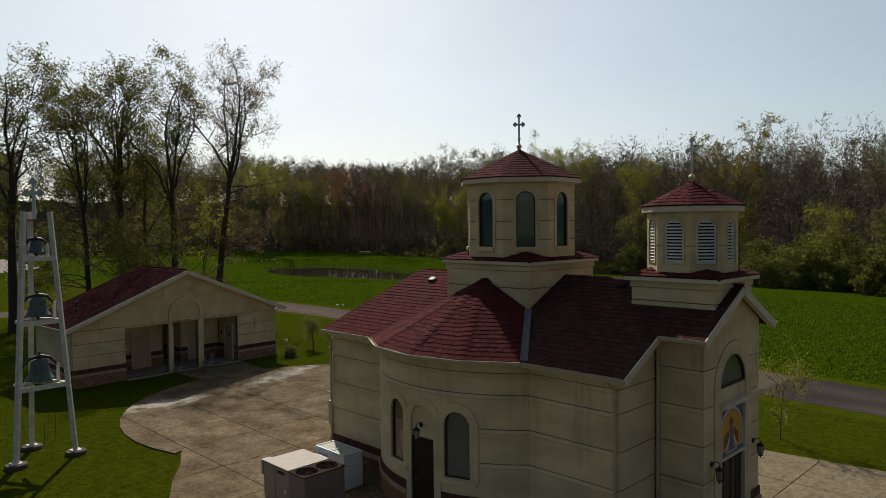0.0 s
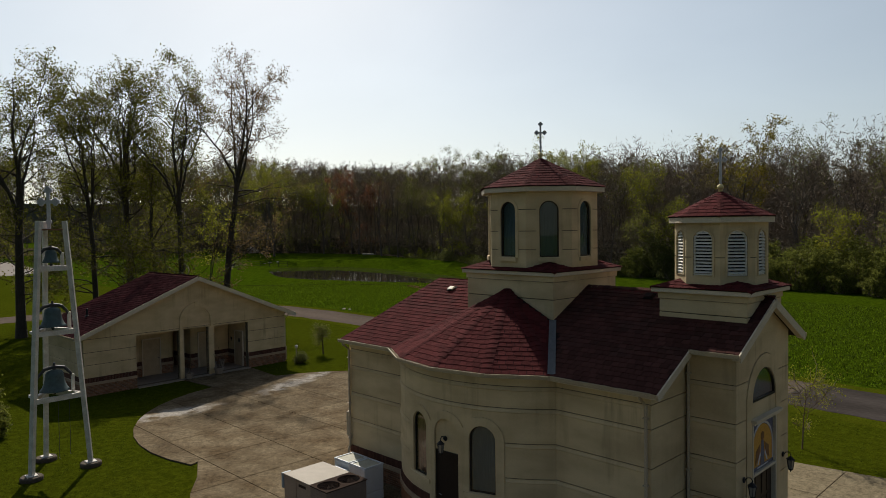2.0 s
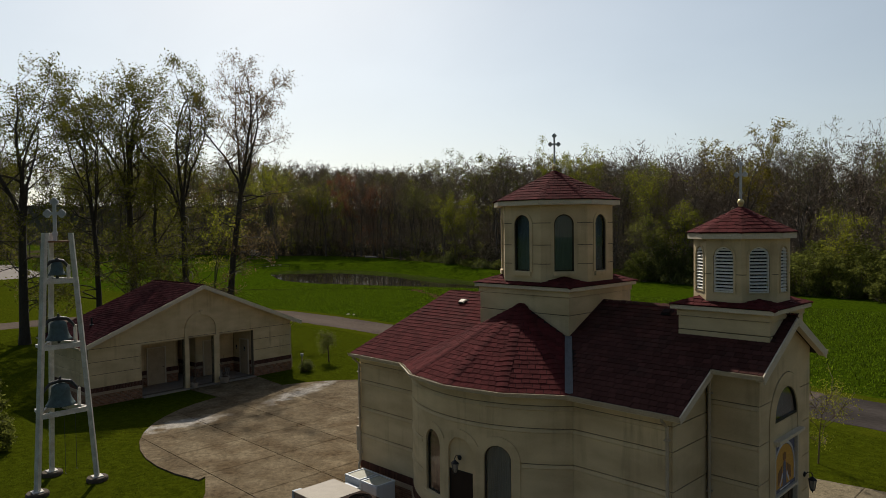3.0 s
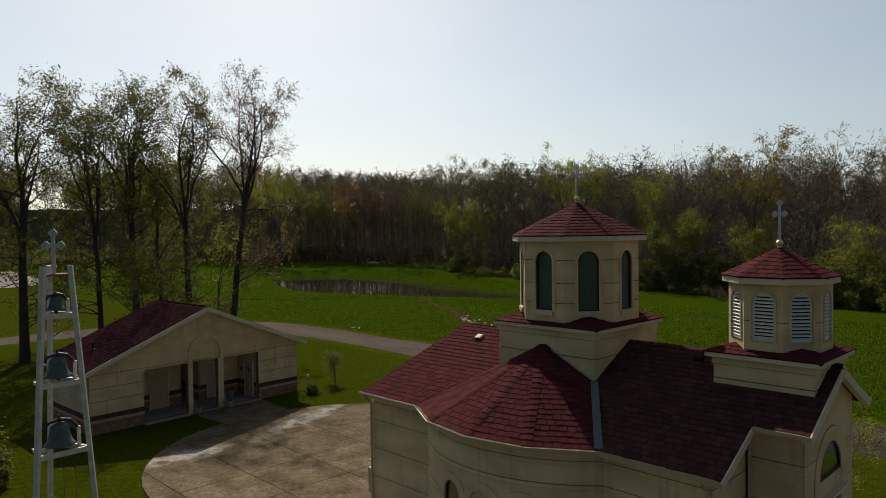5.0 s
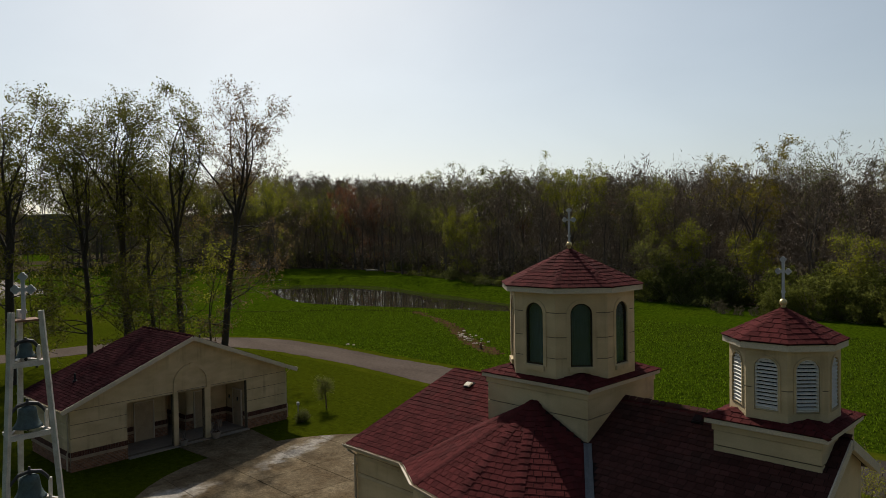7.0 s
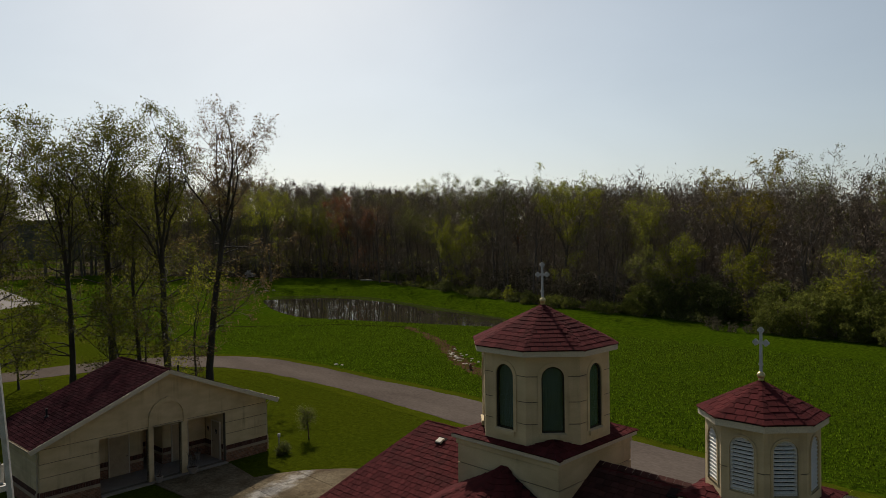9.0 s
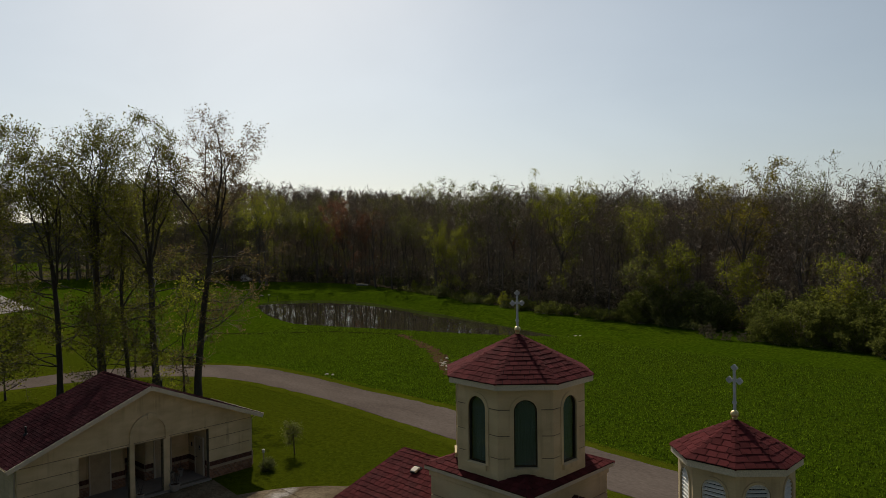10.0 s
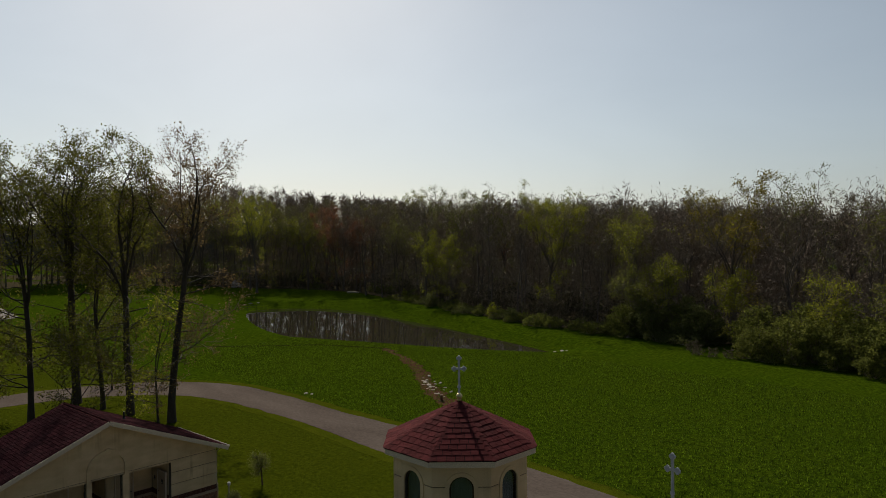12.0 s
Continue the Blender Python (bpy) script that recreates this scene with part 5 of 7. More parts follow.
for k in range(3):
    bm = bmesh.new()
    d = Vector((FEET[k].x, FEET[k].y, 0)).normalized()
    add_beam(bm, FEET[k], on_leg(k, 8.85), 0.15, 0.15, up=d)
    part("leg", bm, WHITE, belltower)
    bm = bmesh.new()
    lathe(bm, [(0.36, -0.1), (0.36, 0.1), (0.33, 0.14)], 20, (FEET[k].x, FEET[k].y, 0))
    part("footing", bm, FOOTING_OLD, belltower, "round concrete footing")
    part("base_plate", boxes(((FEET[k].x - 0.17, FEET[k].y - 0.17, 0.141), (FEET[k].x + 0.17, FEET[k].y + 0.17, 0.17))), WHITE, belltower)


def bell(z, r, parent):
    """A bell in its yoke, on two stub posts over a frame of beams."""
    for a, b in ((0, 1), (1, 2), (2, 0)):
        bm = bmesh.new()
        add_beam(bm, on_leg(a, z), on_leg(b, z), 0.1, 0.17)
        part("crossbeam", bm, WHITE, parent)
    c = Vector((0.05, 0, 0))
    axis = Vector((0.0, 1, 0))
    h = r * 1.6
    bm = bmesh.new()
    prof = [(r, 0), (r * 0.98, 0.03), (r * 0.86, h * 0.12), (r * 0.72, h * 0.3), (r * 0.64, h * 0.5), (r * 0.6, h * 0.72), (r * 0.55, h * 0.85), (r * 0.36, h * 0.93), (r * 0.14, h * 0.96)]
    lathe(bm, prof, 26, c + Vector((0, 0, z + 0.2)))
    for f in bm.faces:
        f.smooth = True
    bl = part("bell", bm, BELL, parent, "green-grey bronze bell")
    bm = bmesh.new()
    lathe(bm, [(0.015, -0.02), (0.05, -0.08), (0.055, -0.12), (0.02, -0.16)], 10, c + Vector((0, 0, z + 0.22)))
    add_tube(bm, [c + Vector((0, 0, z + 0.2)), c + Vector((0, 0, z + 0.5))], 0.015, 6)
    part("clapper", bm, IRON, bl)
    bm = bmesh.new()
    pts = [c + axis * s * r * 1.2 + Vector((0, 0, z + 0.2 + h * zz)) for s, zz in ((-1.0, 0.55), (-0.85, 0.75), (-0.55, 1.0), (0, 1.08), (0.55, 1.0), (0.85, 0.75), (1.0, 0.55))]
    add_tube(bm, pts, [0.04, 0.05, 0.06, 0.075, 0.06, 0.05, 0.04], 8)
    add_tube(bm, [c + Vector((0, 0, z + 0.2 + h * 0.95)), c + Vector((0, 0, z + 0.2 + h * 1.28))], [0.07, 0.035], 8)
    part("yoke", bm, IRON, bl)
    for s in (-1, 1):
        bm = bmesh.new()
        p = c + axis * s * r * 1.22
        add_beam(bm, p + Vector((0, 0, z - 0.02)), p + Vector((0, 0, z + 0.28 + h * 0.55)), 0.1, 0.1)
        part("bell_post", bm, WHITE, parent)
    for s in (-1, 1):
        bm = bmesh.new()
        p = c + axis * s * r * 1.22
        add_beam(bm, p + Vector((-1.0 * (1 - z / 16), 0, z - 0.03)), p + Vector((0.45 * (1 - z / 16), 0, z - 0.03)), 0.08, 0.1)
        part("joist", bm, WHITE, parent)


bell(2.62, 0.49, belltower)
bell(4.92, 0.44, belltower)
bell(7.18, 0.3, belltower)
part("top_board", boxes(((-0.45, -0.42, 8.52), (0.3, 0.42, 8.58))), RUST, belltower, "weathered brown top board")
bm = bmesh.new()
cross_shape(bm, 0, 1.36, 0.25, 0.05, 0.115)
ob = part("cross", bm, CROSS, belltower, "grey metal cross with trefoil ends")
ob.matrix_basis = pose(-0.05, 0, 8.58, 0, 0, 45)
for x, y in ((0.2, 0.05), (-0.1, 0.5)):
    bm = bmesh.new()
    add_tube(bm, [(x, y, 2.6), (x + 0.02, y, 1.2), (x, y, 0.4)], 0.008, 4)
    add_tube(bm, [(x - 0.06, y, 0.4), (x + 0.06, y, 0.4)], 0.012, 5)
    part("bell_rope", bm, IRON, belltower)

# ---- annex hall ----
annex = thing("annex_hall", pose(-38.1, 17.45, 0, 0, 0, 3.0), "low tan gabled annex hall with a recessed porch and red roof", "building")
AW, AE, AEZ, ATOP, AD = 6.1, 6.6, 3.12, 5.84, 5.3
ASL = (ATOP - AEZ) / AE
PFA = flat_place((0, -AW, 0), (0, 1, 0), (1, 0, 0))
OPEN = [rect_loop(AW - 3.42, AW - 0.98, 0.08, 2.83), rect_loop(AW - 0.72, AW + 0.80, 0.08, 2.83), rect_loop(AW + 1.14, AW + 3.42, 0.08, 2.83)]
top_l = ATOP - ASL * AW - 0.08
gable = [(0, top_l), (2 * AW, top_l), (AW, ATOP - 0.08)]
fw = part("front_wall", sheet([[(0.036, 0), (2 * AW - 0.036, 0), (2 * AW - 0.036, top_l), (AW, ATOP - 0.1), (0.036, top_l)]] + OPEN, 0.25, PFA, front=0.03), STUCCO_GROOVE, annex)
islands(sheet([[(0, 0.94), (AW - 3.42, 0.94), (AW - 3.42, 2.83), (AW + 3.42, 2.83), (AW + 3.42, 0.94), (2 * AW, 0.94), (2 * AW, top_l), (AW, ATOP - 0.1), (0, top_l)]], 0.03, PFA, grooves=(1.6, 2.25, 2.93), gap=0.03), "panel", STUCCO, fw)
part("arch_trim", ring_sheet([(AW - 0.98, 2.86)] + [(AW + 0.05 + 1.03 * math.cos(a), 3.3 + 1.0 * math.sin(a)) for a in [math.pi - math.pi * k / 18 for k in range(19)]] + [(AW + 1.08, 2.86)], [(AW - 0.8, 2.86)] + [(AW + 0.05 + 0.85 * math.cos(a), 3.3 + 0.8 * math.sin(a)) for a in [math.pi - math.pi * k / 18 for k in range(19)]] + [(AW + 0.9, 2.86)], PFA, 0.1, -0.09), STUCCO, annex, "raised stucco arch over the porch")
part("keystone", boxes(((-0.005, 0.05 - 0.11, 4.08), (0.12, 0.05 + 0.11, 4.36))), STUCCO, annex)
for a, b in ((-0.98, -0.72), (0.80, 1.14)):
    part("column", boxes(((-0.2, a, 0.06), (0.05, b, 2.86)), bevel=0.015), STUCCO, annex, "square stucco porch column")
brick_foot(PFA, 0, AW - 3.42, annex)
brick_foot(PFA, AW + 3.42, 2 * AW, annex)
for sg in (-1, 1):
    o = (-AD, -AW, 0) if sg < 0 else (0, AW, 0)
    _, pl = wall_run(o, (-sg, 0, 0), (0, sg, 0), AD, 3.1, annex, hole_grooves=(1.6, 2.25), inset=(0.036, 0.036))
    brick_foot(pl, 0, AD, annex)
wall_run((-AD, AW, 0), (0, -1, 0), (-1, 0, 0), 2 * AW, top_l, annex, gable=ATOP - 0.1, hole_grooves=(1.6, 2.25))
# the recessed porch
part("porch_floor", boxes(((-2.35, -3.42, 0.0), (0.25, 3.42, 0.07)), ((-4.45, -0.3, 0.0), (-2.353, 0.9, 0.07))), FOOTING, annex)
part("porch_ceiling", boxes(((-2.35, -3.42, 2.86), (-0.28, 3.42, 2.9)), ((-4.45, -0.3, 2.86), (-2.353, 0.9, 2.9))), STUCCO, annex)
PB = flat_place((-2.3, -3.42, 0), (0, 1, 0), (1, 0, 0))
part("porch_wall", sheet([rect_loop(0, 3.17, 0.06, 2.9)], 0.15, PB), STUCCO, annex)
part("porch_wall", sheet([rect_loop(4.27, 6.84, 0.06, 2.9)], 0.15, PB), STUCCO, annex)
brick_foot(PB, 0.0, 3.17, annex, skip=((1.30, 2.44),))
brick_foot(PB, 4.27, 6.84, annex, skip=((4.74, 5.80),))
for sg in (-1, 1):
    o = (-2.3, -3.42, 0) if sg < 0 else (-0.25, 3.42, 0)
    pl = flat_place(o, (-sg, 0, 0), (0, -sg, 0))
    part("porch_wall", sheet([rect_loop(0, 2.05, 0.06, 2.9)], 0.12, pl, front=0.035), STUCCO, annex)
    brick_foot(pl, 0, 2.05, annex, skip=((0.2, 1.16),) if sg > 0 else ())
# a passage runs back from the middle of the porch
for pl, length in ((flat_place((-4.4, 0.85, 0), (1, 0, 0), (0, -1, 0)), 2.1), (flat_place((-4.4, -0.25, 0), (1, 0, 0), (0, 1, 0)), 2.1), (flat_place((-4.4, -0.25, 0), (0, 1, 0), (1, 0, 0)), 1.1)):
    part("passage_wall", sheet([rect_loop(0, length, 0.06, 2.9)], 0.1, pl, front=0.004), STUCCO, annex)
    brick_foot(pl, 0.05, length - 0.03, annex)


def flush_door(y0, y1, label, mat_):
    d = part("door", boxes(((-2.3, y0, 0.08), (-2.24, y1, 2.16)), bevel=0.01), mat_, annex, label)
    part("door_frame", boxes(((-2.3, y0 - 0.06, 0.08), (-2.22, y0 - 0.003, 2.22)), ((-2.3, y1 + 0.003, 0.08), (-2.22, y1 + 0.06, 2.22)), ((-2.3, y0 - 0.003, 2.163), (-2.22, y1 + 0.003, 2.22))), TRIM, d)
    part("door_handle", add_tube(bmesh.new(), [(-2.2, y1 - 0.16, 1.05), (-2.2, y1 - 0.06, 1.05)], 0.015, 6), DARK, d)


flush_door(-2.05, -1.05, "closed tan door in the porch", DOOR_TAN)
flush_door(1.4, 2.3, "closed tan door in the porch", DOOR_TAN)
d = part("door", boxes(((-1.35, 3.32, 0.08), (-0.52, 3.38, 2.16)), bevel=0.01), DOOR_TAN, annex, "closed tan door in the porch's side wall")
part("door_frame", boxes(((-1.41, 3.3, 0.08), (-1.353, 3.38, 2.22)), ((-0.517, 3.3, 0.08), (-0.46, 3.38, 2.22)), ((-1.353, 3.3, 2.163), (-0.517, 3.38, 2.22))), TRIM, d)
part("door_handle", add_tube(bmesh.new(), [(-1.25, 3.28, 1.05), (-1.15, 3.28, 1.05)], 0.015, 6), DARK, d)
for x in (-1.85, -0.85):
    o = thing("door_sign", pose(-38.1, 17.45, 0, 0, 0, 3.0) @ Matrix.Translation((x, 3.38 if x < -1 else 3.318, 1.5)), "small dark sign plate on the porch wall", "sign", "porch signs")
    part("plate", boxes(((-0.07, -0.02, 0), (0.07, 0.0, 0.24)), bevel=0.006), DARK, o)
    part("lettering_bar", boxes(((-0.045, -0.026, 0.05), (0.045, -0.021, 0.08))), WHITE, o)

ar = bmesh.new()
RX0, RX1 = 0.45, -AD - 0.35
left_face = [(RX1, -AE, AEZ), (RX0, -AE, AEZ), (RX0, 0, ATOP), (RX1, 0, ATOP)]
right_face = [(RX0, AE, AEZ), (RX1, AE, AEZ), (RX1, 0, ATOP), (RX0, 0, ATOP)]
slab(ar, left_face, 0.1)
slab(ar, right_face, 0.1)
aroof = part("roof", ar, UNDERLAY, annex, "dark red shingle gable roof")
SHINGLE_JOBS += [(left_face, aroof, 0, SHINGLE_ANNEX), (right_face, aroof, 0, SHINGLE_ANNEX)]
ridge_caps((RX1, 0, ATOP), (RX0, 0, ATOP), aroof)
for sg in (-1, 1):
    bm = bmesh.new()
    add_beam(bm, (RX0 + 0.02, sg * (AE + 0.02), AEZ - 0.12), (RX0 + 0.02, 0, ATOP - 0.12), 0.04, 0.22)
    add_beam(bm, (RX0 - 0.22, sg * AE, AEZ - 0.16), (RX0 - 0.22, 0, ATOP - 0.16), 0.44, 0.03)
    part("rake_board", bm, TRIM, annex)
    pts = [(RX1, sg * AE, AEZ), (RX0, sg * AE, AEZ)]
    gutter(pts if sg < 0 else pts[::-1], annex)
    bm = bmesh.new()
    add_tube(bm, [(-0.1, sg * (AW + 0.45), AEZ - 0.1), (-0.1, sg * (AW + 0.07), AEZ - 0.35), (-0.1, sg * (AW + 0.07), 1.0), (-0.1, sg * (AW + 0.13), 0.9), (-0.1, sg * (AW + 0.13), 0.1)], 0.04, 8)
    part("downpipe", bm, GUTTER, annex)
for x, y in ((-2.6, -4.9), (-3.0, 2.2)):
    o = thing("vent_pipe", pose(-38.1, 17.45, 0, 0, 0, 3.0) @ Matrix.Translation((x, y, ATOP - ASL * abs(y))), "short dark vent pipe through the annex roof", "pipe", "vent pipes")
    part("pipe", add_tube(bmesh.new(), [(0, 0, -0.05), (0, 0, 0.42)], 0.05, 10), DARK, o)
    part("collar", lathe(bmesh.new(), [(0.12, -0.04), (0.1, 0.05), (0.055, 0.09)], 12), DARK, o)

# things in front of the annex
AM = pose(-38.1, 17.45, 0, 0, 0, 3.0)


def pot(m, r, h, label, twigs, seed):
    rng = random.Random(seed)
    o = thing("plant_pot", m, label, "plant pot", "plant pots")
    bm = bmesh.new()
    lathe(bm, [(r * 0.65, 0), (r * 0.95, h * 0.85), (r, h * 0.86), (r, h), (r * 0.86, h), (r * 0.8, h * 0.8)], 16)
    part("pot", bm, FOOTING, o)
    part("soil", lathe(bmesh.new(), [(r * 0.8, h * 0.82), (r * 0.78, h * 0.86)], 14), SOIL, o)
    bm = bmesh.new()
    for k in range(twigs):
        a, l = rng.uniform(0, 6.28), rng.uniform(0.4, 1.0)
        p = Vector((rng.uniform(-1, 1) * r * 0.4, rng.uniform(-1, 1) * r * 0.4, h * 0.8))
        q = p + Vector((math.cos(a) * 0.3 * l, math.sin(a) * 0.3 * l, l))
        add_tube(bm, [p, (p + q) / 2 + Vector((0, 0, 0.1)), q], [0.012, 0.008, 0.004], 4)
    part("dry_plant", bm, STEM, o)
    return o


pot(AM @ Matrix.Translation((0.35, -0.62, 0.07)), 0.22, 0.32, "round planter with dry stems beside a porch column", 5, 3)
pot(AM @ Matrix.Translation((0.4, 1.2, 0.07)), 0.3, 0.36, "round planter with bare twigs by the porch", 14, 5)
pot(AM @ Matrix.Translation((-1.5, 2.0, 0.07)), 0.16, 0.34, "small pot standing in the porch", 3, 8)
pot(AM @ Matrix.Translation((-1.5, 2.5, 0.07)), 0.17, 0.4, "small pot standing in the porch", 3, 9)
hyd = thing("garden_post", pose(-38.0, 24.1, 0), "short pale garden post light at the annex corner", "post light")
part("post", add_tube(bmesh.new(), [(0, 0, 0), (0, 0, 0.8)], 0.04, 8), GUTTER, hyd)
part("head", lathe(bmesh.new(), [(0.05, 0.8), (0.09, 0.83), (0.09, 0.98), (0.03, 1.02)], 12), WHITE, hyd)


# ---- land ----
POND = [(-59, 84), (-62.8, 86.3), (-77.4, 91), (-92.4, 95.3), (-109.6, 99.2), (-126.4, 103), (-140, 100), (-147, 92), (-143, 84.5), (-132, 78.3), (-120, 73.2), (-108.5, 69.8), (-99.3, 68.8), (-90.7, 70.6), (-82.8, 73.4), (-71.3, 76.8), (-63.5, 80.2)]
EDGE = [(-274, -60), (-270, 10), (-262, 66), (-240, 92), (-214, 107), (-190, 115), (-172, 122), (-156, 123.5), (-143, 120.3), (-126.5, 114.6), (-110.5, 109.4), (-91.5, 103.6), (-76.5, 99.4), (-62, 99.8), (-48, 101), (-38, 101), (-20, 98), (4, 90), (30, 76), (70, 50)]
WATER_Z, BANK_TOP = -1.0, 0.8


def spline(pts, n=6):
    out, k = [], len(pts)
    for i in range(k):
        a, b, c, d = [np.array(pts[(i + j) % k], float) for j in (-1, 0, 1, 2)]
        for s in range(n):
            t = s / n
            out.append(0.5 * (2 * b + (c - a) * t + (2 * a - 5 * b + 4 * c - d) * t * t + (3 * b - a - 3 * c + d) * t ** 3))
    return np.array(out)


pond_line = spline(POND)


def pond_depth(X, Y):
    """Signed distance to the pond's bank, negative inside, for arrays."""
    dist = np.full(X.shape, 1e9)
    inside = np.zeros(X.shape, bool)
    for (ax, ay), (bx, by) in zip(pond_line, np.roll(pond_line, -1, 0)):
        dx, dy = bx - ax, by - ay
        t = np.clip(((X - ax) * dx + (Y - ay) * dy) / (dx * dx + dy * dy), 0, 1)
        dist = np.minimum(dist, np.hypot(X - ax - t * dx, Y - ay - t * dy))
        if dy:
            inside ^= ((Y >= min(ay, by)) & (Y < max(ay, by)) & (X < ax + (Y - ay) * dx / dy))
    return np.where(inside, -dist, dist)


def into_wood(X, Y):
    """Signed distance past the wood's edge, positive among the trees, for arrays."""
    dist, sign = np.full(X.shape, 1e9), np.ones(X.shape)
    for (ax, ay), (bx, by) in zip(EDGE, EDGE[1:]):
        dx, dy = bx - ax, by - ay
        t = np.clip(((X - ax) * dx + (Y - ay) * dy) / (dx * dx + dy * dy), 0, 1)
        d = np.hypot(X - ax - t * dx, Y - ay - t * dy)
        closer = d < dist
        dist = np.where(closer, d, dist)
        sign = np.where(closer, np.where((Y - ay) * dx - (X - ax) * dy > 0, 1, -1), sign)
    return dist * sign


def ease(t):
    t = np.clip(t, 0, 1)
    return t * t * (3 - 2 * t)


def rise(X, Y):
    """The lie of the land: a meadow, a sunken pond, and a grass bank that climbs to the woods behind it."""
    X, Y = np.asarray(X, float), np.asarray(Y, float)
    d, e = pond_depth(X, Y), into_wood(X, Y)
    high = BANK_TOP * (1 - 0.85 * ease((X + 125) / 70)) * (1 - ease((X + 56) / 16)) * ease((Y - 52) / 26)
    land = high * ease((e + 18) / 18) + 0.25 * np.exp(-((d - 6) / 5.0) ** 2)
    land += 0.12 * np.sin(X * 0.11 + 1) * np.sin(Y * 0.13) * np.clip((Y - 44) / 10, 0, 1) * ease((-40 - X) / 20)
    bank = np.where(d < 0, WATER_Z + np.maximum(d * 0.4, -1.0), WATER_Z + (land - WATER_Z) * ease((d + 0.8) / 8.0) ** 0.8)
    return np.where(Y > 44, np.where(d < 7.2, bank, land), 0.0)


xs = np.concatenate([[-3000, -1200, -600, -400, -340, -300], np.arange(-280, -200, 6.0), np.arange(-200, -44, 1.5), np.arange(-44, 10, 3.0), [12, 20, 40, 80, 160, 400, 1200, 3000]])
ys = np.concatenate([[-3000, -1000, -300, -100, -40], np.arange(-20, 44, 4.0), np.arange(44, 124, 1.5), np.arange(124, 160, 6.0), [170, 200, 240, 320, 600, 1500, 3000]])
GX, GY = np.meshgrid(xs, ys, indexing="ij")
GZ = rise(GX, GY)


def ground_z(x, y):
    """The height of the ground sheet at a place."""
    i, j = min(max(np.searchsorted(xs, x) - 1, 0), len(xs) - 2), min(max(np.searchsorted(ys, y) - 1, 0), len(ys) - 2)
    u, v = (x - xs[i]) / (xs[i + 1] - xs[i]), (y - ys[j]) / (ys[j + 1] - ys[j])
    return float((GZ[i, j] * (1 - u) + GZ[i + 1, j] * u) * (1 - v) + (GZ[i, j + 1] * (1 - u) + GZ[i + 1, j + 1] * u) * v)


nx, ny = GX.shape
idx = np.arange(nx * ny).reshape(nx, ny)
q = np.stack([idx[:-1, :-1], idx[1:, :-1], idx[1:, 1:], idx[:-1, 1:]], -1).reshape(-1, 4)
ground = mesh_np("ground", np.stack([GX, GY, GZ], -1).reshape(-1, 3), np.concatenate([q[:, [0, 1, 2]], q[:, [0, 2, 3]]]), [GRASS], smooth=True)
tagged(ground, "green spring grass, mown lawn and meadow", "grass", kind="structure")

inner = [(x, y) for x, y in pond_line]
bm = bmesh.new()
cx, cy = pond_line.mean(0)
bm.faces.new([bm.verts.new((cx + (x - cx) * 1.015, cy + (y - cy) * 1.015, WATER_Z - 0.08)) for x, y in inner])
bmesh.ops.triangulate(bm, faces=bm.faces[:])
pond = part("water", bm, WATER)
tagged(pond, "still dark pond reflecting the trees", "pond", kind="structure")


def ribbon(name, pts, widths, z, material, label, category, step=1.0, wobble=0.0, seed=1):
    """A strip of ground cover along a line."""
    rng = random.Random(seed)
    p = [Vector((x, y, 0)) for x, y in pts]
    line, wid = [], []
    for i in range(len(p) - 1):
        a, b, c, d = p[max(i - 1, 0)], p[i], p[i + 1], p[min(i + 2, len(p) - 1)]
        n = max(2, int((c - b).length / step))
        for s in range(n + (i == len(p) - 2)):
            t = s / n
            line.append(0.5 * (2 * b + (c - a) * t + (2 * a - 5 * b + 4 * c - d) * t * t + (3 * b - a - 3 * c + d) * t ** 3))
            wid.append(widths[i] + (widths[i + 1] - widths[i]) * t)
    bm, rows = bmesh.new(), []
    for i, c in enumerate(line):
        d = (line[min(i + 1, len(line) - 1)] - line[max(i - 1, 0)]).normalized()
        s = Vector((-d.y, d.x, 0))
        row = []
        for f in (-0.5, -0.47, 0, 0.47, 0.5):
            o = f * wid[i] + (rng.uniform(-1, 1) * wobble if abs(f) > 0.4 else 0)
            q = c + s * o
            zz = ground_z(q.x, q.y)
            row.append(bm.verts.new((q.x, q.y, zz + (z if abs(f) < 0.5 else -0.03))))
        rows.append(row)
    for r0, r1 in zip(rows, rows[1:]):
        for k in range(4):
            bm.faces.new((r0[k], r0[k + 1], r1[k + 1], r1[k]))
    return tagged(part(name, bm, material), label, category, kind="structure")


DRIVE = [(90, 27.5), (40, 31.7), (0, 35.2), (-12, 36.2), (-26, 37.5), (-40, 38.6), (-50, 38.8), (-60, 38.6), (-67, 37.2), (-72.5, 33.0), (-75.5, 27), (-76.5, 20), (-77, 8), (-80, -30), (-90, -100)]
DRIVE_W = [5.4] * 6 + [4.6, 5.2, 6.2, 6.8, 6.2, 5.6, 5.4, 5.4, 5.4]
ribbon("grass_verge", DRIVE, [w + 2.2 for w in DRIVE_W], 0.016, VERGE, "mown yellow-green verge along the drive", "grass", wobble=0.15, seed=3)
ribbon("road", DRIVE[:4], DRIVE_W[:4], 0.035, ASPHALT, "dark worn asphalt drive past the chapel", "road", wobble=0.08)
ribbon("road", DRIVE[3:], DRIVE_W[3:], 0.035, DRIVE_GRAVEL, "curving grey gravel drive through the grass", "road", wobble=0.12)
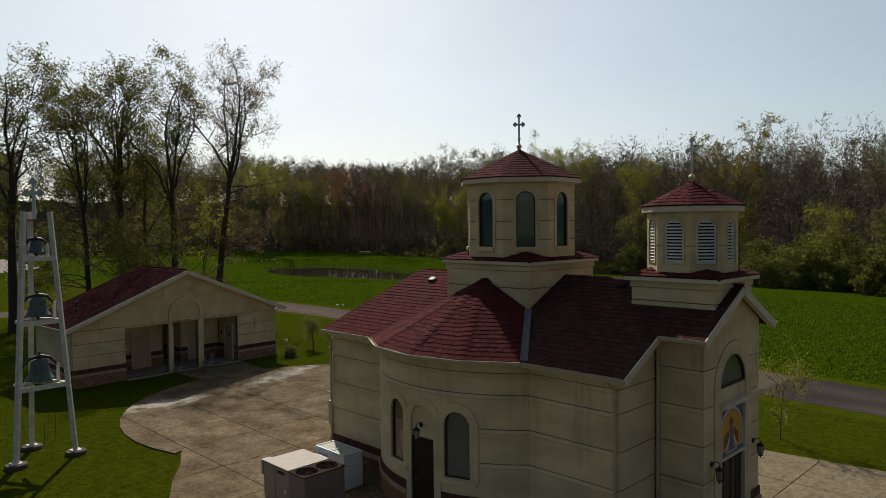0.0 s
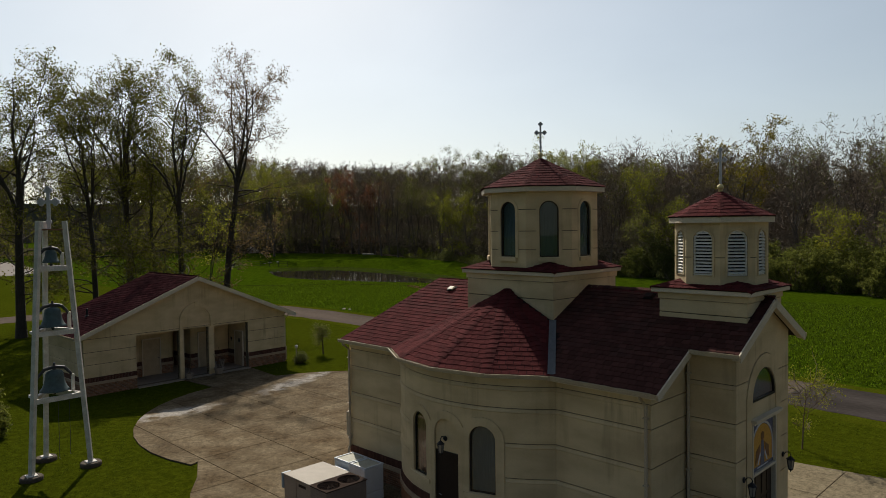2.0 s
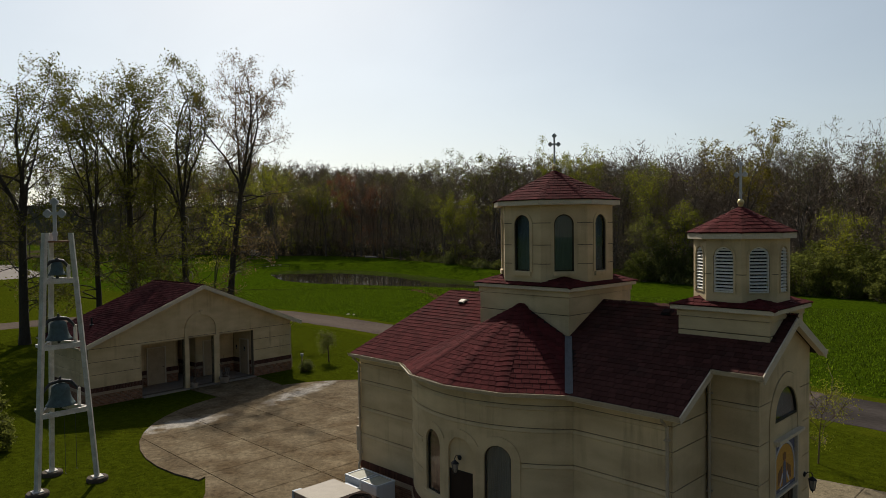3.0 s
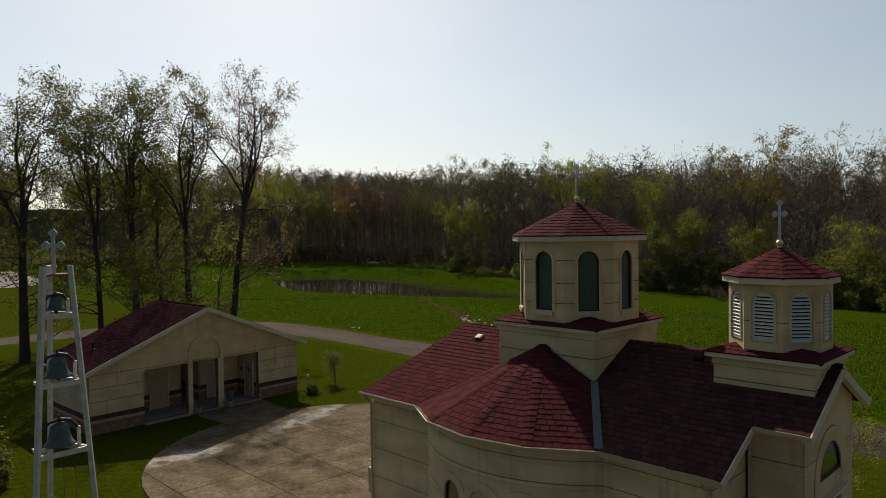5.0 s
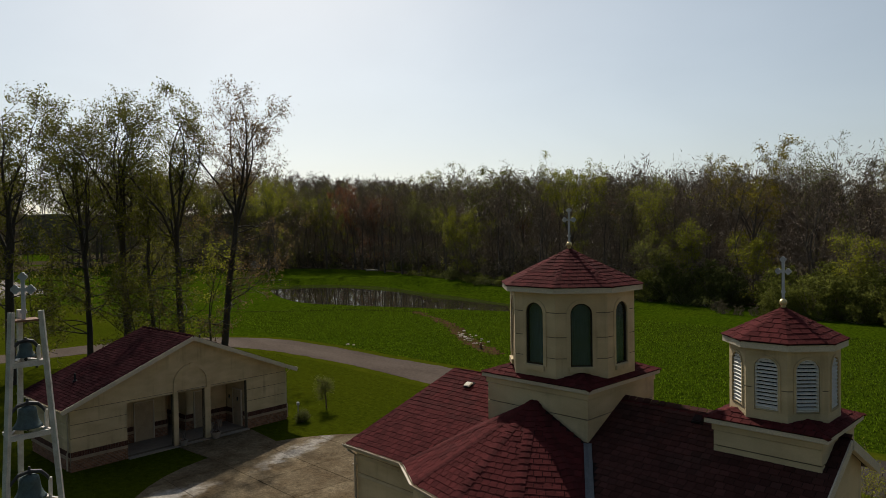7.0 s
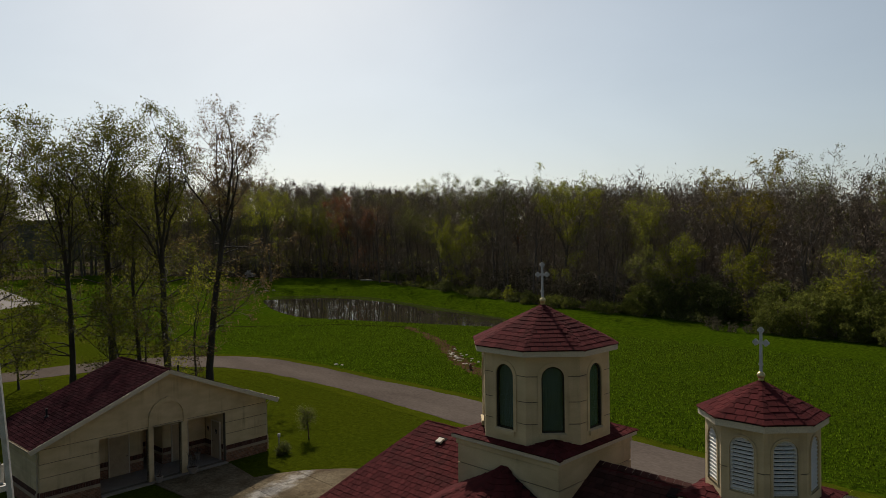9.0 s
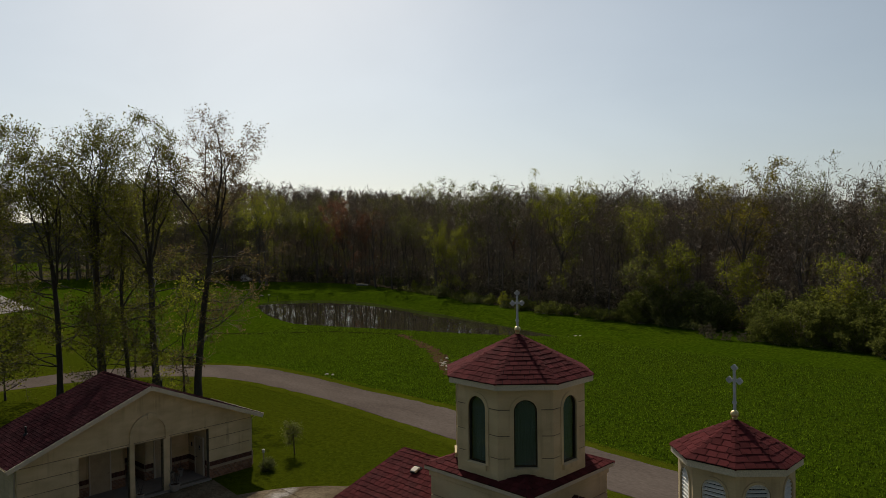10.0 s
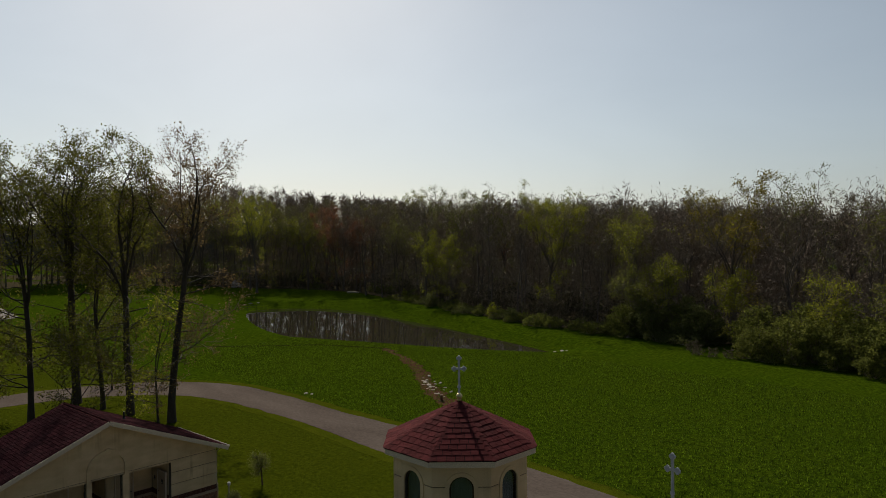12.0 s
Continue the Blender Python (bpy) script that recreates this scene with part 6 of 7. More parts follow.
ribbon("dirt_track", [(-74, 66.5), (-69, 64.5), (-63.5, 61.5), (-57.5, 57.8), (-52, 53.6), (-46, 50), (-43, 48.5)], [0.4, 1.0, 1.2, 1.5, 1.7, 1.5, 0.8], 0.03, SOIL, "bare reddish soil track worn into the meadow", "path", wobble=0.5, step=0.6)

ribbon("furrow", [(-112, 44), (-104, 47.5), (-95.5, 50.6), (-89, 57), (-84, 62.2), (-77.5, 65.2), (-73, 66.6)], [0.3, 0.5, 0.6, 0.6, 0.6, 0.6, 0.3], 0.03, FURROW, "dark trodden line through the meadow grass", "path", step=0.8, wobble=0.2, seed=8)


# pale stones on the soil track, by the drive and at the pond's tip
def stone(x, y, r, seed):
    rng = random.Random(seed)
    bm = bmesh.new()
    bmesh.ops.create_icosphere(bm, subdivisions=2, radius=r)
    for v in bm.verts:
        v.co *= rng.uniform(0.8, 1.15)
        v.co.z *= 0.5
    z = ground_z(x, y)
    ob = part("stone", bm, ROCK)
    ob.matrix_basis = pose(x, y, z + r * 0.2, 0, 0, rng.uniform(0, 360)) @ Matrix.Diagonal((1.5, 0.9, 1, 1))
    return tagged(ob, "pale weathered stone lying in the meadow", "stone", "stones in the meadow")


for k, (x, y, r) in enumerate(((-52.0, 53.7, 0.42), (-53.2, 54.4, 0.3), (-51.2, 53.1, 0.34), (-50.2, 52.4, 0.28), (-52.6, 53.5, 0.22), (-48.6, 51.7, 0.25), (-51.0, 52.5, 0.2), (-58.2, 43.0, 0.3), (-57.5, 43.2, 0.25), (-58.0, 84.0, 0.32), (-57.2, 84.6, 0.38), (-56.4, 84.5, 0.25), (-151.2, 88.5, 0.4), (-152.2, 90.6, 0.5), (-152, 92.6, 0.4))):
    stone(x, y, r * 0.65, k)
scatter = random.Random(21)
for k in range(18):
    f = scatter.uniform(0, 1) ** 0.7
    stone(-56.5 + 9.5 * f + scatter.gauss(0, 0.35), 57.0 - 6.0 * f + scatter.gauss(0, 0.45), scatter.uniform(0.09, 0.2), 40 + k)

# the concrete yard in slabs
YARD = [(-24.06, 10.85)]
for k in range(0, 33):
    a = radians(-71.5 - k * 8.6)
    YARD.append((-26.6 + 8.45 * math.cos(a), 18.55 + 8.45 * math.sin(a)))
YARD = YARD[:31] + [(-21.5, 25.4), (-8.8, 25.3), (-5, 25.8), (6, 27.2), (16, 28), (16, 2), (-10, 2), (-15.5, 5.5), (-18.5, 7.6), (-20.1, 8.7), (-21.4, 9.35), (-22.6, 10.15)]


def clipped(poly, lo, hi, axis):
    for bound, sign in ((lo, 1), (hi, -1)):
        out = []
        for p, q in zip(poly, poly[1:] + poly[:1]):
            a, b = sign * (p[axis] - bound), sign * (q[axis] - bound)
            if a >= 0:
                out.append(p)
            if a * b < 0:
                t = a / (a - b)
                out.append((p[0] + (q[0] - p[0]) * t, p[1] + (q[1] - p[1]) * t))
        poly = out
        if not poly:
            return poly
    return poly


yard = thing("pavement", Matrix.Identity(4), "tan concrete yard in large jointed slabs", "pavement", kind="structure")
SL, gap = 2.9, 0.015
for i in range(-5, 15):
    for j in range(-6, 6):
        x0, y0 = -24.25 + SL * i, 14.0 + SL * j
        cell = clipped(clipped(YARD, x0 + gap, x0 + SL - gap, 0), y0 + gap, y0 + SL - gap, 1)
        if len(cell) < 3:
            continue
        bm = bmesh.new()
        area = 0.5 * abs(sum(p[0] * q[1] - q[0] * p[1] for p, q in zip(cell, cell[1:] + cell[:1])))
        if area < 0.05:
            bm.free()
            continue
        h = 0.05
        vs = [bm.verts.new((x, y, h)) for x, y in cell]
        f = bm.faces.new(vs)
        down = bmesh.ops.extrude_face_region(bm, geom=[f])
        for g in down["geom"]:
            if isinstance(g, bmesh.types.BMVert):
                g.co.z = -0.05
        part("slab", bm, CONCRETE, yard)
bed = bmesh.new()
bed.faces.new([bed.verts.new((x, y, 0.03)) for x, y in YARD])
bmesh.ops.triangulate(bed, faces=bed.faces[:])
part("joint_bed", bed, JOINT, yard)
bm = bmesh.new()
slab(bm, [(-37.75, 16.6, 0.046), (-34.7, 16.9, 0.046), (-34.3, 20.6, 0.046), (-37.85, 20.9, 0.046)], 0.08)
part("slab", bm, CONCRETE, yard)


# ---- trees ----
def branch_line(rng, start, direction, length, r0, r1, n, bend, lift):
    pts, d, p = [np.array(start)], np.array(direction, float), np.array(start, float)
    for k in range(n):
        d = d + rng.normal(0, bend, 3) + np.array([0, 0, lift])
        d /= np.linalg.norm(d)
        p = p + d * length / n
        pts.append(p)
    return np.array(pts), np.linspace(r0, r1, n + 1)


def tube_arrays(lines, sides):
    V, T, base = [], [], 0
    ang = np.arange(sides) * 2 * np.pi / sides
    for pts, rad in lines:
        n = len(pts)
        d = np.gradient(pts, axis=0)
        d /= np.linalg.norm(d, axis=1)[:, None] + 1e-9
        ref = np.where(np.abs(d[:, 2:3]) > 0.9, np.array([[1.0, 0, 0]]), np.array([[0, 0, 1.0]]))
        s = np.cross(d, ref)
        s /= np.linalg.norm(s, axis=1)[:, None] + 1e-9
        t = np.cross(s, d)
        ring = pts[:, None] + rad[:, None, None] * (s[:, None] * np.cos(ang)[None, :, None] + t[:, None] * np.sin(ang)[None, :, None])
        V.append(ring.reshape(-1, 3))
        i = base + np.arange(n * sides).reshape(n, sides)
        a, b, c, e = i[:-1], np.roll(i, -1, 1)[:-1], np.roll(i, -1, 1)[1:], i[1:]
        T += [np.stack([a, b, c], -1).reshape(-1, 3), np.stack([a, c, e], -1).reshape(-1, 3)]
        base += n * sides
    return np.concatenate(V), np.concatenate(T)


def leaf_arrays(rng, at, size, jitter, slim=0.55, upright=0.0):
    """Small diamonds, one by each point."""
    n = len(at)
    c = at + rng.normal(0, jitter, (n, 3))
    a = rng.normal(0, 1, (n, 3)) + [0, 0, upright]
    a /= np.linalg.norm(a, axis=1)[:, None]
    b = np.cross(a, rng.normal(0, 1, (n, 3)))
    b /= np.linalg.norm(b, axis=1)[:, None] + 1e-9
    s = (size * rng.uniform(0.6, 1.4, n))[:, None]
    V = np.stack([c - a * s, c - b * s * slim, c + a * s, c + b * s * slim], 1).reshape(-1, 3)
    i = np.arange(n)[:, None] * 4
    return V, np.concatenate([i + [0, 1, 2], i + [0, 2, 3]])


def twig_arrays(rng, at, dirs, length, width):
    """Thin tapering twigs as narrow triangles in pairs."""
    n = len(at)
    d = dirs + rng.normal(0, 0.45, (n, 3))
    d /= np.linalg.norm(d, axis=1)[:, None]
    s = np.cross(d, rng.normal(0, 1, (n, 3)))
    s /= np.linalg.norm(s, axis=1)[:, None] + 1e-9
    L = (length * rng.uniform(0.5, 1.3, n))[:, None]
    V = np.stack([at - s * width, at + s * width, at + d * L], 1).reshape(-1, 3)
    tips = at + d * L
    return V, np.arange(n * 3).reshape(-1, 3), tips


def grow_tree(seed, height, trunk_r, limbs, spread, first=0.3, forks=2, subs=6, twigs=5, leaves=4, leaf=0.13, sides=6, sub_sides=4, leaf_low=0.0, upright=0.03, twig_len=0.7, twig_w=0.008, light=False, lean=0.35, loose=0.22, tilt=0.45, fork_at=(3, 7), stout=0.42):
    """A small bare-limbed spring tree. Returns wood, then twigs and leaves, as arrays."""
    rng = np.random.default_rng(seed)
    wood, fine = [], []
    trunk, tr = branch_line(rng, (0, 0, -0.1), (0, 0, 1), height * 0.93, trunk_r, trunk_r * 0.12, 12, 0.025, 0.02)
    tr[0] *= 1.2
    wood.append((trunk, tr))
    tops = [(trunk, tr, first)]
    for k in range(forks):
        i = int(rng.integers(*fork_at))
        a = rng.uniform(0, 6.28)
        line, rr = branch_line(rng, trunk[i], (math.cos(a) * tilt, math.sin(a) * tilt, 0.9), height - trunk[i][2], tr[i] * 0.72, tr[i] * 0.1, 9, 0.07, 0.03)
        wood.append((line, rr))
        tops.append((line, rr, 0.12))
    ends = []
    for stem, rr, lo in tops:
        m = max(3, int(limbs * (1 if stem is trunk else 0.7)))
        for k in range(m):
            f = lo + (0.97 - lo) * ((k + rng.uniform(0, 1)) / m) ** (1.0 if light else 1.2)
            x = f * (len(stem) - 1)
            i = min(int(x), len(stem) - 2)
            p = stem[i] + (stem[i + 1] - stem[i]) * (x - i)
            r = rr[i] + (rr[i + 1] - rr[i]) * (x - i)
            a = rng.uniform(0, 6.28)
            length = spread * (0.4 + 0.75 * math.sin(math.pi * min(1.0, f ** 1.15))) * rng.uniform(0.6, 1.2)
            droop = f < 0.33 and not light
            up = lean - 0.2 if droop else lean + 0.75 * f
            line, lr = branch_line(rng, p, (math.cos(a), math.sin(a), up), length, min(r * stout + 0.01, trunk_r * stout * 0.67) * (0.55 if droop else 1.0), 0.012, 3 if light else 6, 0.24 if droop else 0.16, 0.02 if droop else upright * 2)
            wood.append((line, lr))
            for s in range(subs):
                g = rng.uniform(0.25, 1.0)
                y = g * (len(line) - 1)
                j = min(int(y), len(line) - 2)
                q = line[j] + (line[j + 1] - line[j]) * (y - j)
                d = line[j + 1] - line[j]
                d = d / np.linalg.norm(d) + rng.normal(0, 0.55, 3) + [0, 0, 0.15]
                sl, sr = branch_line(rng, q, d / np.linalg.norm(d), length * rng.uniform(0.25, 0.5), max(lr[j] * 0.5, 0.012), 0.006, 3, 0.2, 0.05)
                fine.append((sl, sr))
                ends.append((sl, d / np.linalg.norm(d)))
    at, dr = [], []
    for sl, d in ends:
        for t in range(twigs):
            f = rng.uniform(0.3, 1.0) * (len(sl) - 1)
            j = min(int(f), len(sl) - 2)
            at.append(sl[j] + (sl[j + 1] - sl[j]) * (f - j))
            dr.append(d)
    at, dr = np.array(at), np.array(dr)
    wv, wt = tube_arrays(wood, sides)
    if light:
        a0, a1 = np.array([s[0] for s, _ in fine]), np.array([s[-1] for s, _ in fine])
        side = np.cross(a1 - a0, rng.normal(0, 1, a0.shape))
        side *= 0.035 / (np.linalg.norm(side, axis=1)[:, None] + 1e-9)
        fv, ft = np.stack([a0 - side, a0 + side, a1], 1).reshape(-1, 3), np.arange(len(a0) * 3).reshape(-1, 3)
    else:
        fv, ft = tube_arrays(fine, sub_sides - 1)
    tv, tt, tips = twig_arrays(rng, at, dr, twig_len, twig_w)
    parts = [(fv, ft, 0), (tv, tt, 0)]
    if leaves:
        some = np.repeat(tips, leaves, 0)
        some = some[some[:, 2] > leaf_low]
        lv, lt = leaf_arrays(rng, some, leaf, loose * twig_len + 0.08)
        parts.append((lv, lt, 1))
    V, T, M, base = [], [], [], 0
    for v, t, k in parts:
        V.append(v)
        T.append(t + base)
        M.append(np.full(len(t), k))
        base += len(v)
    return (wv, wt), (np.concatenate(V), np.concatenate(T), np.concatenate(M))


def tree_thing(name, m, grown, leaf_material, label, group, bark=BARK):
    o = thing(name, m, label, "tree", group)
    (wv, wt), (cv, ct, cm) = grown
    mesh_np("trunk", wv, wt, [bark], parent=o, smooth=True)
    mesh_np("crown", cv, ct, [TWIG, leaf_material], cm, parent=o)
    return o


def along_line(line, rad, f):
    x = f * (len(line) - 1)
    i = min(int(x), len(line) - 2)
    d = line[i + 1] - line[i]
    return line[i] + d * (x - i), d / np.linalg.norm(d), rad[i] + (rad[i + 1] - rad[i]) * (x - i)


def grow_broad(seed, height, r, leaders=3, split=(0.36, 0.48), tilt=0.36, width=1.0, side=9, subs=5, twigs=5, leaves=4, leaf=0.11, low=9, low_len=0.16, seg=0.8, twig_len=0.6, twig_w=0.018, clump=0.16, sides=7, far=False, leaf_from=0.0):
    """A broadleaved tree: a trunk that parts into rising leaders, crooked branches, twigs, and leaves in small bunches; thin low branches on the trunk."""
    rng = np.random.default_rng(seed)
    hs = height * rng.uniform(*split)
    wood, fine, ends = [], [], []
    trunk = branch_line(rng, (0, 0, -0.15), (0, 0, 1), hs, r, r * 0.62, max(4, int(hs / 1.6)), 0.035, 0.03)
    trunk[1][0] *= 1.25
    wood.append(trunk)
    tops = []
    for k in range(leaders):
        a = 6.28 * k / max(leaders, 2) + rng.uniform(-0.5, 0.5)
        t = tilt * (0.12 if k == 0 else rng.uniform(0.55, 1.45))
        p, _, pr = along_line(*trunk, 1.0 if k == 0 else rng.uniform(0.72, 1.0))
        length = (height - p[2]) * math.sqrt(1 + t * t) * (0.86 if k == 0 else rng.uniform(0.82, 0.98) - 0.22 * t)
        line = branch_line(rng, p, (math.cos(a) * t, math.sin(a) * t, 1), length, pr * (0.8 if k == 0 else 0.58), 0.02, max(5, int(length / 1.1)), 0.12, 0.012)
        wood.append(line)
        tops.append(line)
    arms = []
    for line in tops:
        for k in range(side):
            f = 0.16 + 0.83 * ((k + rng.uniform(0, 1)) / side) ** 0.85
            p, d, pr = along_line(*line, f)
            a = rng.uniform(0, 6.28)
            length = height * 0.2 * width * (1 - 0.5 * f) * rng.uniform(0.6, 1.2)
            go = d * 0.55 + np.array([math.cos(a), math.sin(a), 0.25])
            arms.append((branch_line(rng, p, go / np.linalg.norm(go), length, min(pr * 0.6, 0.02 + length * 0.016), 0.016, max(3, int(length / seg)), 0.2, 0.06), length))
    for k in range(low):
        p, d, pr = along_line(*trunk, 0.22 + 0.78 * (k + rng.uniform(0, 1)) / low)
        a = rng.uniform(0, 6.28)
        length = height * low_len * rng.uniform(0.55, 1.15)
        arms.append((branch_line(rng, p, (math.cos(a) * 0.95, math.sin(a) * 0.95, 0.25), length, 0.02 + length * 0.009, 0.014, max(3, int(length / seg)), 0.2, -0.005), length))
    for (line, rad), length in arms:
        wood.append((line, rad))
        n = max(2, int(round(subs * rng.uniform(0.7, 1.3))))
        for s in range(n):
            p, d, pr = along_line(line, rad, 1.0 if s == 0 else rng.uniform(0.22, 0.97))
            go = d + rng.normal(0, 0.6, 3) + [0, 0, 0.12]
            go /= np.linalg.norm(go)
            ln = max(0.6, length * rng.uniform(0.22, 0.42))
            sl = branch_line(rng, p, go, ln, max(pr * 0.55, 0.014), 0.008, 3, 0.25, 0.04)
            fine.append(sl)
            ends.append((sl, go))
    at, dr = [], []
    for sl, d in ends:
        for t in range(twigs):
            p, q, _ = along_line(*sl, 1.0 if t == 0 else rng.uniform(0.25, 1.0))
            at.append(p)
            dr.append(q)
    wv, wt = tube_arrays(wood, sides)
    if far:
        a0, a1 = np.array([l[0] for l, _ in fine]), np.array([l[-1] for l, _ in fine])
        across = np.cross(a1 - a0, rng.normal(0, 1, a0.shape))
        across *= twig_w * 1.3 / (np.linalg.norm(across, axis=1)[:, None] + 1e-9)
        fv, ft = np.stack([a0 - across, a0 + across, a1], 1).reshape(-1, 3), np.arange(len(a0) * 3).reshape(-1, 3)
    else:
        fv, ft = tube_arrays(fine, 3)
    tv, tt, tips = twig_arrays(rng, np.array(at), np.array(dr), twig_len, twig_w)
    layers = [(fv, ft, 0), (tv, tt, 0)]
    if leaves:
        some = np.repeat(tips[tips[:, 2] > leaf_from], leaves, 0)
        lv, lt = leaf_arrays(rng, some, leaf, clump)
        layers.append((lv, lt, 1))
    top = max(wv[:, 2].max(), tips[:, 2].max())
    V, T, M, base = [], [], [], 0
    for v, t, k in layers:
        V.append(v)
        T.append(t + base)
        M.append(np.full(len(t), k))
        base += len(v)
    grow = height / top
    return (wv * grow, wt), (np.concatenate(V) * grow, np.concatenate(T), np.concatenate(M))


# the row behind the annex: place, height, trunk radius, leaders, crown width, leaves
YARD_TREES = [
    (-63.0, 14.6, 22.6, 0.40, 6, 1.0, 1, LEAF_YOUNG), (-65.6, 21.1, 22.6, 0.27, 5, 0.9, 2, LEAF_YOUNG), (-70.5, 26.1, 25.6, 0.42, 7, 1.15, 3, LEAF_YOUNG),
    (-66.3, 27.0, 19.0, 0.22, 3, 0.8, 4, LEAF_YOUNG), (-62.5, 27.9, 24.4, 0.34, 5, 0.8, 5, LEAF_YOUNG), (-57.4, 29.3, 24.4, 0.32, 5, 0.72, 6, LEAF_BUFF),
    (-66.0, 8.0, 22.5, 0.36, 6, 1.0, 7, LEAF_YOUNG),
]
for x, y, h, r, n, wide, seed, lm in YARD_TREES:
    late = lm is LEAF_BUFF
    g = grow_broad(seed * 13 + 2, h, r, n, (0.42, 0.54), 0.34, wide, 9, 5, 8, 5, 0.075 if late else 0.092, 20, 0.2, twig_len=0.6, twig_w=0.016, clump=0.2)
    tree_thing("tree", pose(x, y, 0, 0, 0, seed * 47), g, lm, "tall spring tree with pale opening buds and reddish leaves" if late else "tall spring tree with sparse young leaves and dark bark", "trees behind the annex")
tree_thing("tree", pose(-57.9, 28.4, 0), grow_broad(91, 11.0, 0.11, 2, (0.4, 0.5), 0.3, 1.1, 7, 4, 5, 5, 0.09, 5, 0.2), LEAF_YELLOW, "thin young tree close to a larger trunk", "trees behind the annex")
for x, y, h, seed in ((-69.5, 18.0, 10.0, 92), (-74.0, 30.5, 11.5, 93), (-61.5, 23.5, 8.5, 94)):
    tree_thing("tree", pose(x, y, 0), grow_broad(seed, h, 0.1, 3, (0.25, 0.35), 0.5, 1.4, 8, 5, 4, 3, 0.1, 5, 0.24), LEAF_YOUNG, "slight young tree in leaf between the tall trunks", "trees behind the annex")


def wood_top(x):
    """How tall the woods stand along their edge."""
    return float(np.interp(x, [-262, -235, -212, -180, -140, -105, -80, -48, -28, -10], [1.84, 1.66, 1.5, 1.36, 1.25, 1.17, 1.08, 1.06, 1.08, 1.06]))


# the woods: kinds of tree grown once, the front ones single things, the rest one mass
WOOD = dict(split=(0.4, 0.55), seg=1.5, sides=4, far=True, twig_len=0.85, twig_w=0.034, clump=0.35, low=6, low_len=0.13)
KINDS = [
    (grow_broad(101, 21, 0.2, 3, tilt=0.22, width=0.7, side=8, subs=4, twigs=6, leaves=2, leaf=0.13, **WOOD), LEAF_SPRING, "spring woodland tree with a thin veil of leaves"),
    (grow_broad(102, 21, 0.2, 3, tilt=0.22, width=0.7, side=9, subs=4, twigs=7, leaves=0, **WOOD), LEAF_RED, "bare grey-brown woodland tree"),
    (grow_broad(103, 22, 0.17, 2, tilt=0.16, width=0.6, side=11, subs=4, twigs=7, leaves=0, **WOOD), LEAF_RED, "slender bare woodland tree"),
    (grow_broad(104, 20, 0.2, 3, tilt=0.25, width=0.8, side=8, subs=4, twigs=6, leaves=4, leaf=0.13, **WOOD), LEAF_YELLOW, "yellow-green budding woodland tree"),
    (grow_broad(105, 19, 0.18, 3, tilt=0.22, width=0.7, side=8, subs=4, twigs=6, leaves=3, leaf=0.12, **WOOD), LEAF_RED, "red-budded maple in the woods"),
    (grow_broad(106, 20, 0.2, 4, tilt=0.25, width=0.7, side=8, subs=4, twigs=7, leaves=0, **WOOD), LEAF_SPRING, "bare many-branched woodland tree"),
]


def edge_points(step, off, jitter, rng):
    """Places along the wood's edge, off metres into the wood."""
    out, carry = [], 0.0
    for (ax, ay), (bx, by) in zip(EDGE, EDGE[1:]):
        d = np.array([bx - ax, by - ay], float)
        L = np.linalg.norm(d)
        d /= L
        nrm = np.array([-d[1], d[0]])
        s = carry
        while s < L:
            p = np.array([ax, ay]) + d * s + nrm * off + rng.uniform(-jitter, jitter, 2)
            out.append(p)
            s += step * rng.uniform(0.75, 1.25)
        carry = s - L
    return out


rng = np.random.default_rng(7)
protos = []
for grown, lm, label in KINDS:
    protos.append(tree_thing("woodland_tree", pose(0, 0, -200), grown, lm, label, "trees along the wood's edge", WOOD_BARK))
used = set()


def kind_odds(x):
    """Greener at the far end and the middle, red maples by the pond, bare wood past the meadow."""
    if x < -172:
        return [0.38, 0.12, 0.08, 0.26, 0.02, 0.14]
    if x < -135:
        return [0.22, 0.26, 0.2, 0.05, 0.1, 0.17]
    if -125 < x < -85:
        return [0.3, 0.2, 0.14, 0.16, 0.02, 0.18]
    return [0.15, 0.28, 0.24, 0.06, 0.02, 0.25]


def put_tree(k, x, y, s, a, tall=1.0):
    m = pose(x, y, ground_z(x, y), 0, 0, a) @ Matrix.Diagonal((s, s, s * tall, 1))
    if k in used:
        return copy_thing(protos[k], m @ Matrix.Diagonal([1 / v for v in protos[k].scale] + [1]))
    used.add(k)
    protos[k].matrix_basis = m


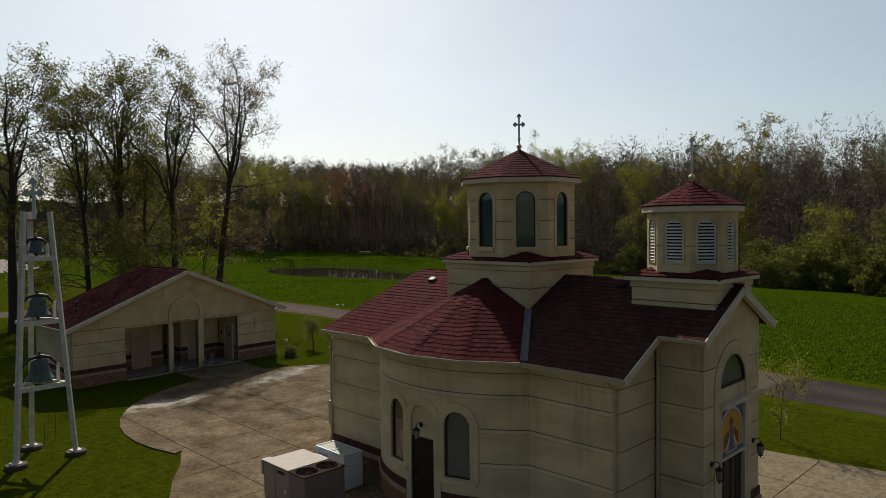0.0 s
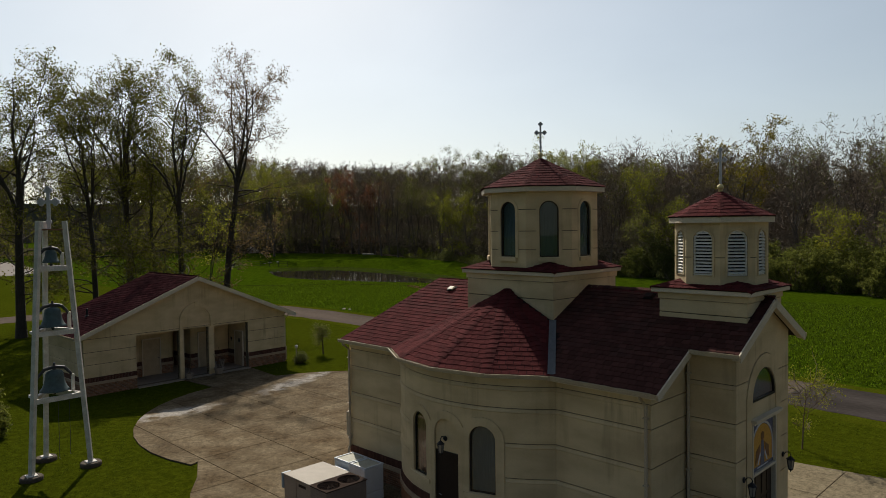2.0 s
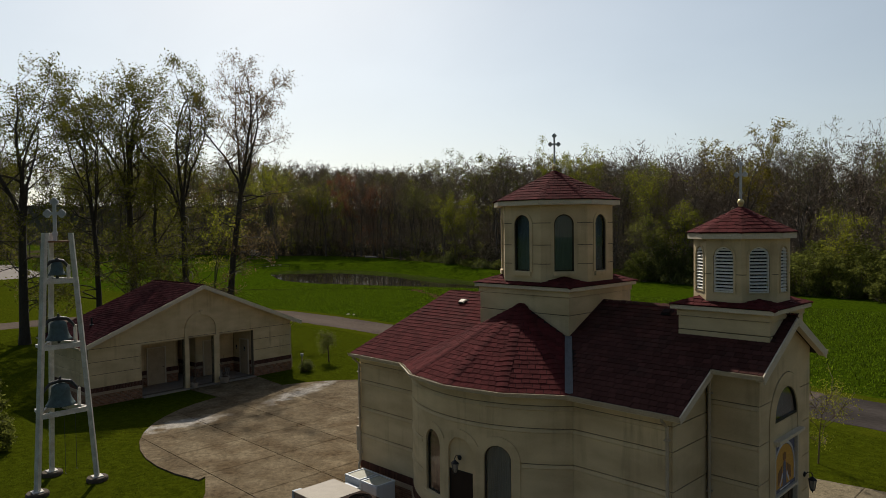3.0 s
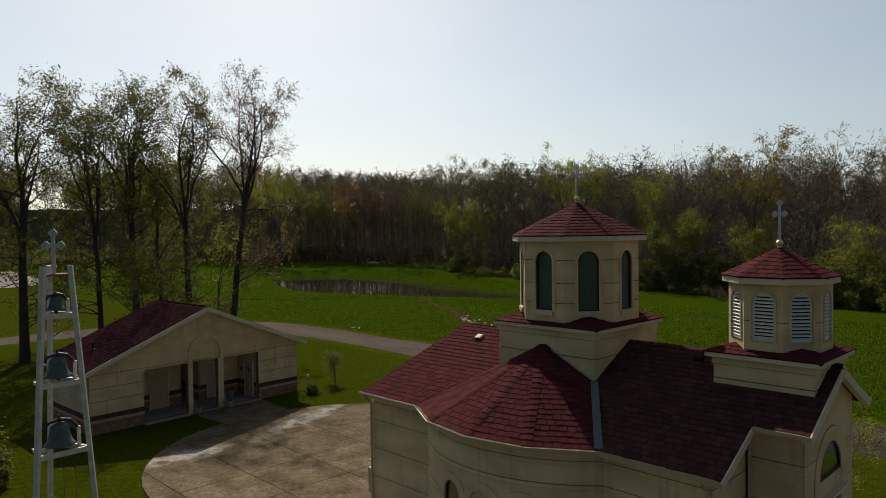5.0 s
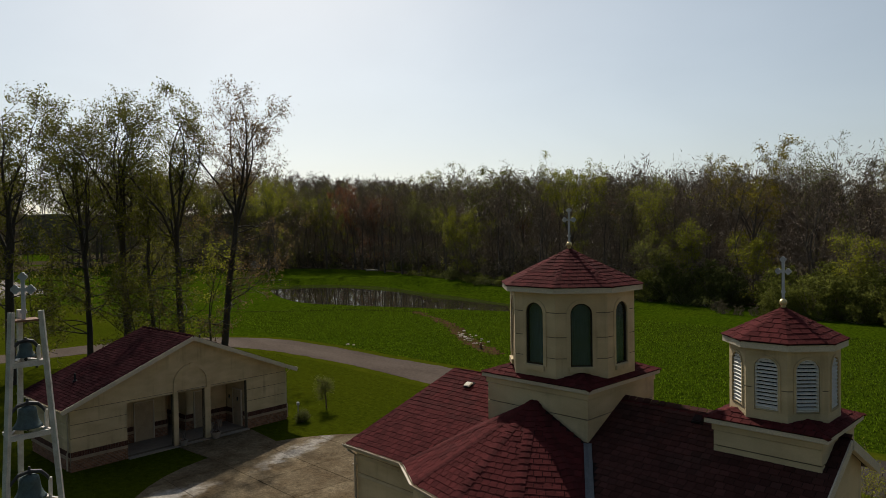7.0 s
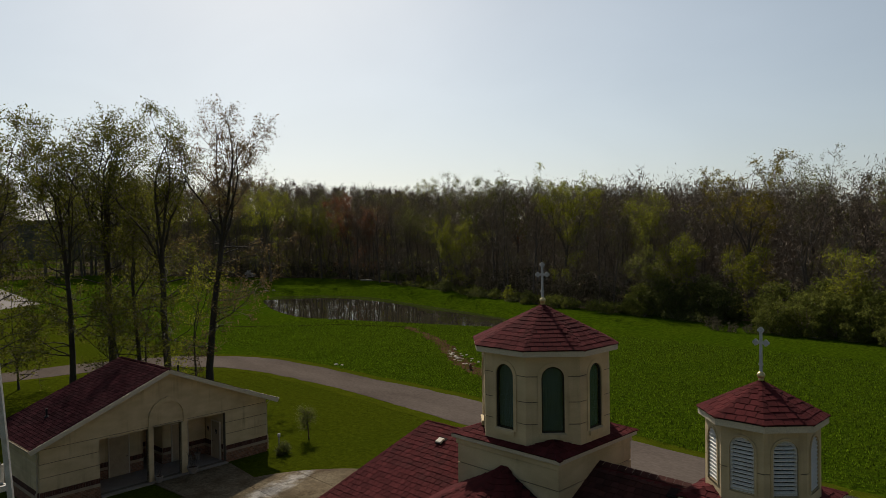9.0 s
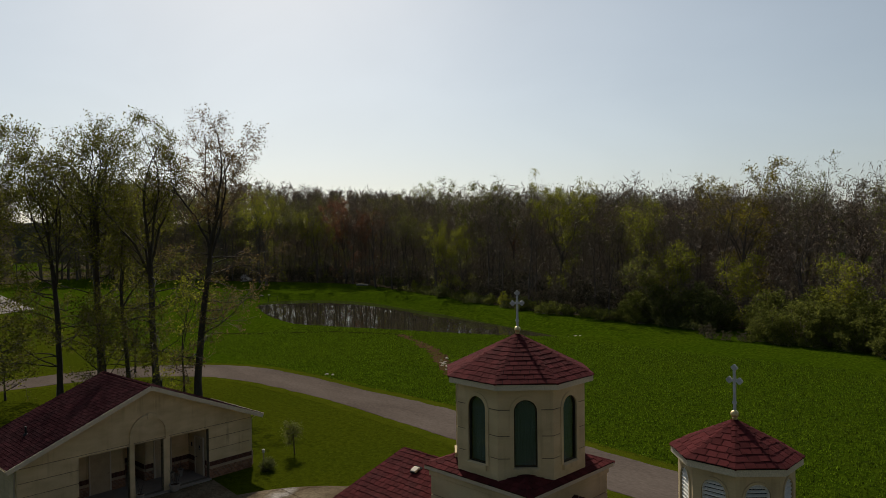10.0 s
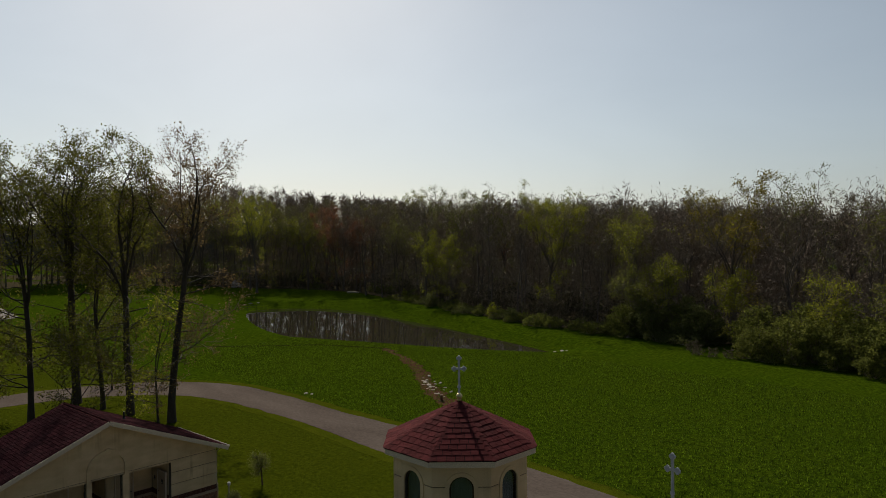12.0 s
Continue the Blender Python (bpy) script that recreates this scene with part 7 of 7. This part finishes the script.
# trees that stand out: place, height, trunk radius, leaders, tilt, width, leaf kind, leaves, label
TALL = [
    (-79.2, 112.2, 25.6, 0.34, 7, 0.4, 1.15, LEAF_YELLOW, 8, 104, "broad yellow-green tree standing out of the woods"),
    (-44.7, 139.4, 28.4, 0.45, 8, 0.55, 1.25, LEAF_SPRING, 2, 131, "tall round-crowned tree with fine grey-green twigs"),
    (-44.9, 113.7, 25.0, 0.36, 6, 0.26, 0.85, LEAF_AMBER, 5, 132, "tall yellow-olive tree rising over the woods"),
    (-174.5, 164.3, 32.0, 0.4, 7, 0.26, 0.75, LEAF_YELLOW, 7, 133, "narrow leafy tree rising over the woods"),
    (-179.9, 108.5, 29.4, 0.36, 6, 0.28, 0.8, LEAF_YELLOW, 5, 134, "yellow-green tree at the far end of the woods"),
    (-190.5, 112.5, 28.0, 0.36, 6, 0.28, 0.8, LEAF_YELLOW, 4, 140, "yellow-green tree at the far end of the woods"),
    (-118.9, 127.8, 27.4, 0.3, 6, 0.24, 0.7, LEAF_SPRING, 5, 135, "leafy green tree among the woods"),
    (-107.3, 132.2, 26.0, 0.3, 6, 0.24, 0.7, LEAF_SPRING, 5, 136, "leafy green tree among the woods"),
    (-115.6, 133.9, 28.8, 0.28, 5, 0.2, 0.6, LEAF_SPRING, 1, 137, "thinly budding tall tree among the woods"),
    (-164.9, 126.0, 25.0, 0.3, 6, 0.26, 0.75, LEAF_RED, 5, 138, "red-budded maple above the pond"),
    (-32.5, 131.6, 22.4, 0.34, 7, 0.45, 1.1, LEAF_BRUSH, 2, 139, "brown budding round-crowned tree"),
    (-75.3, 125.8, 25.2, 0.24, 5, 0.2, 0.6, LEAF_BRUSH, 0, 141, "bare dark tree rising over the woods"),
    (-74.2, 132.6, 26.9, 0.24, 5, 0.22, 0.6, LEAF_BRUSH, 0, 142, "bare pale tree rising over the woods"),
    (-62.5, 134.3, 23.6, 0.24, 6, 0.24, 0.7, LEAF_BRUSH, 0, 143, "bare tree rising over the woods"),
    (-159.5, 136.9, 28.4, 0.28, 6, 0.26, 0.8, LEAF_BRUSH, 0, 144, "bare grey round-topped tree above the woods"),
    (-50.6, 102.3, 12.4, 0.2, 6, 0.45, 1.25, LEAF_YELLOW, 5, 145, "half-grown green tree at the wood's edge"),
    (-54.5, 101.6, 10.5, 0.18, 6, 0.45, 1.25, LEAF_SPRING, 5, 146, "half-grown green tree at the wood's edge"),
    (-111.1, 113.5, 14.6, 0.16, 5, 0.35, 1.1, LEAF_YELLOW, 5, 147, "slim yellow-green tree before the dark woods"),
    (-106.8, 114.0, 16.2, 0.16, 5, 0.35, 1.1, LEAF_YELLOW, 5, 148, "slim yellow-green tree before the dark woods"),
    (-41.7, 104.0, 10.8, 0.14, 5, 0.35, 1.0, LEAF_YELLOW, 5, 149, "slim yellow-green tree before the dark woods"),
    (-25.9, 97.0, 10.6, 0.12, 4, 0.3, 0.9, LEAF_YELLOW, 4, 150, "thin yellow-green sapling over the thicket"),
    (-19.0, 96.0, 10.2, 0.12, 5, 0.35, 1.0, LEAF_SPRING, 5, 151, "thin olive sapling over the thicket"),
]


def open_before(x, y):
    """True where a tree would not crowd one that stands out, nor hide it from the meadow."""
    for tx, ty, *_ in TALL[:4] + TALL[6:8]:
        d = (x - tx) * 0.66 + (y - ty) * -0.75
        if -4 < d < 24 and abs((x - tx) * 0.75 + (y - ty) * 0.66) < 4.2:
            return False
    return True


# five trunks stand out at the far bank's rim
for k, x, y, s in ((1, -143.5, 119.4, 1.12), (5, -160, 124.6, 1.15), (2, -173, 121.4, 1.15), (4, -154, 125.8, 1.1), (1, -134, 117.0, 0.95)):
    put_tree(k, x, y, s, x * 31)
for p in edge_points(4.6, 6.0, 1.8, rng):
    if open_before(*p):
        put_tree(int(rng.choice(6, p=kind_odds(p[0]))), p[0], p[1], rng.uniform(0.7, 1.0) * 0.95 * wood_top(p[0]), rng.uniform(0, 360), rng.uniform(0.94, 1.08))


for x, y, h, r, n, tilt, wide, lm, lv, seed, label in TALL:
    small = h < 18
    g = grow_broad(seed, h, r, n, (0.2, 0.3) if small else (0.34, 0.46), tilt, wide, 6 if small else 8, 4, (9 if lv == 2 else 7) if lv else 9, lv, 0.11 if small else 0.13, 6, 0.16, seg=1.2, twig_len=0.6 if small else 0.75, twig_w=0.028, clump=0.3, sides=5, far=True)
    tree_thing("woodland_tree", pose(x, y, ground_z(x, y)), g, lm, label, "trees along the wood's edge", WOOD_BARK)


def mass(name, spots, label, category):
    """Many trees of the grown kinds joined into one object."""
    V, T, M, base = [], [], [], 0
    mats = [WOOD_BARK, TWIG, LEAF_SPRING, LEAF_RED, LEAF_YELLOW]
    slot = {LEAF_SPRING.name: 2, LEAF_RED.name: 3, LEAF_YELLOW.name: 4}
    for x, y, z, k, s, a in spots:
        grown, leaf_m = KINDS[k][:2]
        (wv, wt), (cv, ct, cm) = grown
        c, sn = math.cos(a) * s, math.sin(a) * s
        R = np.array([[c, -sn, 0], [sn, c, 0], [0, 0, s]])
        leaf_slot = slot[leaf_m.name]
        for v, t, mi in ((wv, wt, np.zeros(len(wt))), (cv, ct, np.where(cm == 0, 1, leaf_slot))):
            V.append(v @ R.T + [x, y, z])
            T.append(t + base)
            M.append(mi)
            base += len(v)
    ob = mesh_np(name, np.concatenate(V), np.concatenate(T), mats, np.concatenate(M))
    return tagged(ob, label, category, kind="stuff")


spots = []
for row, (off, step, big) in enumerate(((11, 6.0, 0.9), (19, 7.0, 0.93), (30, 8.5, 0.97), (44, 11.0, 1.0))):
    for p in edge_points(step, off, 2.2, rng):
        if -300 < p[0] < 10 and p[1] > -30 and (row > 1 or open_before(*p)):
            spots.append((p[0], p[1], ground_z(p[0], p[1]), int(rng.choice(6, p=kind_odds(p[0]))), big * wood_top(p[0]) * rng.uniform(0.84, 1.04), rng.uniform(0, 6.28)))
mass("woods", spots, "deep mixed spring woods behind the meadow", "woods")


def billow(rng, spots, per, size, rx, rz, slim=0.55, upright=0.0):
    """Small flecks, or slim upright twigs, gathered in rounded crowns round the given places."""
    at = []
    for p in spots:
        v = rng.normal(0, 1, (per, 3))
        v /= np.linalg.norm(v, axis=1)[:, None]
        at.append(np.array(p) + v * rng.uniform(0.25, 1, (per, 1)) * [rx, rx, rz])
    at = np.concatenate(at)
    return leaf_arrays(rng, at[at[:, 2] > 0.3], size, 0.1, slim, upright)


# fine brown twigs that close the crowns' depth, thinner towards the tops
V, T, base = [], [], 0
for off, per, size in ((9, 22, 0.17), (14, 28, 0.19), (20, 32, 0.22), (28, 38, 0.26), (38, 40, 0.31), (52, 46, 0.37), (68, 40, 0.44), (86, 44, 0.6), (108, 44, 0.62)):
    spots = []
    for p in edge_points(3.0 if off < 50 else 3.6, off, 1.6, rng):
        if -380 < p[0] < 15 and p[1] > -30:
            h = 20.4 * wood_top(p[0]) * rng.uniform(0.86, 1.0) * (0.93 if off > 80 else 1.0)
            for f in (0.07, 0.18, 0.3, 0.45, 0.6, 0.73, 0.85, 0.93, 1.0):
                spots.append((p[0] + rng.normal(0, 0.8), p[1] + rng.normal(0, 0.8), ground_z(p[0], p[1]) + h * f))
    for some, k in (([q for q in spots if q[0] < -95], 1.0), ([q for q in spots if q[0] >= -95], 0.75)):
        lv, lt = billow(rng, some, int(per / k), size * k * 2.7, 2.3, 2.6, 0.11, 1.0)
        V.append(lv)
        T.append(lt + base)
        base += len(lv)
tagged(mesh_np("woodland_twigs", np.concatenate(V), np.concatenate(T), [TWIG]), "brown bare twigs deep in the woods", "twigs", kind="stuff")


# thin young leaf over the deep crowns, in drifts of one colour
V, T, M, base = [], [], [], 0
for off in (10, 20, 32, 46):
    for p in edge_points(3.8, off, 2.0, rng):
        if p[0] < 20:
            odds = [0.66, 0.26, 0.08] if p[0] > -130 else [0.5, 0.36, 0.14]
            n, k = int(rng.choice([0, 60, 150] if p[0] < -90 else [0, 0, 50])), int(rng.choice(3, p=odds))
            if not n:
                continue
            h = 20.5 * wood_top(p[0]) * rng.uniform(0.5, 0.9)
            lv, lt = billow(rng, [(p[0], p[1], ground_z(p[0], p[1]) + h)], n, 0.17, 2.2, 3.2)
            V.append(lv)
            T.append(lt + base)
            M.append(np.full(len(lt), k))
            base += len(lv)
tagged(mesh_np("woodland_leaves", np.concatenate(V), np.concatenate(T), [LEAF_SPRING, LEAF_YELLOW, LEAF_RED], np.concatenate(M)), "young olive and red-brown leaves in the deep woods", "leaves", kind="stuff")


# leaf litter under the trees
LITTER = mat("leaf_litter", (0.06, 0.045, 0.03), 1.0, (0.04, 0.042, 0.02), 0.2, 0.8, 0.5, 3, spec=0.0)
bm = bmesh.new()
rows = []
for (ax, ay), (bx, by), (cx, cy) in zip(EDGE[:1] + EDGE, EDGE, EDGE[1:] + EDGE[-1:]):
    d = Vector((cx - ax, cy - ay, 0)).normalized()
    nrm = Vector((-d.y, d.x, 0))
    row = []
    for o in (0.5, 6, 20, 60, 230):
        p = Vector((bx, by, 0)) + nrm * o
        row.append(bm.verts.new((p.x, p.y, ground_z(p.x, p.y) + 0.08)))
    rows.append(row)
for r0, r1 in zip(rows, rows[1:]):
    for k in range(4):
        bm.faces.new((r0[k], r1[k], r1[k + 1], r0[k + 1]))
tagged(part("forest_floor", bm, LITTER), "brown leaf litter on the forest floor", "forest floor", kind="structure")


# shrubs: stems and a dense uneven crown of small leaves
def shrub_arrays(seed, r, h, clumps, per, leaf):
    rng = np.random.default_rng(seed)
    pts, lines = [], []
    for k in range(clumps):
        a, d = rng.uniform(0, 6.28), r * math.sqrt(rng.uniform(0, 1)) * 0.9
        z = h * rng.uniform(0.1, 1.0) * (1 - 0.6 * (d / r) ** 2)
        c = np.array([d * math.cos(a), d * math.sin(a), z])
        cr = rng.uniform(0.12, 0.3) * r
        v = rng.normal(0, 1, (per, 3))
        v /= np.linalg.norm(v, axis=1)[:, None]
        pts.append(c + v * cr * rng.uniform(0.3, 1.1, (per, 1)) * [1, 1, 0.8])
        if k % 3:
            continue
        line, rad = branch_line(rng, (d * 0.2 * math.cos(a), d * 0.2 * math.sin(a), 0), c / np.linalg.norm(c), np.linalg.norm(c), 0.05, 0.012, 3, 0.08, 0.02)
        lines.append((line, rad))
    pts = np.concatenate(pts)
    pts = pts[pts[:, 2] > 0.05]
    return tube_arrays(lines, 3), leaf_arrays(rng, pts, leaf, 0.08)


SHRUBS = [(shrub_arrays(31, 2.6, 4.0, 70, 44, 0.12), LEAF_SHRUB, "broad green spring shrub at the wood's edge"), (shrub_arrays(32, 2.3, 2.4, 44, 34, 0.12), LEAF_SHRUB, "low green shrub at the wood's edge"),
    (shrub_arrays(33, 1.9, 6.2, 70, 40, 0.12), LEAF_YELLOW, "tall yellow-green shrub at the wood's edge"), (shrub_arrays(34, 2.4, 1.9, 36, 30, 0.12), LEAF_DARK, "low dark scrub at the wood's edge"),
    (shrub_arrays(35, 2.0, 4.4, 40, 32, 0.11), LEAF_BRUSH, "brown leafless brush under the trees"),
    (shrub_arrays(36, 3.3, 6.8, 120, 52, 0.13), LEAF_SHRUB, "large rounded olive-green shrub at the field's edge"),
    (shrub_arrays(37, 3.1, 5.6, 100, 52, 0.13), LEAF_DARK, "large dark green shrub before the woods")]
shrub_protos = []
for (w, l), lm, label in SHRUBS:
    o = thing("shrub", pose(0, 0, 0), label, "shrub", "shrubs along the wood's edge")
    mesh_np("woody_base", *w, [TWIG], parent=o)
    mesh_np("foliage", *l, [lm], parent=o)
    shrub_protos.append(o)
first = set()


def put_shrub(k, x, y, s, a):
    m = pose(x, y, ground_z(x, y) - 0.05, 0, 0, a) @ Matrix.Diagonal((s, s, s * 0.95, 1))
    if k in first:
        return copy_thing(shrub_protos[k], m @ Matrix.Diagonal([1 / v for v in shrub_protos[k].scale] + [1]))
    first.add(k)
    shrub_protos[k].matrix_basis = m


# a belt of low scrub along the rim, thicker and taller towards the meadow's corner
for off, step in ((-0.5, 3.0), (3.0, 3.6)):
    for p in edge_points(step, off, 1.1, rng):
        if -130 < p[0] < -46:
            grown = (p[0] + 130) / 84
            k = int(rng.choice([0, 1, 2, 3, 6], p=[0.24, 0.36, 0.04, 0.26, 0.1] if grown > 0.45 else [0.03, 0.42, 0.02, 0.5, 0.03]))
            put_shrub(k, p[0], p[1], rng.uniform(0.6, 1.05) * (0.6 + 0.4 * grown) * (1.2 if k in (1, 3) else 0.75), rng.uniform(0, 360))
for p in edge_points(5.0, 6.5, 2.2, rng):
    if -250 < p[0] < 20:
        put_shrub(int(rng.choice([3, 4, 4])), p[0], p[1], rng.uniform(0.9, 1.5), rng.uniform(0, 360))
# the thicket at the field's corner: a dark middle clump, brown brush, then a tall leafy mass
THICKET = [(6, -52.5, 100.5, 1.15), (6, -47.5, 101.5, 1.25), (6, -44, 100, 1.1), (5, -56.5, 100.2, 0.85), (3, -49.5, 97.6, 1.1), (3, -45, 96.8, 1.2), (1, -55, 97.4, 0.9), (1, -60.5, 97.2, 0.9),
    (4, -40.2, 90.2, 0.45), (4, -38.2, 90.0, 0.4), (4, -42, 92.4, 0.5), (4, -36.4, 90.4, 0.4),
    (5, -33.8, 92.4, 0.72), (5, -30.6, 93.2, 0.9), (5, -27.2, 93.4, 0.95), (5, -23.6, 93.0, 1.0), (5, -19.6, 91.4, 1.0), (5, -15, 89.6, 1.0), (5, -10, 87.5, 1.05), (5, -5, 85.4, 1.0), (5, 1, 83, 1.0),
    (5, -36.0, 99.0, 1.05), (5, -30.5, 99.2, 1.15), (5, -25.2, 98.6, 1.2), (5, -18, 96.8, 1.2), (2, -28.4, 96.8, 1.1), (2, -15.5, 93.4, 1.15), (0, -35, 91.4, 0.6), (0, -28.6, 90.9, 0.65), (0, -24.4, 90.6, 0.7), (0, -20.4, 88.6, 0.7), (1, -31.6, 90.6, 0.7), (1, -17.2, 87.2, 0.9)]
for k, x, y, s in THICKET:
    put_shrub(k, x, y, s, rng.uniform(0, 360))
w, l = shrub_arrays(39, 1.6, 2.4, 40, 30, 0.12)
x, y = -200, 113
pale = thing("shrub", pose(x, y, ground_z(x, y)), "pale blossoming shrub under the dark trees", "shrub", "shrubs along the wood's edge")
mesh_np("woody_base", *w, [TWIG], parent=pale)
mesh_np("foliage", *l, [PALE_BLOSSOM], parent=pale)
bm = bmesh.new()
add_tube(bm, [(-1.6, 0, 0.3), (-0.4, 0.05, 0.34), (1.7, -0.1, 0.28)], [0.3, 0.28, 0.22], 8)
log = part("log", bm, ROCK)
log.matrix_basis = pose(-152, 121.6, ground_z(-152, 121.6) - 0.05, 0, 0, 35)
tagged(log, "pale fallen log lying at the wood's rim", "log")
# brown brush filling the wood's floor
V, T, base = [], [], 0
for off in (14, 22, 31, 42, 54):
    spots = [(p[0], p[1], ground_z(p[0], p[1]) + rng.uniform(1.2, 3.6)) for p in edge_points(3.2, off, 1.8, rng) if -255 < p[0] < 20]
    lv, lt = billow(rng, spots, 120, 0.3, 2.8, 2.6)
    V.append(lv)
    T.append(lt + base)
    base += len(lv)
tagged(mesh_np("undergrowth", np.concatenate(V), np.concatenate(T), [LEAF_BRUSH]), "brown brush and saplings under the trees", "undergrowth", kind="stuff")


# saplings and small plants by the buildings
def sapling(m, seed, h, lm, leaves, label, stem_r=0.03, spread=0.36, bud=0.035):
    (wv, wt), (cv, ct, cm) = grow_tree(seed, h, stem_r, 9, h * spread, 0.5, 1, 4, 5, leaves, bud, 6, 4, twig_len=0.18, twig_w=0.004)
    o = thing("sapling", m, label, "tree", "saplings on the lawn")
    stem = (wt < 78).all(1)
    mesh_np("trunk", wv[:78], wt[stem], [STEM], parent=o, smooth=True)
    tagged(mesh_np("branches", wv, wt[~stem], [STEM], parent=o, smooth=True), kind="stuff")
    tagged(mesh_np("crown", cv, ct, [TWIG, lm], cm, parent=o), kind="stuff")


sapling(pose(-38.75, 26.7, 0), 55, 1.9, BLOSSOM, 8, "small leafing sapling on the lawn", 0.06, 0.26)
sapling(pose(-8.75, 27.2, 0), 57, 2.7, LEAF_YELLOW, 5, "thin budding sapling beside the concrete yard", spread=0.46, bud=0.03)
w, l = shrub_arrays(71, 0.45, 0.75, 30, 60, 0.04)
o = thing("garden_bush", pose(-37.2, 23.9, 0), "small dark evergreen bush at the annex corner", "bush")
mesh_np("woody_base", *w, [TWIG], parent=o)
mesh_np("foliage", *l, [LEAF_DARK], parent=o)
for x, y, s, seed in ((-36.1, 6.6, 1.3, 72), (-33.2, 6.2, 0.9, 73)):
    w, l = shrub_arrays(seed, 0.8 * s, 1.9 * s, 36, 50, 0.07)
    o = thing("garden_bush", pose(x, y, 0), "loose green shrub on the lawn beside the bell frame", "bush")
    mesh_np("woody_base", *w, [TWIG], parent=o)
    mesh_np("foliage", *l, [LEAF_SHRUB], parent=o)

# a stub of post at the end of the bare track
o = thing("stub_post", pose(-46.3, 49.8, ground_z(-46.3, 49.8)), "short rusty brown post at the end of a dirt track", "post")
part("pole", lathe(bmesh.new(), [(0.13, -0.1), (0.125, 0.5), (0.12, 0.58), (0.07, 0.6), (0.005, 0.6)], 12), MOSAIC_BROWN, o)
part("mound", lathe(bmesh.new(), [(0.5, -0.06), (0.34, 0.05), (0.13, 0.1)], 12), LITTER, o)

# a pale gravel lot and a post fence past the pond
bm = bmesh.new()
bm.faces.new([bm.verts.new((x, y, 0.04)) for x, y in ((-160.5, 43.5), (-154, 35), (-152, 8), (-200, -10), (-225, 50))])
GRAVEL = mat("pale_gravel", (0.2, 0.172, 0.15), 0.95, (0.15, 0.13, 0.112), 0.3, 0.6, 0.5, 8)
tagged(part("gravel_lot", bm, GRAVEL), "pale gravel lot at the far meadow", "gravel", kind="structure")
fence = thing("fence", pose(-146, 75.5, 0), "thin dark wire fence beside the pond", "fence")
for k in range(8):
    part("post", add_tube(bmesh.new(), [(k * 1.9, k * 1.1, 0), (k * 1.9, k * 1.1, 1.3)], 0.05, 6), DARK, fence)
for z in (0.3, 0.8, 1.25):
    part("wire", add_tube(bmesh.new(), [(0, 0, z), (13.3, 7.7, z)], 0.02, 4), DARK, fence)


# tufts of grass standing over the turf
def tufts(name, n, box, h, w, material, label, keep):
    rng = np.random.default_rng(n)
    x, y = rng.uniform(box[0], box[1], n), rng.uniform(box[2], box[3], n)
    ok = keep(x, y)
    x, y = x[ok], y[ok]
    z = rise(x, y)
    base = np.stack([x, y, z - 0.01], -1)
    a = rng.uniform(0, 6.28, len(x))
    s = np.stack([np.cos(a), np.sin(a), 0 * a], -1) * (w * rng.uniform(0.5, 1.3, len(x)))[:, None]
    tip = base + np.stack([rng.normal(0, 0.4, len(x)) * h, rng.normal(0, 0.4, len(x)) * h, h * rng.uniform(0.5, 1.4, len(x))], -1)
    V = np.stack([base - s, base + s, tip], 1).reshape(-1, 3)
    return tagged(mesh_np(name, V, np.arange(len(V)).reshape(-1, 3), [material]), label, "grass", kind="stuff")


def meadow_only(x, y):
    road = 38.9 + np.clip(x + 40, 0, 60) * -0.09 + 3.2
    return (y > road) & (pond_depth(x, y) > 0.5)


def lawn_only(x, y):
    hall = (x < -37.4) & (x > -45) & (y > 10) & (y < 25)
    yard_c = np.hypot(x + 26.6, y - 18.55) < 8.7
    plaza = (x > -21) & (y > 6.5) & (y < 25.8)
    edge = (x > -24.3) & (x <= -21) & (y > 8.6) & (y < 25)
    return ~(hall | yard_c | plaza | edge) & (y < 36 - np.clip(x + 40, 0, 60) * 0.09 - 0.4)


tufts("meadow_grass", 130000, (-92, 4, 40, 78), 0.14, 0.045, BLADE, "standing meadow grass", meadow_only)
tufts("lawn_grass", 90000, (-60, 0, 2, 36), 0.045, 0.024, BLADE_LAWN, "short lawn grass", lawn_only)

# far woods closing the horizon
bm = bmesh.new()
rr = random.Random(4)
n = 240
prev = None
for k in range(n + 1):
    a = 2 * math.pi * (k % n) / n
    rad = 560
    hgt = 27 + 2 * math.sin(a * 5) + rr.uniform(-1.5, 2.0)
    cur = (bm.verts.new((rad * math.cos(a), rad * math.sin(a) + 20, -1)), bm.verts.new((rad * math.cos(a), rad * math.sin(a) + 20, hgt)))
    if prev:
        bm.faces.new((prev[0], cur[0], cur[1], prev[1]))
    prev = cur
FARWOOD = mat("far_woods", (0.11, 0.1, 0.085), 1.0, (0.11, 0.115, 0.07), 0.02, 0.8, 0, 0.4)
tagged(part("backdrop", bm, FARWOOD), "far hazy woods on the horizon", "backdrop", kind="structure")

# ---- shingles last ----
for n, (poly, parent, singles, *other) in enumerate(SHINGLE_JOBS):
    shingles(poly, parent, singles, n, *other)
